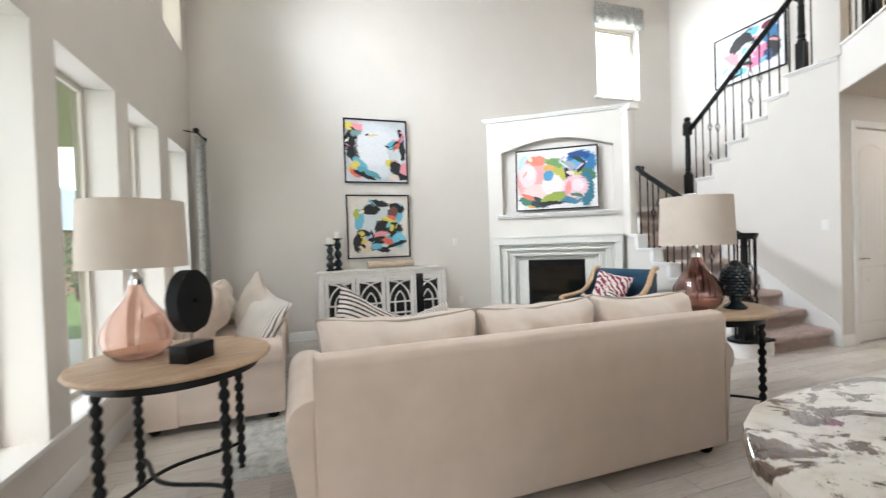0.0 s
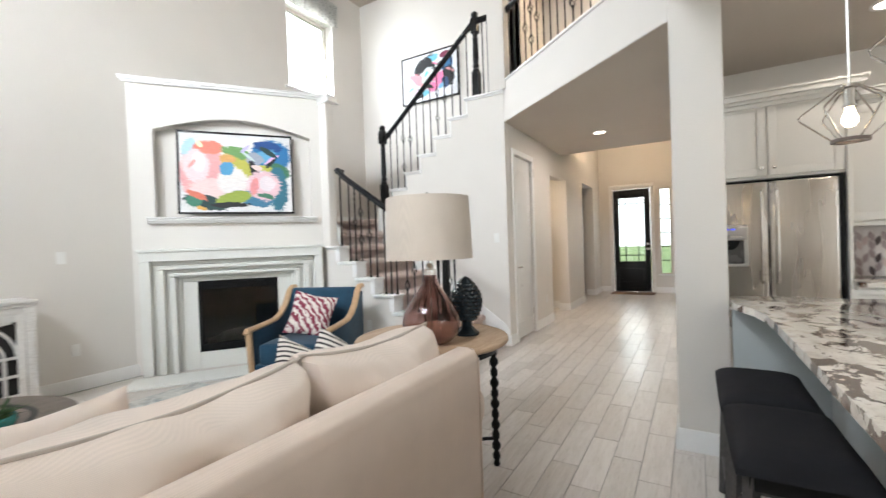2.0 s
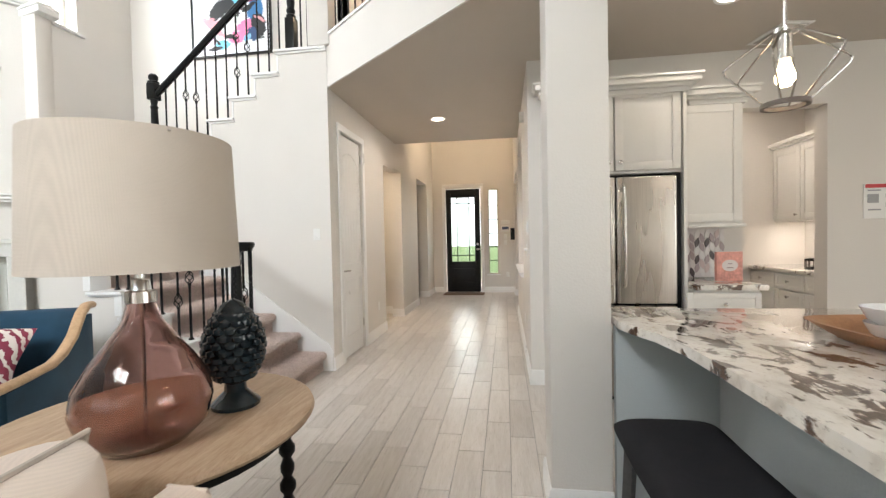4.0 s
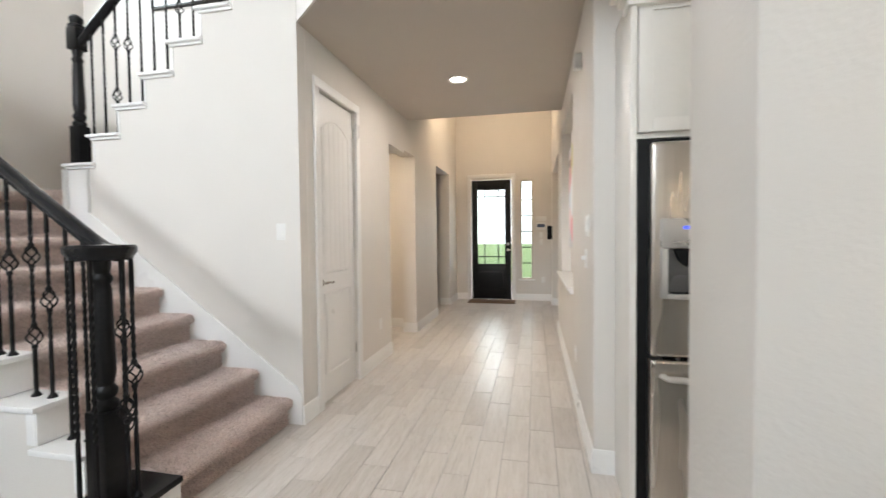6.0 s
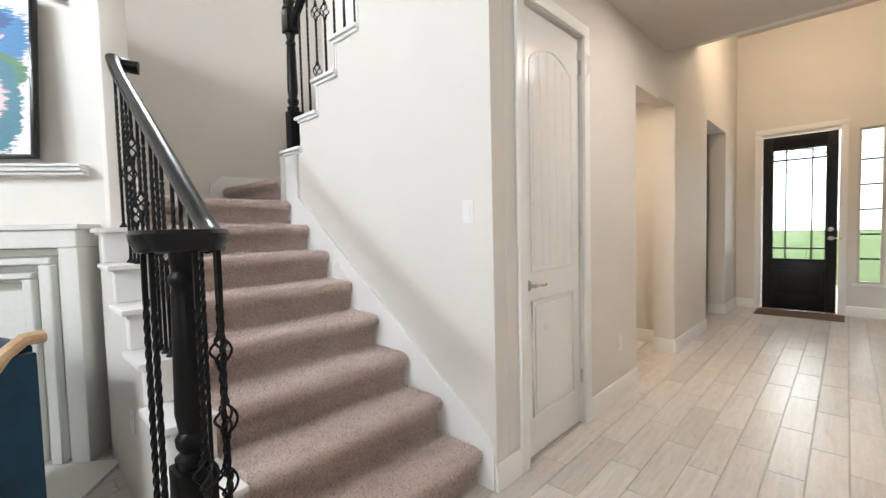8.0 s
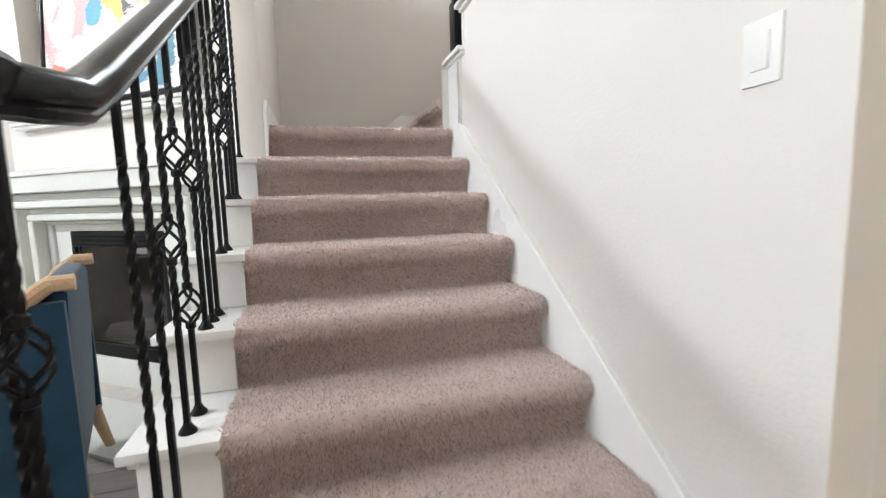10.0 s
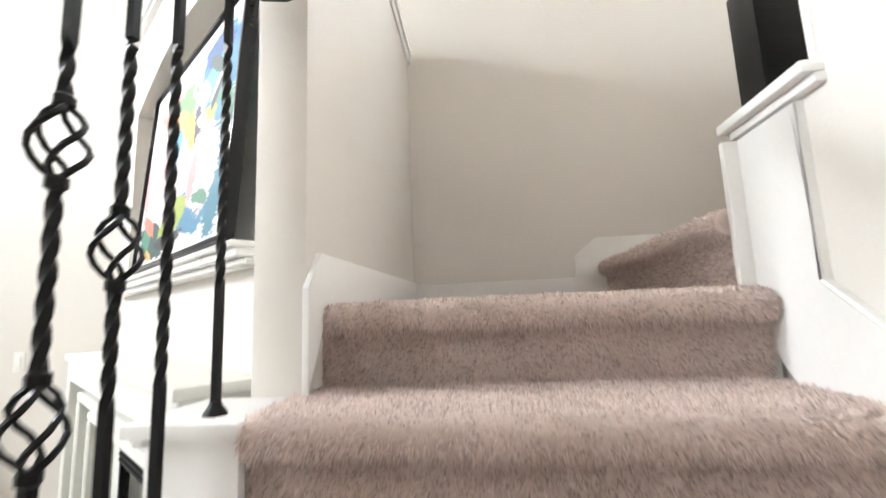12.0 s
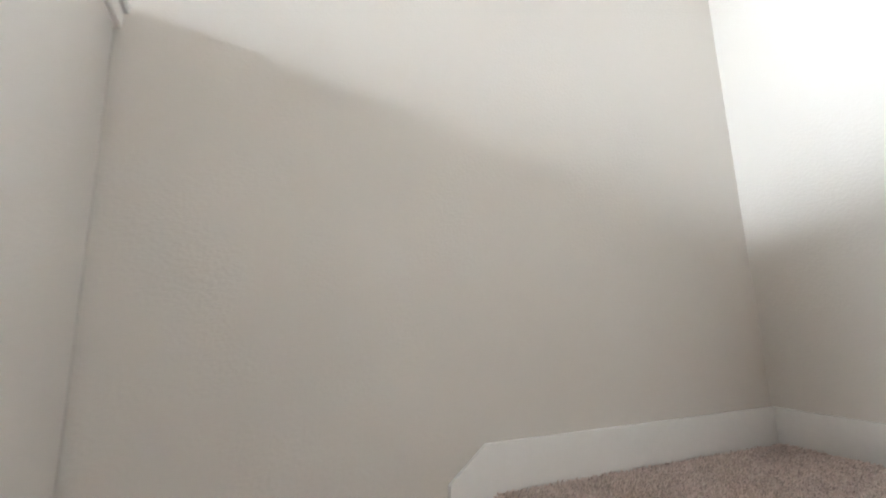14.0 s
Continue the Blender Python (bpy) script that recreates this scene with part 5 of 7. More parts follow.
# the last fitting is added to go with the pantry's fill lamp
for x, y in ((6.88, 2.16), (4.53, -0.10), (3.6, -1.9), (1.4, -1.6), (6.3, -1.0)):
    downlight(x, y)
ob = root("ceiling_vent", pose(5.16, -0.74, CEILING, 0, 0, 10), "grey slatted ceiling air vent", "vent")
part("frame", box(B(), -0.19, 0.19, -0.11, 0.11, -0.008, 0, 0.003), PLASTIC, ob)
for i in range(12):
    part("slat", box(B(), -0.16 + 0.027 * i, -0.145 + 0.027 * i, -0.085, 0.085, -0.014, -0.007), NICKEL, ob)

# ---- living room ----
def soft_box(w, d, h, r=0.05, n=3, puff=0.0):
    """An upholstered block with generous rounded edges, base at z = 0, centred in x and y."""
    bm = box(B(), -w / 2, w / 2, -d / 2, d / 2, 0, h, r, 4)
    if puff:
        bmesh.ops.subdivide_edges(bm, edges=bm.edges[:], cuts=n, use_grid_fill=True)
        for v in bm.verts:
            u, q = 2 * v.co.x / w, 2 * v.co.y / d
            if v.co.z > h * 0.5:
                v.co.z += puff * max(0, 1 - u * u) * max(0, 1 - q * q)
    return bm


def seam(parent, pts, r=0.006, loop=False, mat=None):
    part("piping", tube(B(), pts, r, 6, loop=loop), mat or SEAM_SHADE, parent)


def big_cushion(parent, name, m, w, h, d, mat, seed, pipe=True, power=0.42):
    bm = pillow(B(), w, h, d, None, 34, 0.97, 0.015, seed, power)
    for v in bm.verts:
        # slack cloth: soft folds that fade towards the seam
        fade = max(0, 1 - abs(2 * v.co.x / w) ** 4) * max(0, 1 - abs(2 * v.co.z / h) ** 4)
        v.co.y += fade * (0.034 * noise.noise(Vector((v.co.x * 5 + seed * 7, v.co.y * 2, v.co.z * 8))) + 0.014 * noise.noise(Vector((v.co.x * 17 + v.co.z * 9, seed * 3, v.co.z * 12))))
        v.co.z += (1 - abs(2 * v.co.x / w) ** 4) * 0.012 * noise.noise(Vector((v.co.x * 6 + seed * 3, 0, 1.5))) if v.co.z > 0 else 0
    ob = part(name, bm, mat, parent, at=m)
    if pipe:
        pts = []
        for i in range(64):
            a = 2 * math.pi * i / 64
            c, s = math.cos(a), math.sin(a)
            k = 1 / max(abs(c), abs(s))
            u, v = c * k, s * k
            pull = 1 - 0.03 * (1 - abs(u * v))
            x = u * w / 2 * (1 - 0.05 * (1 - v * v) * abs(u) ** 3) * pull * 1.003
            z = v * h / 2 * (1 - 0.05 * (1 - u * u) * abs(v) ** 3) * pull * 1.003 - 0.015 * (1 - u * u) * max(0, v)
            pts.append((x, 0, z))
        # raised seam, with its thin shadow painted as darker cloth
        part("piping", tube(B(), pts, 0.0065, 6, loop=True), SEAM_SHADE, ob)
    return ob


def roll_arm(parent, x, d, h, out, mat):
    """A rolled arm along y: upright panel below, scroll above turned outwards."""
    bm = B()
    prof = [(-0.075, 0.06), (0.075, 0.06), (0.08, h - 0.16)]
    prof += [(0.02 * out + 0.115 * math.cos(a), h - 0.115 + 0.115 * math.sin(a)) for a in np.linspace(-0.5, math.pi + 0.5, 16)]
    prism(bm, [(x + u, v) for u, v in prof], "y", 0.03, d, 0.014)
    part("arm", bm, mat, parent)


def sofa():
    ob = root("sofa", pose(1.085, 1.88, 0), "cream linen roll-arm sofa with loose back cushions", "sofa")
    w = 2.33
    back = B()
    prof = [(0.0, 0.055), (0.0, 0.80), (0.012, 0.832), (0.05, 0.846), (0.10, 0.842), (0.145, 0.80), (0.24, 0.42), (0.24, 0.055)]
    prism(back, prof, "x", -w / 2, w / 2, 0.010)
    part("back", back, SOFA, ob)
    part("seat_base", box(B(), -w / 2 + 0.03, w / 2 - 0.03, 0.2, 0.98, 0.06, 0.30, 0.02), SOFA, ob)
    for sx in (-1, 1):
        roll_arm(ob, sx * (w / 2 - 0.015), 0.98, 0.66, sx, SOFA)
        seam(ob, [(sx * (w / 2 - 0.002), -0.002, 0.07), (sx * (w / 2 - 0.002), -0.002, 0.80), (sx * (w / 2 - 0.006), 0.02, 0.838), (sx * (w / 2 - 0.006), 0.10, 0.842)], 0.004, mat=SOFA)
        for y in (0.07, 0.90):
            part("foot", lathe(B(), [(0.028, 0), (0.04, 0.012), (0.045, 0.03), (0.036, 0.05), (0.03, 0.065)], 14, pose(sx * (w / 2 - 0.10), y, 0)), BLACKWOOD, ob, "black turned foot")
    for i in range(3):
        x = (-0.71 + 0.71 * i)
        part("seat_cushion", soft_box(0.70, 0.74, 0.17, 0.05, 2, 0.03), CUSHION, ob, at=pose(x, 0.60, 0.30))
    for i, (x, tz, wz) in enumerate(((-0.735, 1, 0.82), (0.05, -1, 0.73), (0.775, 2, 0.74))):
        big_cushion(ob, "back_cushion", pose(x, 0.30, 0.695, 8, tz, 0), wz, 0.52, 0.40, CUSHION, 3 + i, True, 0.32)
    return ob


sofa()


def throw_pillow(m, size, mat, label, seed, depth=0.16, group="sofa pillows"):
    return thing("throw_pillow", pillow(B(), size, size, depth, None, 20, 0.93, 0.0, seed, 0.55), mat, m, label, "pillow", group)


throw_pillow(pose(0.22, 2.42, 0.77, -18, 30, 25), 0.50, STRIPE, "black and cream striped pillow on the sofa", 1)
throw_pillow(pose(0.60, 2.50, 0.70, -25, -8, 10), 0.44, TICKING, "grey ticking stripe pillow on the sofa", 2)
throw_pillow(pose(2.02, 2.72, 0.64, -34, 30, -24), 0.40, STRIPE, "black and cream striped pillow turned on its corner", 5)
throw_pillow(pose(2.10, 2.56, 0.64, -24, 30, -44), 0.42, STRIPE, "cream pillow with fine dark stripes", 6)
throw_pillow(pose(0.98, 2.52, 0.68, -30, 0, 0), 0.48, CUSHION, "plain cream pillow on the sofa", 7)


def loveseat():
    """The second sofa under the windows; local x runs along it, its back to -y."""
    ob = root("loveseat", pose(-1.20, 4.46, 0, 0, 0, -90), "cream linen roll-arm loveseat with striped pillows under the windows", "sofa")
    w = 1.95
    prof = [(0.0, 0.055), (0.0, 0.80), (0.05, 0.846), (0.10, 0.842), (0.145, 0.80), (0.24, 0.42), (0.24, 0.055)]
    part("back", prism(B(), prof, "x", -w / 2, w / 2, 0.010), SOFA, ob)
    part("seat_base", box(B(), -w / 2 + 0.03, w / 2 - 0.03, 0.2, 0.92, 0.06, 0.30, 0.02), SOFA, ob)
    for sx in (-1, 1):
        roll_arm(ob, sx * (w / 2 - 0.085), 0.95, 0.62, sx, SOFA)
        for y in (0.07, 0.86):
            part("foot", lathe(B(), [(0.028, 0), (0.04, 0.012), (0.045, 0.03), (0.03, 0.065)], 14, pose(sx * (w / 2 - 0.10), y, 0)), BLACKWOOD, ob)
    for i in range(2):
        part("seat_cushion", soft_box(0.80, 0.70, 0.17, 0.05, 2, 0.03), CUSHION, ob, at=pose(-0.41 + 0.82 * i, 0.58, 0.30))
        big_cushion(ob, "back_cushion", pose(-0.41 + 0.82 * i, 0.27, 0.74, -9, 0, 0), 0.82, 0.50, 0.30, CUSHION, 11 + i)


loveseat()
throw_pillow(pose(-0.42, 3.84, 0.70, -26, 14, -62), 0.52, TICKING, "grey ticking stripe pillow on the loveseat", 21, 0.17, "loveseat pillows")
throw_pillow(pose(-0.50, 4.05, 0.76, -16, 30, -70), 0.54, GREIGE, "taupe pillow behind the striped one", 22, 0.17, "loveseat pillows")
throw_pillow(pose(-0.62, 5.05, 0.72, -20, -20, -100), 0.48, STRIPE, "black and cream striped pillow on the loveseat", 23, 0.17, "loveseat pillows")


def turned_leg(h, r=0.026):
    prof, n = [(r * 0.55, 0), (r * 0.8, 0.01)], 11
    for i in range(n):
        z = 0.03 + (h - 0.06) * i / n
        s = (h - 0.06) / n
        big = r * (1.0 if i % 2 else 0.86)
        prof += [(r * 0.55, z), (big, z + s * 0.3), (big, z + s * 0.6), (r * 0.55, z + s * 0.92)]
    prof += [(r * 0.9, h - 0.025), (r * 0.9, h)]
    return prof


def side_table(m, label):
    ob = root("end_table", m, label, "side table", "round end tables")
    top = lathe(B(), [(0.0, 0.735), (0.41, 0.735), (0.445, 0.741), (0.452, 0.752), (0.447, 0.765), (0.43, 0.771), (0.0, 0.771)], 56, close=False)
    part("tabletop", top, TABLEWOOD, ob, "weathered oak round top")
    part("apron", lathe(B(), [(0.37, 0.69), (0.385, 0.69), (0.385, 0.735), (0.37, 0.735), (0.37, 0.69)], 48, close=False), BLACKWOOD, ob)
    for i in range(4):
        a = math.pi / 4 + i * math.pi / 2 - 0.35
        x, y = 0.36 * math.cos(a), 0.36 * math.sin(a)
        part("leg", lathe(B(), turned_leg(0.735), 14, pose(x, y, 0)), BLACKWOOD, ob, "black bobbin-turned leg")
    for s in (0, 1):
        pts = []
        for i in range(17):
            u = -1 + 2 * i / 16
            a = math.pi / 4 - 0.35 + s * math.pi / 2
            bend = 0.10 * math.cos(u * math.pi / 2) ** 2
            pts.append((0.35 * u * math.cos(a) - bend * math.sin(a), 0.35 * u * math.sin(a) + bend * math.cos(a), 0.16))
        part("stretcher", tube(B(), pts, 0.012, 8, flat=0.8), BLACKWOOD, ob, "curved black stretcher")
    return ob


side_table(pose(2.69, 2.40, 0), "round weathered oak end table with black bobbin legs beside the sofa")
side_table(pose(-0.735, 2.57, 0, 0, 0, 20), "round weathered oak end table with black bobbin legs by the windows")


def glass_lamp(m, glass, label):
    ob = root("table_lamp", m, label, "table lamp", "glass table lamps")
    outer = [(0.0, 0.004), (0.075, 0.0), (0.105, 0.008), (0.145, 0.05), (0.160, 0.11), (0.150, 0.165), (0.115, 0.225), (0.075, 0.28), (0.045, 0.325), (0.034, 0.37), (0.033, 0.385)]
    inner = [(max(r - 0.005, 0.0), z + (0.006 if z < 0.05 else 0)) for r, z in outer][::-1]
    part("glass_base", lathe(B(), outer + inner, 48, close=False), glass, ob, "teardrop tinted glass base")
    part("collar", lathe(B(), [(0.036, 0.372), (0.036, 0.40), (0.024, 0.404), (0.020, 0.43), (0.012, 0.435), (0.012, 0.47), (0.016, 0.475), (0.016, 0.50)], 20), CHROME, ob)
    part("stem", tube(B(), [(0, 0, 0.01), (0, 0, 0.40)], 0.005, 8), CHROME, ob)
    shade = lathe(B(), [(0.237, 0.458), (0.225, 0.79), (0.221, 0.79), (0.233, 0.458), (0.237, 0.458)], 64, close=False)
    part("shade", shade, LINEN, ob, "pale linen drum shade")
    for a in range(3):
        an = a * 2.0944
        part("shade_spoke", tube(B(), [(0, 0, 0.77), (0.23 * math.cos(an), 0.23 * math.sin(an), 0.78)], 0.003, 6), CHROME, ob)
    part("finial", lathe(B(), [(0.004, 0.50), (0.004, 0.79), (0.011, 0.80), (0.011, 0.815), (0.003, 0.825)], 10), CHROME, ob)


glass_lamp(pose(2.53, 2.295, 0.772), AMBERGLASS, "plum glass table lamp with a linen drum shade")
glass_lamp(pose(-0.905, 2.595, 0.772), ROSEGLASS, "rose glass table lamp with a linen drum shade")


def pinecone(m):
    ob = root("pineapple_ornament", m, "glossy dark green ceramic pineapple ornament on the end table", "ornament")
    part("foot", lathe(B(), [(0.072, 0), (0.074, 0.012), (0.055, 0.03), (0.034, 0.05), (0.032, 0.075), (0.045, 0.09)], 24), DARKGLAZE, ob)
    bm = B()
    lathe(bm, [(0.02, 0.085), (0.06, 0.10), (0.082, 0.16), (0.080, 0.22), (0.060, 0.29), (0.03, 0.33), (0.0, 0.345)], 24, close=False)
    for row in range(11):
        z = 0.10 + 0.0215 * row
        r = 0.086 * math.sin(math.pi * min(1, (0.16 + row / 12.5))) ** 0.6
        count = 13
        for i in range(count):
            a = 2 * math.pi * (i + 0.5 * (row % 2)) / count
            mm = Matrix.Translation((r * math.cos(a), r * math.sin(a), z)) @ Matrix.Rotation(a, 4, "Z") @ Matrix.Diagonal((0.9, 1.1, 1.0, 1))
            bmesh.ops.create_icosphere(bm, subdivisions=1, radius=0.0165, matrix=mm)
    part("body", bm, DARKGLAZE, ob)


pinecone(pose(2.79, 2.215, 0.772))


def disc_sculpture(m, r, stem, label):
    ob = root("disc_sculpture", m, label, "sculpture", "black disc sculptures")
    part("base", box(B(), -0.085, 0.085, -0.055, 0.055, 0, 0.085, 0.006), BLACKWOOD, ob)
    part("stem", tube(B(), [(0, 0, 0.085), (0, 0, 0.085 + stem + 0.02)], 0.006, 8), NICKEL, ob)
    bm = B()
    n = 40
    for k in range(n):
        a0, a1 = 2 * math.pi * k / n, 2 * math.pi * (k + 1) / n
        ri = r * 0.12
        vs = []
        for a in (a0, a1):
            wob = 1 + 0.05 * noise.noise(Vector((math.cos(a) * 2, math.sin(a) * 2, r)))
            for rr, y in ((ri, 0.030), (r * wob, 0.034), (r * wob, -0.034), (ri, -0.030)):
                vs.append((rr * math.cos(a) * 0.82, y, 0.085 + stem + r + rr * math.sin(a) * 1.12))
        v = [bm.verts.new(c) for c in vs]
        for i in range(4):
            j = (i + 1) % 4
            bm.faces.new((v[i], v[j], v[4 + j], v[4 + i]))
    bmesh.ops.remove_doubles(bm, verts=bm.verts, dist=0.0004)
    part("disc", bm, SOOT, ob, "pierced charred black disc")


disc_sculpture(pose(-0.63, 2.42, 0.772, 0, 0, 58), 0.135, 0.07, "black pierced disc sculpture on a block base on the end table")
disc_sculpture(pose(0.97, 3.95, 0.452, 0, 0, 75), 0.185, 0.09, "black pierced disc sculpture on the coffee table")


def coffee_table():
    ob = root("coffee_table", pose(1.02, 4.33, 0), "round grey-brown wooden coffee table on the rug", "coffee table")
    part("tabletop", lathe(B(), [(0.0, 0.41), (0.56, 0.41), (0.60, 0.418), (0.607, 0.43), (0.60, 0.446), (0.585, 0.45), (0.0, 0.45)], 60, close=False), DARKWOOD, ob)
    part("inlay_ring", lathe(B(), [(0.40, 0.449), (0.40, 0.4535), (0.43, 0.4535), (0.43, 0.449)], 60, close=False), BLACKWOOD, ob)
    for i in range(4):
        a = math.pi / 4 + i * math.pi / 2
        part("leg", lathe(B(), turned_leg(0.41, 0.04), 16, pose(0.46 * math.cos(a), 0.46 * math.sin(a), 0)), DARKWOOD, ob)
    part("shelf", lathe(B(), [(0.0, 0.12), (0.44, 0.12), (0.45, 0.13), (0.44, 0.145), (0.0, 0.145)], 48, close=False), DARKWOOD, ob)


coffee_table()


def potted_plant(m):
    ob = root("potted_plant", m, "small green succulent in a teal glazed bowl on the coffee table", "plant")
    part("bowl", lathe(B(), [(0.05, 0), (0.085, 0.02), (0.105, 0.06), (0.10, 0.085), (0.09, 0.085), (0.088, 0.06), (0.0, 0.05)], 28, close=False), TEAL, ob, "teal glazed bowl")
    rnd = random.Random(5)
    bm = B()
    for i in range(46):
        a, lean, ln = rnd.uniform(0, 6.283), rnd.uniform(0.3, 1.25), rnd.uniform(0.07, 0.15)
        r0 = rnd.uniform(0, 0.05)
        base = Vector((r0 * math.cos(a), r0 * math.sin(a), 0.06))
        d = Vector((math.cos(a) * math.sin(lean), math.sin(a) * math.sin(lean), math.cos(lean)))
        mid, tip = base + d * ln * 0.5, base + d * ln + Vector((0, 0, -0.02 * lean))
        tube(bm, [base, mid, tip], [0.006, 0.010, 0.001], 5, flat=0.45)
    part("leaves", bm, LEAF, ob, "pointed succulent leaves")


potted_plant(pose(1.20, 4.03, 0.452))
thing("book", box(B(), -0.16, 0.16, -0.11, 0.11, 0, 0.022, 0.003), PAPER, pose(0.66, 4.35, 0.452, 0, 0, 25), "pale pink hardcover book lying on the coffee table", "book", "coffee table books")
thing("book", box(B(), -0.15, 0.15, -0.10, 0.10, 0, 0.02, 0.003), surface("lilac_book", (0.46, 0.42, 0.46), 0.6), pose(0.67, 4.34, 0.474, 0, 0, 18), "lilac hardcover book on top of another", "book", "coffee table books")
thing("rug", box(B(), -1.75, 1.75, -1.35, 1.35, 0, 0.012, 0.004), RUG, pose(1.20, 4.02, 0.0), "faded grey and cream patterned area rug", "rug")


def armchair():
    """Wood-framed chair; local front is -y."""
    ob = root("armchair", pose(3.49, 4.35, 0, 0, 0, -70), "navy upholstered armchair with a pale oak frame beside the fireplace", "armchair")
    part("seat", soft_box(0.64, 0.62, 0.20, 0.05, 2, 0.03), NAVY, ob, at=pose(0, -0.05, 0.24))
    part("seat_rail", box(B(), -0.36, 0.36, -0.36, 0.34, 0.19, 0.25, 0.01), NAVY, ob)
    bm = B()
    prof = [(0.20, 0.28), (0.32, 0.84), (0.35, 0.885), (0.40, 0.89), (0.43, 0.86), (0.40, 0.20), (0.28, 0.20)]
    prism(bm, prof, "x", -0.37, 0.37, 0.02)
    part("backrest", bm, NAVY, ob)
    for sx in (-1, 1):
        bm = B()
        prism(bm, [(-0.32, 0.20), (-0.32, 0.555), (0.05, 0.585), (0.20, 0.66), (0.34, 0.84), (0.42, 0.84), (0.42, 0.20)], "x", sx * 0.385 - 0.025, sx * 0.385 + 0.025, 0.006)
        part("side_panel", bm, NAVY, ob)
        arm = [(sx * 0.39, -0.42, 0.545), (sx * 0.39, -0.40, 0.575), (sx * 0.39, -0.2, 0.582), (sx * 0.39, 0.04, 0.60), (sx * 0.39, 0.14, 0.64), (sx * 0.39, 0.24, 0.72), (sx * 0.39, 0.33, 0.85), (sx * 0.39, 0.39, 0.895), (sx * 0.39, 0.45, 0.895)]
        part("arm_rail", tube(B(), arm, 0.034, 10, flat=0.75), PALEOAK, ob, "curved pale oak arm rail")
        part("front_leg", tube(B(), [(sx * 0.37, -0.37, 0), (sx * 0.38, -0.38, 0.3), (sx * 0.385, -0.39, 0.56)], [0.018, 0.028, 0.03], 10), PALEOAK, ob)
        part("back_leg", tube(B(), [(sx * 0.36, 0.44, 0), (sx * 0.36, 0.39, 0.22)], [0.018, 0.028], 10), PALEOAK, ob)


armchair()


def ikat(name):
    m, t, b = nodes_of(name)
    v = coords(t)
    w = node(t, "ShaderNodeTexWave", Scale=7.5, Distortion=5.5, Detail=3.0, Detail_Scale=2.2)
    w.bands_direction = "DIAGONAL"
    t.links.new(v, w.inputs[0])
    vo = node(t, "ShaderNodeTexVoronoi", Scale=17.0)
    t.links.new(v, vo.inputs["Vector"])
    c = ramp(t, w.outputs[0], [(0.46, (0.24, 0.035, 0.065)), (0.54, (0.72, 0.65, 0.60))])
    c = mixc(t, ramp(t, vo.outputs["Distance"], [(0.16, (1, 1, 1)), (0.22, (0, 0, 0))]), c, (0.75, 0.68, 0.62))
    t.links.new(c, b.inputs["Base Color"])
    b.inputs["Roughness"].default_value = 0.9
    bump(t, b, noise_tex(t, v, 350, 2), 0.3, 0.001)
    return m


throw_pillow(pose(3.52, 4.34, 0.65, -24, 12, -60), 0.44, ikat("maroon_ikat"), "maroon and cream ikat pillow on the armchair", 31, 0.15, "armchair pillow")


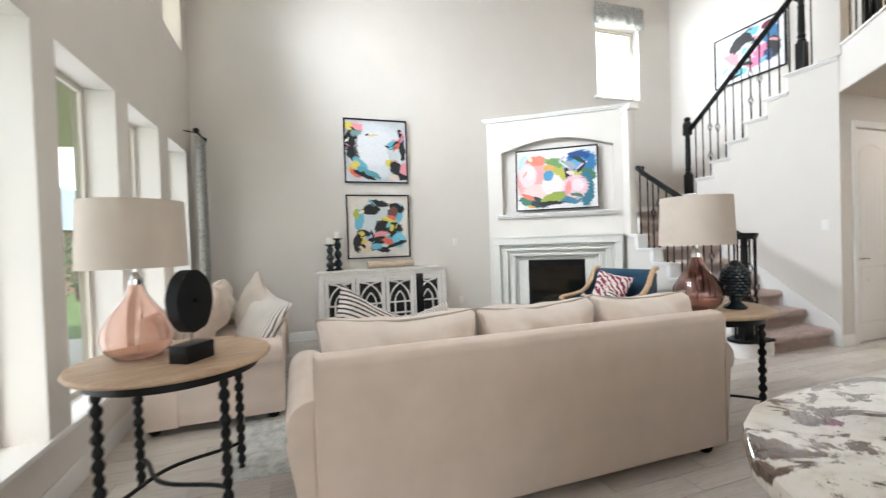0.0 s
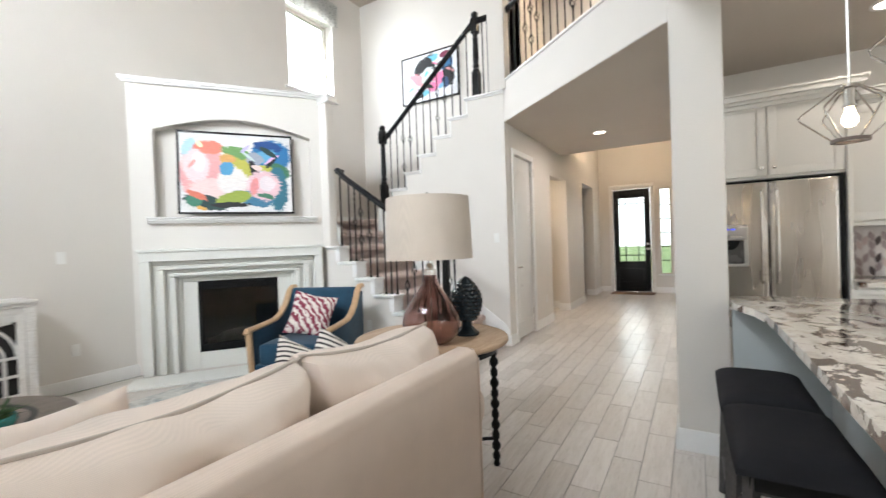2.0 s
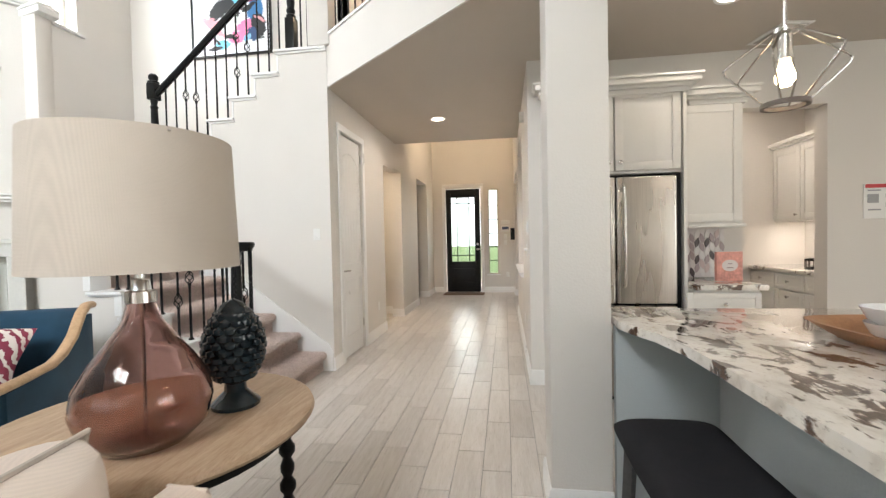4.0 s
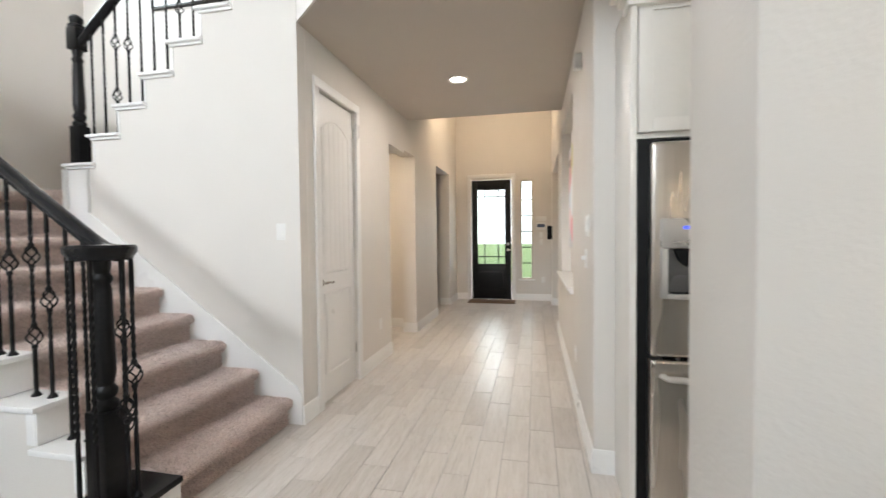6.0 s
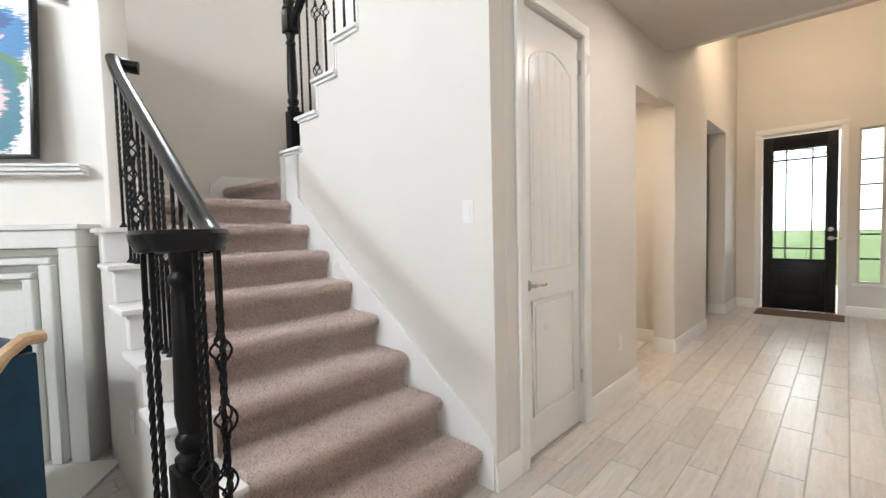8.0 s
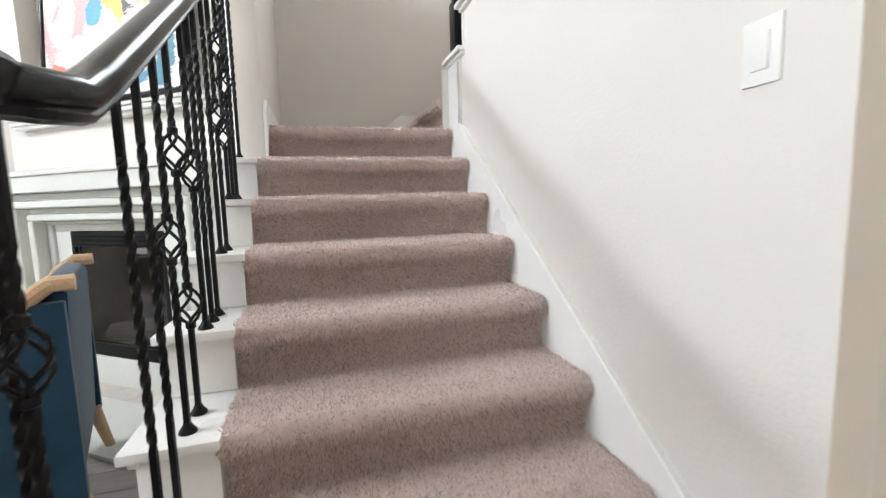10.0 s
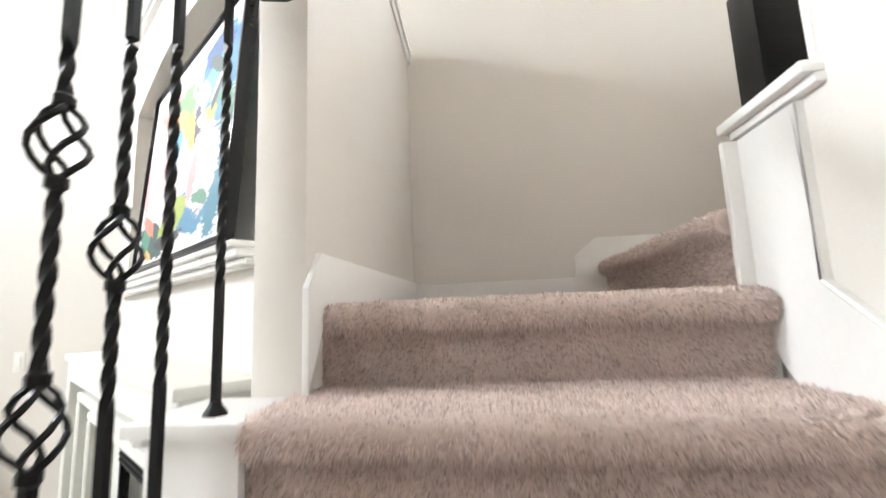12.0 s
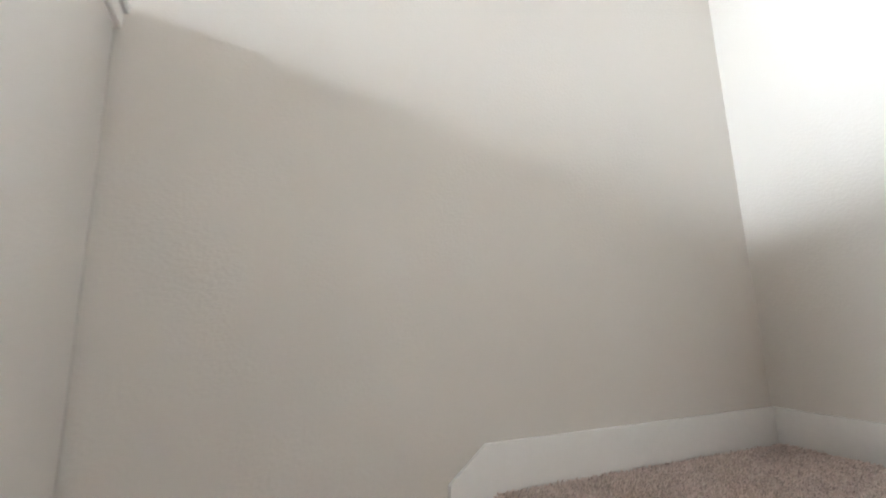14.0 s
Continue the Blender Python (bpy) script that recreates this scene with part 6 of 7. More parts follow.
def console():
    ob = root("sideboard", pose(1.01, 5.82, 0), "distressed white sideboard with gothic arch lattice doors", "sideboard")
    paint = distressed("distressed_white")
    # near-black colour in place of the shade behind the lattice
    dark = surface("cabinet_shade_black", (0.02, 0.018, 0.016), 0.8)
    W, D = 1.74, 0.40
    part("top", box(B(), -W / 2 - 0.025, W / 2 + 0.025, -0.02, D, 0.935, 0.965, 0.008), paint, ob)
    part("top_moulding", box(B(), -W / 2 - 0.008, W / 2 + 0.008, -0.008, D, 0.905, 0.935, 0.010), paint, ob)
    part("body", box(B(), -W / 2, W / 2, 0.05, D, 0.10, 0.905), dark, ob, "solid cabinet block, its interior shade put into a near-black colour")
    for sx in (-1, 1):
        part("side_panel", box(B(), sx * W / 2 - 0.012, sx * W / 2 + 0.012, 0.0, D, 0.04, 0.905, 0.004), paint, ob)
        part("corner_post", box(B(), sx * (W / 2 - 0.03) - 0.03, sx * (W / 2 - 0.03) + 0.03, -0.005, 0.05, 0.0, 0.905, 0.006), paint, ob)
    part("frieze", box(B(), -W / 2 + 0.06, W / 2 - 0.06, 0.0, 0.05, 0.855, 0.905, 0.004), paint, ob)
    part("plinth", box(B(), -W / 2 + 0.06, W / 2 - 0.06, 0.0, 0.05, 0.06, 0.13, 0.004), paint, ob)
    dw = (W - 0.12) / 4
    for i in range(4):
        cx = -W / 2 + 0.06 + dw * (i + 0.5)
        door = part("door", frame_door(dw - 0.008, 0.13, 0.855), paint, ob, "lattice door with a gothic arch", at=pose(cx, 0, 0))
        g = dw / 2 - 0.055
        zs, zt = 0.20, 0.79
        mid = 0.50
        for s in (-1, 1):
            # interlaced arcs, each springing from one side and crossing the centre
            pts = []
            for k in range(13):
                u = k / 12
                a = u * math.pi / 2
                pts.append((s * (g - (2 * g) * (1 - math.cos(a)) * 0.92), 0.02, mid + (zt - mid) * math.sin(a)))
            part("lattice_arc", tube(B(), pts, 0.0125, 6, flat=1.0), paint, door)
            pts = [(s * g * 0.48 * (1 - (k / 8) ** 2.2), 0.022, mid + 0.15 * (k / 8)) for k in range(9)]
            part("lattice_arc", tube(B(), pts, 0.0115, 6), paint, door)
            part("lattice_bar", box(B(), s * g * 0.48 - 0.011, s * g * 0.48 + 0.011, 0.008, 0.032, zs, mid + 0.01, 0.003), paint, door)
        for z in (0.35, 0.50):
            part("lattice_rail", box(B(), -g, g, 0.012, 0.030, z - 0.011, z + 0.011, 0.003), paint, door)
        for z in (0.25, 0.70):
            part("hinge", box(B(), (-1 if i % 2 == 0 else 1) * (dw / 2 - 0.02) - 0.012, (-1 if i % 2 == 0 else 1) * (dw / 2 - 0.02) + 0.012, -0.006, 0.0, z, z + 0.045, 0.002), paint, door)


def frame_door(w, z0, z1):
    bm = B()
    f = 0.05
    box(bm, -w / 2, -w / 2 + f, 0, 0.03, z0, z1, 0.004)
    box(bm, w / 2 - f, w / 2, 0, 0.03, z0, z1, 0.004)
    box(bm, -w / 2 + f, w / 2 - f, 0, 0.03, z0, z0 + 0.07, 0.004)
    box(bm, -w / 2 + f, w / 2 - f, 0, 0.03, z1 - 0.06, z1, 0.004)
    return bm


def distressed(name):
    m, t, b = nodes_of(name)
    v = coords(t, (1, 1, 3))
    n1, n2 = noise_tex(t, v, 22, 6, 0.7), noise_tex(t, v, 5, 3)
    c = ramp(t, n1, [(0.30, (0.30, 0.26, 0.22)), (0.38, (0.70, 0.67, 0.63)), (0.6, (0.82, 0.80, 0.77))])
    c = mixc(t, 0.25, c, ramp(t, n2, [(0.3, (0.62, 0.58, 0.53)), (0.7, (0.85, 0.83, 0.80))]))
    t.links.new(c, b.inputs["Base Color"])
    b.inputs["Roughness"].default_value = 0.7
    bump(t, b, n1, 0.35, 0.002)
    return m


console()


def candle_holder(m, h):
    ob = root("candle_holder", m, "dark bubble glass candle holder with a cream candle on the sideboard", "candle holder", "candle holders")
    prof = [(0.062, 0), (0.066, 0.012), (0.035, 0.035)]
    n = 3
    for i in range(n):
        z = 0.03 + (h - 0.06) * i / n
        s = (h - 0.06) / n
        prof += [(0.026, z), (0.05 - 0.004 * i, z + s * 0.25), (0.060 - 0.006 * i, z + s * 0.5), (0.046 - 0.004 * i, z + s * 0.78), (0.026, z + s * 0.96)]
    prof += [(0.045, h - 0.022), (0.066, h - 0.012), (0.068, h)]
    part("stand", lathe(B(), prof, 18), DARKGLAZE, ob)
    part("candle", lathe(B(), [(0.038, h), (0.038, h + 0.085), (0.034, h + 0.09), (0.0, h + 0.086)], 18, close=False), WAX, ob, "cream pillar candle")


candle_holder(pose(0.30, 5.98, 0.966), 0.36)
candle_holder(pose(0.41, 6.06, 0.966), 0.44)
bm = B()
tube(bm, [(-0.33, 0, 0.055), (-0.15, 0.01, 0.06), (0.1, -0.01, 0.058), (0.33, 0.0, 0.055)], [0.052, 0.058, 0.055, 0.048], 12, flat=0.95)
for v in bm.verts:
    v.co += Vector((0, 1, 1)) * 0.012 * noise.noise(v.co * 9)
    v.co.z = max(v.co.z, 0.0)
thing("driftwood_log", bm, DRIFT, pose(1.13, 5.99, 0.967, 0, 0, 4), "pale hollowed driftwood log on the sideboard", "log")


def framed_art(name, m, w, h, canvas, label, group="", framed=True):
    """Canvas in a thin black floater frame; the picture plane is local XZ, facing -y."""
    ob = root(name, m, label, "painting", group)
    f = 0.018
    bm = B()
    for q in ((-w / 2, -w / 2 + f, -h / 2, h / 2), (w / 2 - f, w / 2, -h / 2, h / 2), (-w / 2 + f, w / 2 - f, -h / 2, -h / 2 + f), (-w / 2 + f, w / 2 - f, h / 2 - f, h / 2)):
        box(bm, q[0], q[1], -0.045, 0.0, q[2], q[3], 0.002)
    if framed:
        part("frame", bm, BLACK, ob, "thin black frame")
    else:
        bm.free()
    cv = box(B(), -0.5, 0.5, -0.03, -0.004, -0.5 * (h - 2 * f) / (w - 2 * f), 0.5 * (h - 2 * f) / (w - 2 * f))
    k = w - 2 * f - 0.006
    part("canvas", cv, canvas, ob, "canvas with loose brush strokes", at=Matrix.Diagonal((k, 1, k, 1)))


K, CY, PK, YE, RD, GR, BL, WH, LG, OL, DB = (0.012, 0.012, 0.014), (0.16, 0.52, 0.68), (0.85, 0.33, 0.38), (0.74, 0.60, 0.12), (0.80, 0.16, 0.12), (0.10, 0.26, 0.10), (0.03, 0.17, 0.38), (0.88, 0.88, 0.88), (0.62, 0.68, 0.70), (0.45, 0.50, 0.08), (0.02, 0.06, 0.16)
art1 = abstract_art("painting_circle", (0.66, 0.70, 0.74), [
    (0, 0.02, 0.44, 0.40, 0, (0.72, 0.76, 0.80)), (-0.40, 0.18, 0.10, 0.17, 10, K), (-0.42, 0.40, 0.09, 0.06, 0, YE), (-0.30, 0.38, 0.08, 0.05, 20, PK), (-0.33, 0.30, 0.09, 0.05, -15, (0.20, 0.34, 0.36)),
    (-0.36, -0.02, 0.10, 0.13, 20, K), (-0.26, -0.24, 0.17, 0.07, 48, CY), (-0.14, -0.36, 0.20, 0.045, 25, (0.10, 0.36, 0.44)), (-0.38, -0.26, 0.06, 0.10, 40, YE), (-0.36, -0.36, 0.09, 0.05, 40, RD),
    (-0.20, -0.40, 0.17, 0.035, 25, K), (0.0, 0.06, 0.30, 0.27, 0, (0.80, 0.83, 0.86)), (-0.06, 0.27, 0.08, 0.022, 5, (0.78, 0.62, 0.36)), (0.30, 0.02, 0.10, 0.17, 0, LG), (0.34, 0.10, 0.06, 0.08, 20, RD), (0.26, 0.12, 0.07, 0.06, 0, CY),
    (0.44, 0.05, 0.04, 0.18, 0, K), (0.22, -0.20, 0.06, 0.06, 0, YE), (0.32, -0.26, 0.10, 0.09, 30, K), (0.45, -0.28, 0.06, 0.09, 0, PK), (0.40, -0.40, 0.12, 0.05, 20, K), (0.28, -0.42, 0.09, 0.04, 0, (0.74, 0.66, 0.60)), (0.40, 0.30, 0.03, 0.07, 0, K)], 0.15, 14)
art2 = abstract_art("painting_colour_block", (0.80, 0.75, 0.68), [
    (0, 0.0, 0.42, 0.40, 0, (0.74, 0.70, 0.66)), (-0.05, 0.14, 0.26, 0.26, 0, LG), (-0.12, 0.28, 0.13, 0.08, 0, K), (0.02, 0.38, 0.14, 0.04, 10, K), (-0.32, 0.12, 0.07, 0.16, 10, CY), (-0.36, 0.22, 0.04, 0.08, 0, OL),
    (0.28, 0.18, 0.12, 0.20, 20, CY), (0.30, 0.30, 0.12, 0.07, 25, K), (0.24, 0.22, 0.07, 0.09, 0, (0.20, 0.08, 0.06)), (0.20, 0.12, 0.08, 0.07, 0, RD), (0.15, 0.02, 0.11, 0.14, -35, YE), (0.26, -0.04, 0.12, 0.10, 0, K), (0.20, -0.02, 0.06, 0.05, 0, YE),
    (0.06, -0.02, 0.11, 0.12, 20, K), (-0.24, -0.12, 0.12, 0.07, 20, K), (-0.30, -0.20, 0.08, 0.12, 0, YE), (-0.36, -0.26, 0.06, 0.14, 0, K), (-0.05, -0.16, 0.18, 0.06, -20, PK), (0.14, -0.24, 0.13, 0.06, 15, RD), (-0.08, -0.22, 0.10, 0.05, 0, K),
    (0.32, -0.22, 0.10, 0.12, 0, CY), (-0.16, -0.34, 0.14, 0.06, 0, (0.80, 0.62, 0.46)), (0.02, -0.38, 0.14, 0.04, 10, K), (-0.04, -0.32, 0.08, 0.07, 0, CY), (0.28, -0.30, 0.16, 0.03, -20, K)], 0.15, 14)
art3 = abstract_art("painting_florals", (0.86, 0.85, 0.84), [
    (-0.02, 0.0, 0.42, 0.30, 0, (0.82, 0.79, 0.78)), (-0.40, 0.22, 0.07, 0.10, 0, (0.45, 0.66, 0.78)), (-0.28, -0.02, 0.20, 0.25, 0, (0.80, 0.38, 0.38)), (-0.25, 0.25, 0.12, 0.065, 0, (0.80, 0.24, 0.17)),
    (-0.36, 0.06, 0.10, 0.15, 0, (0.80, 0.66, 0.67)), (-0.34, 0.10, 0.05, 0.09, 0, (0.82, 0.78, 0.78)), (-0.16, -0.17, 0.25, 0.11, 0, (0.82, 0.62, 0.60)), (0.02, 0.10, 0.16, 0.13, 20, (0.50, 0.48, 0.08)),
    (0.0, 0.21, 0.13, 0.05, 15, (0.16, 0.34, 0.11)), (-0.09, 0.14, 0.06, 0.05, 0, (0.72, 0.38, 0.12)), (-0.05, -0.07, 0.12, 0.12, 0, (0.82, 0.76, 0.73)), (-0.10, 0.04, 0.06, 0.06, -30, (0.08, 0.34, 0.58)),
    (0.31, 0.17, 0.17, 0.16, 0, (0.02, 0.18, 0.42)), (0.28, 0.28, 0.12, 0.05, 10, (0.01, 0.07, 0.25)), (0.25, 0.18, 0.10, 0.055, -20, (0.12, 0.40, 0.62)), (0.16, 0.15, 0.07, 0.06, 0, (0.34, 0.37, 0.45)),
    (0.36, 0.02, 0.11, 0.09, 0, (0.05, 0.19, 0.10)), (0.27, 0.05, 0.07, 0.035, 15, (0.50, 0.50, 0.08)), (0.37, -0.15, 0.08, 0.20, 0, (0.03, 0.17, 0.24)), (0.16, 0.02, 0.035, 0.11, -20, K),
    (-0.28, -0.29, 0.19, 0.055, 15, (0.015, 0.05, 0.05)), (-0.38, -0.27, 0.07, 0.06, 0, (0.05, 0.22, 0.14)), (-0.36, -0.22, 0.09, 0.025, 30, (0.75, 0.20, 0.13)), (0.13, -0.25, 0.18, 0.07, 10, (0.05, 0.20, 0.33)),
    (-0.04, -0.25, 0.15, 0.06, -15, (0.32, 0.40, 0.06)), (-0.07, -0.32, 0.15, 0.025, 0, K), (0.24, -0.12, 0.14, 0.135, 0, (0.80, 0.54, 0.58)), (0.15, -0.13, 0.035, 0.08, 10, (0.80, 0.30, 0.30)),
    (0.27, -0.10, 0.07, 0.07, 0, (0.82, 0.72, 0.74))], 0.075, 10)
art4 = abstract_art("painting_strokes", (0.80, 0.81, 0.84), [
    (0, 0, 0.46, 0.34, 0, (0.80, 0.81, 0.84)), (-0.10, 0.20, 0.20, 0.09, -35, K), (0.02, 0.12, 0.09, 0.10, 0, K), (-0.20, -0.02, 0.18, 0.06, 30, PK), (-0.02, 0.02, 0.10, 0.12, 40, (0.70, 0.76, 0.74)), (0.16, -0.10, 0.20, 0.09, -35, (0.88, 0.20, 0.38)), (0.32, 0.14, 0.10, 0.12, 0, BL),
    (0.30, 0.28, 0.10, 0.04, 0, (0.20, 0.02, 0.06)), (0.10, 0.28, 0.06, 0.05, 0, CY), (0.36, -0.06, 0.08, 0.14, 0, K), (-0.12, -0.24, 0.09, 0.06, 0, CY), (-0.30, -0.16, 0.10, 0.06, 40, (0.76, 0.56, 0.72)), (0.28, -0.14, 0.06, 0.08, 0, DB)], 0.14, 12)
art5 = abstract_art("painting_pink", (0.72, 0.70, 0.70), [
    (0, 0.2, 0.40, 0.30, 0, (0.80, 0.42, 0.46)), (0.20, 0.40, 0.26, 0.30, 0, (0.62, 0.60, 0.16)), (-0.30, 0.46, 0.10, 0.05, 0, K), (0.0, -0.1, 0.36, 0.22, 20, (0.70, 0.76, 0.84)), (-0.2, -0.3, 0.24, 0.16, 0, (0.84, 0.60, 0.62)), (0.2, -0.42, 0.3, 0.16, 0, PK), (0.02, 0.06, 0.14, 0.3, 20, WH)])
framed_art("painting", pose(1.02, NORTH, 2.655), 0.92, 0.92, art1, "square abstract painting with a pale circle, black frame", "stacked paintings")
framed_art("painting", pose(1.02, NORTH, 1.565), 0.92, 0.92, art2, "square abstract colour-block painting above the sideboard", "stacked paintings")
framed_art("painting", FACE @ pose(-0.02, 0.05, 2.215, -4), 1.22, 0.95, art3, "wide abstract floral painting leaning in the chimney niche")
framed_art("painting", pose(EAST, 4.77, 4.09, 0, 0, -90), 1.10, 0.80, art4, "abstract painting of bold strokes in the stairwell")
framed_art("painting", pose(7.53, 1.028, 1.72, 0, 0, 180) @ Matrix.Diagonal((1, 1.6, 1, 1)), 0.86, 1.12, art5, "unframed abstract pink painting in the hall niche", "", False)

# ---- kitchen ----
def bar():
    ob = root("breakfast_bar", pose(0, 0, 0), "grey-blue breakfast bar with an overhanging patterned granite top", "kitchen island")
    front = [(3.46, 0.872), (3.36, 0.85), (3.24, 0.79), (3.05, 0.762), (2.85, 0.755)]
    left = [(0.95, 0.735), (0.83, 0.72), (0.71, 0.66), (0.60, 0.565), (0.53, 0.45), (0.49, 0.28), (0.48, 0.0), (0.50, -0.25)]
    outline = [(3.80, 0.872)] + front + left + [(0.55, -0.42), (3.80, -0.42)]
    part("worktop", prism(B(), outline, "z", 0.885, 0.922, 0.006), GRANITE, ob, "cream and brown patterned granite worktop")
    part("panel", box(B(), 0.80, 3.525, 0.40, 0.44, 0, 0.885, 0.004), BARPAINT, ob, "grey-blue painted bar front")
    part("end_panel", box(B(), 3.525, 3.565, 0.40, 0.868, 0, 0.885, 0.003), BARPAINT, ob, "grey-blue painted end panel")
    part("body", box(B(), 0.80, 3.75, -0.38, 0.40, 0.0, 0.885), CREAMPAINT, ob)
    part("bar_skirting", skirting(B(), (0.80, 0.44), (3.525, 0.44), 0.11, 0.014, 1), WHITE, ob)


bar()


def stool(m):
    ob = root("bar_stool", m, "charcoal upholstered saddle bar stool with dark legs and nailhead trim", "bar stool", "bar stools")
    bm = B()
    nx, ny = 28, 20
    w, d = 0.52, 0.34
    grid = {}
    for top in (0, 1):
        for i in range(nx + 1):
            for j in range(ny + 1):
                u, v = 2 * i / nx - 1, 2 * j / ny - 1
                k = (max(0, 1 - u ** 4) * max(0, 1 - v ** 4)) ** 0.45
                z = 0.575 + 0.014 * u * u + (0.020 + 0.062 * k) * top
                grid[top, i, j] = bm.verts.new((u * w / 2, v * d / 2, z))
    for top in (0, 1):
        for i in range(nx):
            for j in range(ny):
                bm.faces.new((grid[top, i, j], grid[top, i + 1, j], grid[top, i + 1, j + 1], grid[top, i, j + 1]))
    rim = [(i, 0) for i in range(nx)] + [(nx, j) for j in range(ny)] + [(nx - i, ny) for i in range(nx)] + [(0, ny - j) for j in range(ny)]
    for p, q in zip(rim, rim[1:] + rim[:1]):
        bm.faces.new((grid[0, p[0], p[1]], grid[0, q[0], q[1]], grid[1, q[0], q[1]], grid[1, p[0], p[1]]))
    part("seat", bm, CHARCOAL, ob)
    part("seat_frame", box(B(), -0.225, 0.225, -0.135, 0.135, 0.53, 0.578, 0.006), BLACKWOOD, ob)
    for i in range(11):
        for y in (-1, 1):
            u = -0.24 + 0.048 * i
            part("nailhead", lathe(B(), [(0.005, 0), (0.004, 0.003), (0.0, 0.004)], 6, pose(u, y * (d / 2 + 0.0005), 0.586 + 0.2 * u * u, 90 * y), close=False), IRON, ob)
    for sx in (-1, 1):
        for sy in (-1, 1):
            part("leg", tube(B(), [(sx * 0.235, sy * 0.15, 0), (sx * 0.205, sy * 0.125, 0.57)], [0.019, 0.024], 4), STOOLWOOD, ob)
        part("side_stretcher", box(B(), sx * 0.220 - 0.011, sx * 0.220 + 0.011, -0.13, 0.13, 0.26, 0.285, 0.003), STOOLWOOD, ob)
    for sy, z in ((-1, 0.17), (1, 0.17)):
        part("stretcher", box(B(), -0.222, 0.222, sy * 0.140 - 0.011, sy * 0.140 + 0.011, z, z + 0.025, 0.003), STOOLWOOD, ob)
    return ob


STOOLWOOD = timber("grey_stained_wood", (0.035, 0.033, 0.033), (0.09, 0.085, 0.082), 0.5)
first = stool(pose(2.88, 0.80, 0))
for x, y, a in ((2.355, 0.79, 1),):
    copy_thing(first, pose(x, y, 0, 0, 0, a))


def pendant(m):
    ob = root("pendant_light", m, "open wire pendant light with a lit filament bulb over the bar", "pendant light")
    part("rod", tube(B(), [(0, 0, 0.25), (0, 0, 1.11)], 0.005, 8), NICKEL, ob)
    part("canopy", lathe(B(), [(0.06, 1.12), (0.06, 1.105), (0.02, 1.09), (0.008, 1.085)], 24), NICKEL, ob)
    part("socket", lathe(B(), [(0.012, 0.25), (0.034, 0.245), (0.034, 0.232), (0.020, 0.228), (0.020, 0.16), (0.024, 0.158), (0.024, 0.148), (0.014, 0.145)], 18), NICKEL, ob)
    for i in range(6):
        a = i * math.pi / 3 + 0.35
        c, s = math.cos(a), math.sin(a)
        pts = [(0.032 * c, 0.032 * s, 0.238), (0.155 * c, 0.155 * s, 0.150), (0.171 * c, 0.171 * s, 0.134), (0.166 * c, 0.166 * s, 0.118), (0.058 * c, 0.058 * s, 0.010)]
        part("wire_arm", tube(B(), pts, 0.0036, 8), NICKEL, ob, "bent nickel wire arm")
    part("ring", lathe(B(), [(0.054, 0.0), (0.066, 0.0), (0.066, 0.014), (0.054, 0.014), (0.054, 0.0)], 32, close=False), DARKWOOD, ob, "dark wooden ring")
    part("bulb", lathe(B(), [(0.012, 0.15), (0.018, 0.13), (0.027, 0.10), (0.026, 0.082), (0.015, 0.066), (0.0, 0.062)], 18, close=False), BULBGLOW, ob, "lit filament bulb")
    return ob


lamp = pendant(pose(3.06, 0.455, 1.69))
lamp_far = copy_thing(lamp, pose(2.24, 0.43, 1.69))


def crown(bm, x, y0, y1, z):
    for dx, za, zb in ((0.015, 0.0, 0.035), (0.04, 0.035, 0.06), (0.075, 0.06, 0.10), (0.09, 0.10, 0.118)):
        box(bm, x - dx, x + 0.10, y0 - dx, y1 + dx, z + za, z + zb, 0.004)
    return bm


def shaker(parent, name, w, h, m, knob=None):
    d = part(name, box(B(), -w / 2, w / 2, -0.018, 0, 0, h, 0.002), CREAMPAINT, parent, at=m)
    f = min(0.06, h * 0.25)
    bm = B()
    for q in ((-w / 2, -w / 2 + f, 0, h), (w / 2 - f, w / 2, 0, h), (-w / 2 + f, w / 2 - f, 0, f), (-w / 2 + f, w / 2 - f, h - f, h)):
        box(bm, q[0], q[1], -0.026, -0.018, q[2], q[3], 0.003)
    part("door_frame", bm, CREAMPAINT, d)
    if knob:
        part("knob", lathe(B(), [(0.006, 0), (0.006, 0.014), (0.014, 0.02), (0.014, 0.027), (0.004, 0.032)], 14, pose(knob[0], -0.026, knob[1], 90)), NICKEL, d, "round nickel knob")
    return d


FX = 4.92                              # front of the refrigerator
fr = root("refrigerator", pose(FX, 0.52, 0, 0, 0, -90), "stainless french-door refrigerator with an ice dispenser", "refrigerator")
part("case", box(B(), -0.475, 0.475, 0.035, 0.38, 0.02, 1.745, 0.004), SOOT, fr, "dark refrigerator case")
for sx, name in ((-1, "left_door"), (1, "right_door")):
    x0, x1 = (-0.430, -0.004) if sx < 0 else (0.004, 0.430)
    d = part(name, box(B(), x0, x1, -0.02, 0.06, 0.77, 1.725, 0.016, 3), STEEL, fr)
    hx = sx * 0.05
    part("door_handle", tube(B(), [(hx, -0.02, 0.90), (hx, -0.06, 0.92), (hx, -0.07, 1.02), (hx, -0.07, 1.54), (hx, -0.06, 1.64), (hx, -0.02, 1.66)], 0.013, 10), STEEL, d, "long steel handle")
dr = part("freezer_drawer", box(B(), -0.430, 0.430, -0.02, 0.06, 0.06, 0.755, 0.016, 3), STEEL, fr)
SILVER = surface("silver_plastic", (0.56, 0.55, 0.53), 0.3, 0.6, vary=0.03)
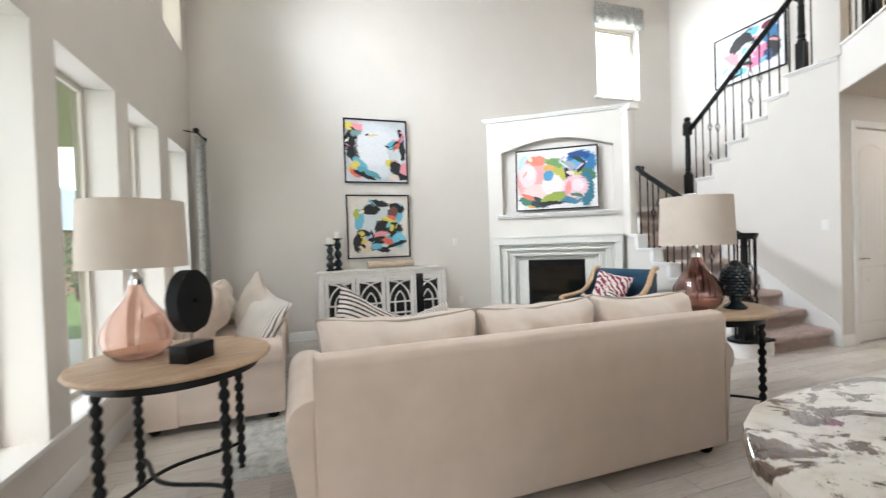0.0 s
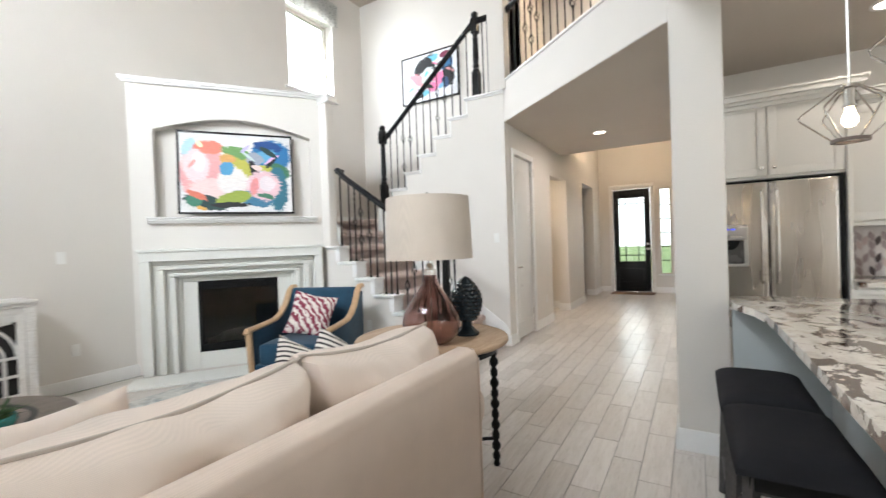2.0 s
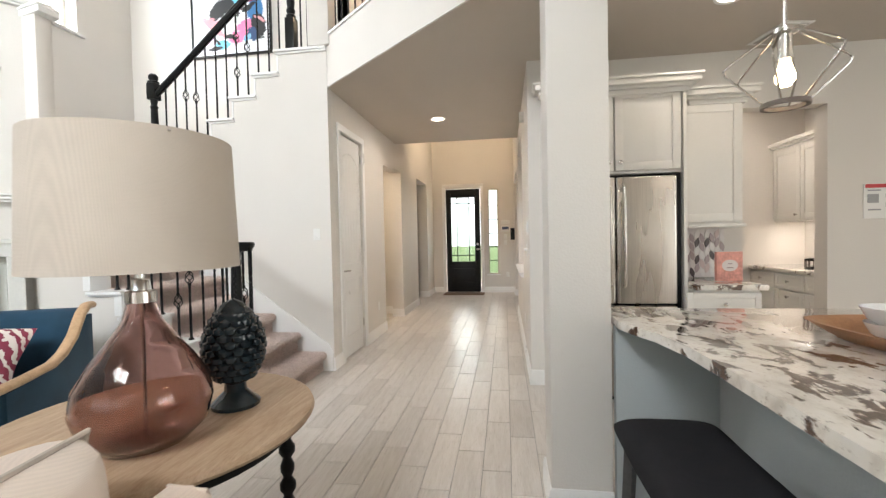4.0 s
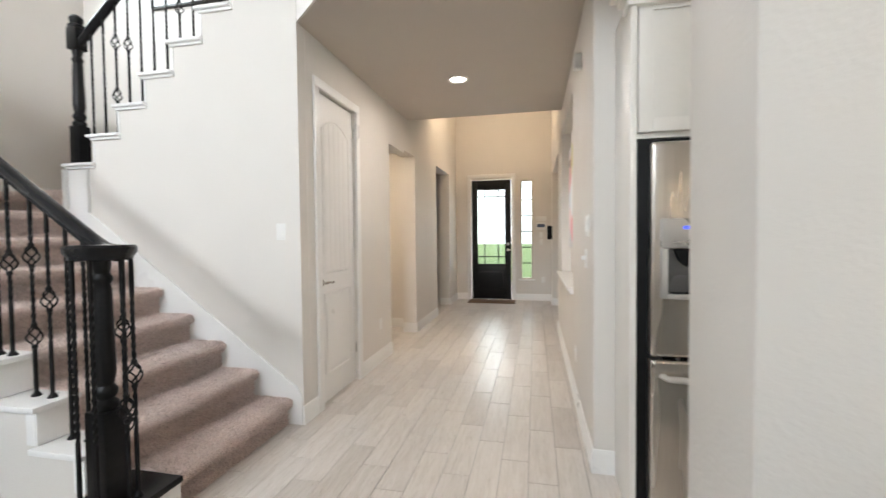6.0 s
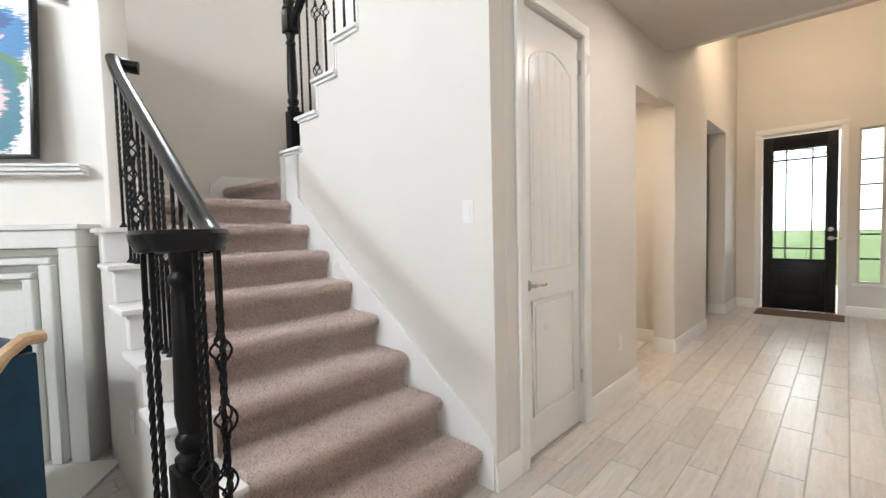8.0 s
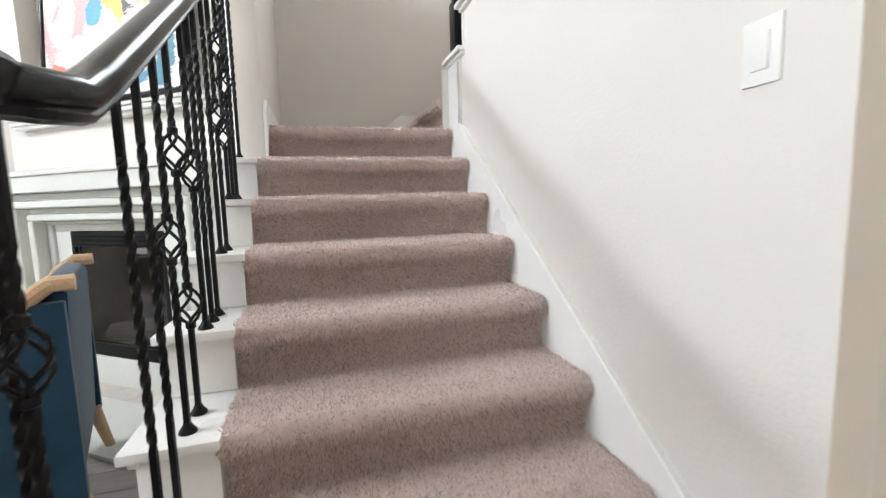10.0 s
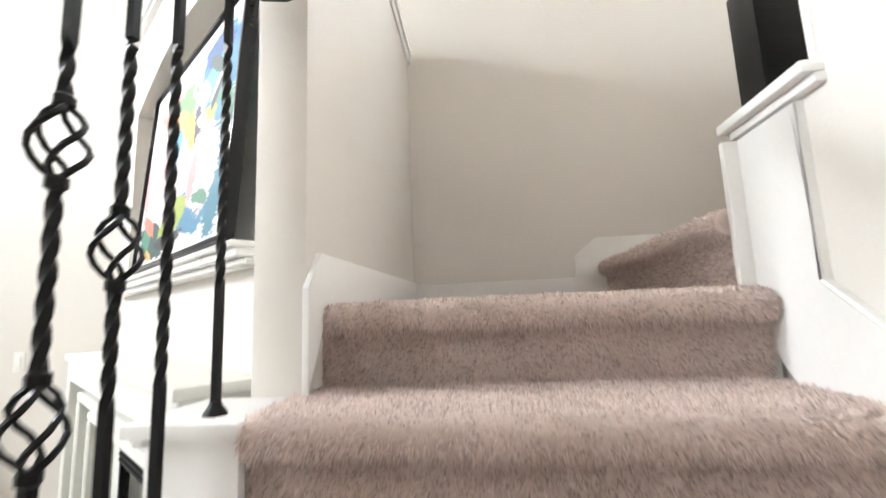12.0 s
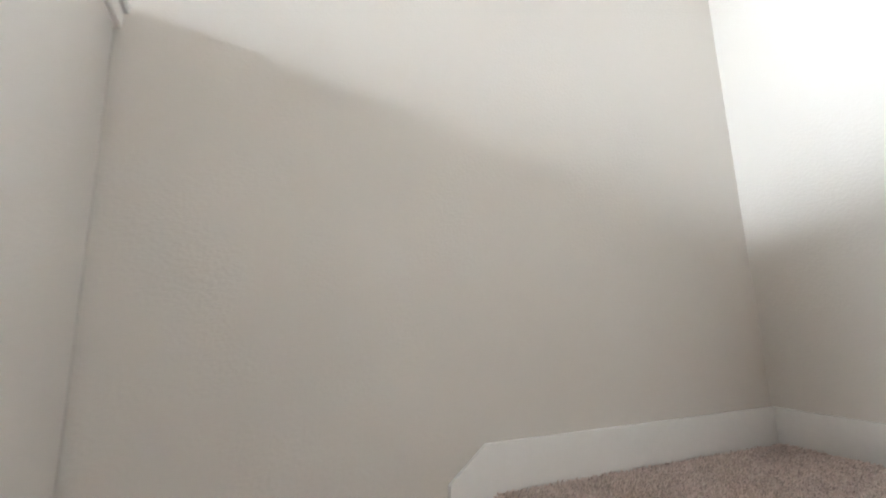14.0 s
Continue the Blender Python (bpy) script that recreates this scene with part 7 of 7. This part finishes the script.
part("drawer_handle", tube(B(), [(-0.38, -0.02, 0.685), (-0.37, -0.06, 0.685), (-0.18, -0.074, 0.683), (0.0, -0.078, 0.683), (0.18, -0.074, 0.683), (0.37, -0.06, 0.685), (0.38, -0.02, 0.685)], 0.019, 10, flat=0.7), SILVER, dr, "broad bowed drawer handle")
disp = part("ice_dispenser", box(B(), -0.395, -0.145, -0.048, -0.016, 1.255, 1.385, 0.010), SILVER, fr, "grey ice and water dispenser")
for x0, x1 in ((-0.395, -0.368), (-0.172, -0.145)):
    part("dispenser_cheek", box(B(), x0, x1, -0.048, -0.016, 1.035, 1.255, 0.006), SILVER, disp)
part("dispenser_recess", box(B(), -0.368, -0.172, -0.026, -0.018, 1.055, 1.250), surface("smoked_plastic", (0.09, 0.088, 0.085), 0.25, vary=0.1), disp, "dark recess behind the spout")
part("dispenser_spout", prism(B(), [(-0.345, 1.252), (-0.195, 1.252), (-0.215, 1.205), (-0.245, 1.175), (-0.295, 1.175), (-0.325, 1.205)], "y", -0.050, -0.026, 0.004), SOOT, disp, "black spout")
part("dispenser_tray", box(B(), -0.372, -0.168, -0.062, -0.016, 1.035, 1.058, 0.006), SILVER, disp)
part("tray_grille", box(B(), -0.352, -0.188, -0.058, -0.028, 1.059, 1.064), SOOT, disp)
part("button_strip", box(B(), -0.350, -0.190, -0.0505, -0.047, 1.280, 1.286), NICKEL, disp)
for x0, x1 in ((-0.310, -0.275), (-0.262, -0.232)):
    part("dispenser_display", box(B(), x0, x1, -0.0515, -0.047, 1.338, 1.352), DISPLAY, disp, "blue digits")
ob = root("fridge_cabinet", pose(0, 0, 0), "cream cabinet unit with crown moulding above the refrigerator", "cabinet")
part("side_panel", box(B(), FX + 0.02, 5.306, 1.002, 1.030, 0, 2.40, 0.003), CREAMPAINT, ob)
part("side_panel", box(B(), FX + 0.02, 5.43, 0.005, 0.030, 0, 2.40, 0.003), CREAMPAINT, ob)
part("body", box(B(), FX + 0.06, 5.306, 0.030, 1.002, 1.755, 2.40), CREAMPAINT, ob)
for y in (0.275, 0.757):
    shaker(ob, "door", 0.47, 0.60, pose(FX + 0.06, y, 1.78, 0, 0, -90), (0.20 if y > 0.5 else -0.20, 0.06))
part("crown_moulding", crown(B(), FX + 0.02, 0.005, 1.030, 2.34), CREAMPAINT, ob)
ob = root("wall_cabinet", pose(0, 0, 0), "cream wall cabinet beside the refrigerator", "cabinet")
part("body", box(B(), 5.13, 5.43, -0.47, 0.002, 1.36, 2.30), CREAMPAINT, ob)
shaker(ob, "door", 0.47, 0.90, pose(5.13, -0.215, 1.38, 0, 0, -90))
part("crown_moulding", crown(B(), 5.11, -0.47, -0.09, 2.28), CREAMPAINT, ob)
part("light_rail", box(B(), 5.10, 5.43, -0.48, 0.002, 1.335, 1.36, 0.006), CREAMPAINT, ob)
ob = root("base_cabinet", pose(0, 0, 0), "cream drawer base cabinet beside the refrigerator", "cabinet")
part("body", box(B(), 4.86, 5.43, -0.44, 0.002, 0.09, 0.88), CREAMPAINT, ob)
shaker(ob, "drawer", 0.49, 0.16, pose(4.86, -0.195, 0.70, 0, 0, -90), (0, 0.08))
shaker(ob, "drawer", 0.49, 0.28, pose(4.86, -0.195, 0.40, 0, 0, -90), (0, 0.14))
shaker(ob, "drawer", 0.49, 0.28, pose(4.86, -0.195, 0.10, 0, 0, -90), (0, 0.14))
thing("counter_top", box(B(), 4.82, 5.43, -0.48, 0.003, 0.88, 0.918, 0.005), GRANITE, pose(0, 0, 0), "patterned granite worktop on the small cabinet", "worktop")

# leaf-shaped mosaic behind the small worktop
splash = root("backsplash", pose(5.43, -0.22, 0.92, 0, 0, -90), "leaf-shaped mosaic backsplash in grey and white", "backsplash", kind="structure")
part("grout_bed", box(B(), -0.25, 0.25, -0.006, 0, 0, 0.42), surface("pale_grout", (0.72, 0.68, 0.66), 0.8), splash)
leafm = []
for nm, c in (("white_leaf_tile", (0.80, 0.77, 0.75)), ("mauve_leaf_tile", (0.46, 0.38, 0.38)), ("dark_leaf_tile", (0.13, 0.11, 0.11)), ("pink_leaf_tile", (0.66, 0.54, 0.52))):
    bm = B()
    pts = [(0.030 * math.sin(math.pi * i / 8) * s, -0.044 + 0.088 * i / 8) for s, seq in ((1, range(0, 9)), (-1, range(7, 0, -1))) for i in seq]
    prism(bm, [(u * 0.62, v) for u, v in pts], "y", -0.011, -0.005)
    leafm.append(finish("leaf_tile", bm, surface(nm, c, 0.25, vary=0.08)))
rnd = random.Random(8)
for i in range(13):
    for j in range(6):
        x, z = -0.235 + 0.039 * i, 0.04 + 0.072 * j + (0.036 if i % 2 else 0)
        if z < 0.39:
            o = new("leaf_tile", leafm[rnd.choice((0, 0, 0, 1, 1, 2, 3))])
            o.parent, o.matrix_basis = splash, pose(x, 0, z, 0, 14 if (i % 2) else -14, 0)
ob = root("recipe_box", pose(5.12, -0.36, 0.918, 0, 0, -82), "pink patterned book standing on the small worktop", "book")
part("cover", box(B(), -0.10, 0.10, -0.015, 0.015, 0, 0.225, 0.003), surface("pink_pattern", (0.72, 0.34, 0.28), 0.6, vary=0.35, big=14, fine=60), ob)
part("title_plate", lathe(B(), [(0.062, -0.0165), (0.0, -0.0168)], 20, pose(0, 0, 0.12, 90) @ Matrix.Diagonal((1.0, 0.72, -1, 1)), close=False), PAPER, ob, "pale oval title plate")
for i, w in enumerate((0.05, 0.03)):
    part("title_bar", box(B(), -w / 2, w / 2, -0.0185, -0.0165, 0.10 + 0.03 * i, 0.106 + 0.03 * i), surface("ink", (0.3, 0.2, 0.2), 0.6), ob)

# tray of crockery on the bar
tray = root("wooden_tray", pose(2.93, 0.06, 0.922, 0, 0, 6), "long wooden dough tray holding white crockery on the bar", "tray")
bm = B()
L, Wd = 0.40, 0.22
rings = []
for (sx, sy, z) in ((0.80, 0.66, 0.0), (1.0, 1.0, 0.055), (0.95, 0.93, 0.055), (0.76, 0.62, 0.012)):
    ring = [bm.verts.new((L * sx * math.copysign(abs(math.cos(a)) ** 0.45, math.cos(a)), Wd * sy * math.copysign(abs(math.sin(a)) ** 0.45, math.sin(a)), z)) for a in [2 * math.pi * i / 40 for i in range(40)]]
    rings.append(ring)
for p, q in zip(rings, rings[1:]):
    for i in range(40):
        j = (i + 1) % 40
        bm.faces.new((p[i], p[j], q[j], q[i]))
bm.faces.new(rings[0][::-1]), bm.faces.new(rings[-1])
part("dish", bm, TRAYWOOD, tray)


def bowl(m, r, h, label):
    return thing("bowl", lathe(B(), [(r * 0.45, 0), (r * 0.5, 0.004), (r * 0.8, h * 0.4), (r, h), (r * 0.97, h), (r * 0.76, h * 0.42), (r * 0.4, 0.012), (0, 0.010)], 32, close=False), CERAMIC, m, label, "bowl", "white crockery")


def mug(m):
    ob = root("mug", m, "white glazed ceramic mug on the wooden tray", "mug", "white crockery")
    part("cup", lathe(B(), [(0.030, 0), (0.038, 0.004), (0.045, 0.03), (0.046, 0.085), (0.043, 0.085), (0.041, 0.03), (0.0, 0.008)], 28, close=False), CERAMIC, ob)
    part("handle", tube(B(), [(0.043, 0, 0.07), (0.065, 0, 0.072), (0.076, 0, 0.055), (0.07, 0, 0.03), (0.043, 0, 0.022)], 0.006, 8), CERAMIC, ob)
    return ob


zt = 0.936
bowl(pose(3.06, 0.13, zt), 0.085, 0.06, "white glazed bowl under another on the tray")
bowl(pose(3.06, 0.13, zt + 0.045), 0.095, 0.065, "white glazed bowl stacked on another on the tray")
mg = mug(pose(2.93, 0.13, zt, 0, 0, 100))
copy_thing(mg, pose(2.80, 0.14, zt, 0, 0, 60))
copy_thing(mg, pose(2.88, 0.01, zt, 0, 0, 150))
bowl(pose(3.0, -0.02, zt), 0.08, 0.06, "white glazed bowl on the wooden tray")

# pantry beyond the opening
ob = root("pantry_base_cabinet", pose(0, 0, 0), "cream base cabinets with drawers in the pantry", "cabinet")
part("body", box(B(), 5.60, 7.04, -2.09, -1.53, 0.09, 0.87), CREAMPAINT, ob)
for i in range(3):
    x = 6.80 - 0.46 * i
    shaker(ob, "drawer", 0.44, 0.15, pose(x, -1.53, 0.70, 0, 0, 180), (0, 0.075))
    shaker(ob, "door", 0.44, 0.56, pose(x, -1.53, 0.12, 0, 0, 180), (0.0, 0.50))
thing("pantry_worktop", box(B(), 5.59, 7.045, -2.09, -1.49, 0.87, 0.905, 0.005), GRANITE, pose(0, 0, 0), "patterned granite worktop in the pantry", "worktop")
ob = root("pantry_wall_cabinet", pose(0, 0, 0), "cream wall cabinets with crown moulding in the pantry", "cabinet")
part("body", box(B(), 5.60, 7.04, -2.09, -1.78, 1.40, 2.22), CREAMPAINT, ob)
for i in range(3):
    shaker(ob, "door", 0.45, 0.78, pose(6.80 - 0.46 * i, -1.78, 1.42, 0, 0, 180), (0.18, 0.05))
bm = B()
for dy, za, zb in ((0.015, 0.0, 0.03), (0.045, 0.03, 0.06), (0.075, 0.06, 0.10)):
    box(bm, 5.60, 7.045, -2.09, -1.78 + dy, 2.20 + za, 2.20 + zb, 0.004)
part("crown_moulding", bm, CREAMPAINT, ob)
ob = root("basket", pose(6.3, -1.80, 0.905), "round dark wire basket on the pantry worktop", "basket")
part("rim", lathe(B(), [(0.14, 0.085), (0.15, 0.085), (0.15, 0.10), (0.14, 0.10), (0.14, 0.085)], 28, close=False), IRON, ob)
part("rim", lathe(B(), [(0.14, 0.0), (0.15, 0.0), (0.15, 0.015), (0.14, 0.015), (0.14, 0.0)], 28, close=False), IRON, ob)
for i in range(18):
    a = 2 * math.pi * i / 18
    part("wire", tube(B(), [(0.145 * math.cos(a), 0.145 * math.sin(a), 0.01), (0.145 * math.cos(a), 0.145 * math.sin(a), 0.09)], 0.005, 5), DARKWOOD, ob)
ob = root("notice_sign", pose(5.43, -1.62, 1.52, 0, 0, -90), "white wall notice with a red band in a clear holder", "sign")
part("panel", box(B(), -0.115, 0.115, -0.008, 0, -0.14, 0.14, 0.003), PLASTIC, ob)
part("band", box(B(), -0.105, 0.105, -0.0105, -0.007, 0.105, 0.135), surface("red_band", (0.55, 0.03, 0.03), 0.5), ob)
ink = surface("grey_ink", (0.35, 0.35, 0.35), 0.6)
for x, z, w, h in ((-0.05, 0.02, 0.08, 0.07), (0.06, 0.04, 0.04, 0.04), (0.06, -0.03, 0.04, 0.04), (-0.04, -0.07, 0.09, 0.012), (-0.04, 0.085, 0.09, 0.010)):
    part("printed_bar", box(B(), x - w / 2, x + w / 2, -0.0105, -0.007, z - h / 2, z + h / 2), ink, ob)
# dining room lamp beyond the doorway
ob = root("dining_sideboard", pose(8.7, -1.85, 0), "brown wooden sideboard in the dining room", "sideboard")
part("body", box(B(), -0.22, 0.22, -0.6, 0.6, 0.1, 0.86, 0.006), DARKWOOD, ob)
for y in (-0.5, 0.5):
    part("leg", box(B(), -0.2, -0.15, y - 0.03, y + 0.03, 0, 0.1), DARKWOOD, ob)
    part("leg", box(B(), 0.15, 0.2, y - 0.03, y + 0.03, 0, 0.1), DARKWOOD, ob)
ob = root("dining_lamp", pose(8.62, -1.88, 0.86), "lit table lamp with a black vase base", "table lamp")
part("base", lathe(B(), [(0.06, 0), (0.07, 0.02), (0.10, 0.12), (0.11, 0.22), (0.09, 0.26), (0.03, 0.28), (0.02, 0.48)], 24), BLACK, ob)
part("shade", lathe(B(), [(0.16, 0.47), (0.15, 0.73), (0.147, 0.73), (0.157, 0.47), (0.16, 0.47)], 32, close=False), SHADEGLOW, ob, "lit cream shade")


def metal_flower(m, r, tint):
    """A wall flower of cupped metal petals round a dark eye."""
    ob = root("wall_flower", m, "teal and silver metal flower hung on the dining room wall", "wall decor", "metal wall flowers")
    for i in range(7):
        a = 2 * math.pi * i / 7
        mm = Matrix.Rotation(a, 4, "Y") @ Matrix.Translation((0, -0.02, r * 0.55)) @ Matrix.Rotation(radians(-22), 4, "X")
        part("petal", pillow(B(), r * 0.62, r * 0.85, 0.012, None, 8, 0.9, 0.0, i, 0.6), tint, ob, at=mm)
    part("flower_eye", lathe(B(), [(r * 0.22, 0.0), (r * 0.2, 0.02), (0.0, 0.03)], 16, pose(0, -0.02, 0, 90), close=False), IRON, ob)


TEALMETAL = surface("teal_metal", (0.06, 0.22, 0.23), 0.3, 0.7, vary=0.5, big=9, fine=40)
metal_flower(pose(11.595, -3.03, 2.37, 0, 0, -90), 0.21, TEALMETAL)
metal_flower(pose(11.595, -2.96, 1.88, 0, 20, -90), 0.20, TEALMETAL)
metal_flower(pose(11.595, -2.80, 1.20, 0, 40, -90), 0.22, TEALMETAL)

# ---- outside ----
GRASS = surface("lawn", (0.075, 0.13, 0.035), 0.95, vary=0.35, big=1.5, fine=60, relief=0.5)
structure("ground", box(B(), -300, 300, -300, 300, -0.6, -0.14), GRASS, "green lawn reaching to the horizon", "ground")
structure("patio", box(B(), -5.6, -1.62, 1.0, 8.4, -0.139, -0.05), surface("concrete", (0.42, 0.40, 0.37), 0.9, vary=0.08, fine=90, relief=0.2), "grey concrete patio slab", "patio")
structure("patio_roof", box(B(), -5.6, -1.61, 0.8, 8.6, 3.05, 3.25), surface("patio_soffit_paint", (0.62, 0.62, 0.44), 0.7), "pale painted patio ceiling", "ceiling")
house = root("neighbour_house", pose(-13.0, 16.0, -0.14), "brick neighbour house with a blue-grey shingle roof", "house")
brick = surface("brick", (0.36, 0.23, 0.18), 0.9, vary=0.25, big=6, fine=30, relief=0.4)
part("wall", box(B(), -3, 3, -18, 18, 0, 2.5), brick, house)
part("roof", prism(B(), [(-3.5, 2.5), (3.5, 2.5), (0, 5.4)], "y", -18.4, 18.4), surface("blue_grey_shingle", (0.22, 0.28, 0.33), 0.9, vary=0.2, big=8, fine=40, relief=0.4), house, "blue-grey shingle roof")
for y in (-11.0, -5.0, 3.0, 9.0):
    w = part("window", box(B(), 2.98, 3.03, y - 0.6, y + 0.6, 0.8, 2.1, 0.01), FRAMEPAINT, house)
    part("pane", box(B(), 3.02, 3.04, y - 0.52, y + 0.52, 0.88, 2.02), DISPLAYGREY, w)


def shrub(m, r, h, seed, label="leafy green garden shrub"):
    ob = root("shrub", m, label, "shrub", "garden shrubs")
    rnd = random.Random(seed)
    bm = B()
    for i in range(3):
        a = rnd.uniform(0, 6.28)
        tube(bm, [(0, 0, 0), (0.1 * math.cos(a), 0.1 * math.sin(a), h * 0.35), (0.3 * r * math.cos(a), 0.3 * r * math.sin(a), h * 0.7)], [0.04, 0.03, 0.012], 6)
    part("stems", bm, DARKWOOD, ob)
    verts, faces = [], []
    for i in range(1500):
        u, t = rnd.gauss(0, 1), rnd.uniform(0, 6.283)
        d = Vector((rnd.gauss(0, 1), rnd.gauss(0, 1), rnd.gauss(0, 0.8))).normalized() * rnd.uniform(0.55, 1.0) * (1 + 0.25 * noise.noise(Vector((t, u, seed))))
        c = Vector((d.x * r, d.y * r, h * 0.55 + d.z * h * 0.45))
        e = Euler((rnd.uniform(0, 3), rnd.uniform(0, 3), rnd.uniform(0, 3))).to_matrix()
        s = rnd.uniform(0.03, 0.06)
        k = len(verts)
        verts += [c + e @ Vector(q) * s for q in ((-0.5, 0, 0), (0, -1, 0.1), (0.5, 0, 0), (0, 1, 0.1))]
        faces.append((k, k + 1, k + 2, k + 3))
    me = bpy.data.meshes.new("leaves")
    me.from_pydata(verts, [], faces)
    me.materials.append(LEAF)
    o = new("leaves", me)
    o.parent = ob
    return ob


for i, (x, y, r, h) in enumerate(((-6.2, 5.2, 0.9, 2.2), (-6.6, 7.3, 1.0, 2.6), (-6.0, 9.2, 0.9, 2.0), (-6.4, 3.4, 0.8, 1.7), (-6.4, 11.4, 0.9, 2.1), (-6.6, 13.4, 0.9, 2.3), (-6.5, 16.0, 1.0, 2.2), (14.2, 0.6, 0.5, 0.9), (14.4, 4.2, 0.6, 1.0))):
    shrub(pose(x, y, -0.14), r, h, i)
structure("garden_wall", box(B(), -8.1, -7.9, -6, 34, -0.14, 1.15), brick, "low brick garden wall", "wall")
structure("front_drive", box(B(), 11.78, 15.5, -3.0, 6.0, -0.139, -0.06), surface("drive_concrete", (0.55, 0.53, 0.50), 0.9, vary=0.08, fine=90, relief=0.2), "pale sunlit concrete drive before the house", "pavement")
HAZE = glow("hazy_sky", (0.93, 0.96, 1.0), 0.75)
structure("backdrop_north", box(B(), -70, 70, 70, 70.5, -0.14, 75), HAZE, "plain bright hazy sky", "sky")
structure("backdrop_east", box(B(), 75, 75.5, -70, 70, -0.14, 40), HAZE, "plain bright hazy sky", "sky")

# ---- plank tiles of the floor, last ----
PW, PL, GAP = 0.157, 0.628, 0.0034
def plank_mesh(length):
    bm = box(B(), 0, length, 0, PW - GAP, -0.008, 0.0)
    top = [e for e in bm.edges if all(v.co.z > -0.001 for v in e.verts)]
    bmesh.ops.bevel(bm, geom=top, offset=0.0016, segments=1, affect="EDGES")
    return finish("plank", bm, PLANK, False)


floor = bpy.data.objects["floor"]
full = plank_mesh(PL - GAP)
near, far = [], []
X0, X1, YA, YB = WEST, 11.6, -4.5, NORTH
row, y = 0, YA + 0.03
while y + PW <= YB + 0.02:
    x = X0 - PL * ((row * 2 / 3) % 1.0)
    while x < X1:
        a, b = max(x, X0), min(x + PL - GAP, X1)
        if b - a > 0.03:
            cx, cy = (a + b) / 2, y + PW / 2
            hidden = (5.66 < cx < 11.6 and cy > 4.4) or (cy < -2.2 and cx > 5.5)
            if not hidden:
                hall = 3.0 < cx < 8.6 and 1.1 < cy < 3.05
                whole = b - a > PL - GAP - 0.001
                (near if hall and whole and len(near) < 300 else far).append((a, b, y))
        x += PL
    row += 1
    y += PW
for a, b, y in near:
    o = new("plank", full)
    o.parent = floor
    o.location = (a, y, 0)
verts, faces = [], []
for a, b, y in far:
    k = len(verts)
    t, y1 = 0.0016, y + PW - GAP
    verts += [(a, y, -0.008), (b, y, -0.008), (b, y1, -0.008), (a, y1, -0.008), (a, y, -t), (b, y, -t), (b, y1, -t), (a, y1, -t), (a + t, y + t, 0), (b - t, y + t, 0), (b - t, y1 - t, 0), (a + t, y1 - t, 0)]
    for i in range(4):
        j = (i + 1) % 4
        faces += [(k + i, k + j, k + 4 + j, k + 4 + i), (k + 4 + i, k + 4 + j, k + 8 + j, k + 8 + i)]
    faces.append((k + 8, k + 9, k + 10, k + 11))
me = bpy.data.meshes.new("plank_field")
me.from_pydata(verts, [], faces)
me.materials.append(PLANK)
o = new("plank_field", me)
o.parent = floor
tagged(o, kind="stuff")
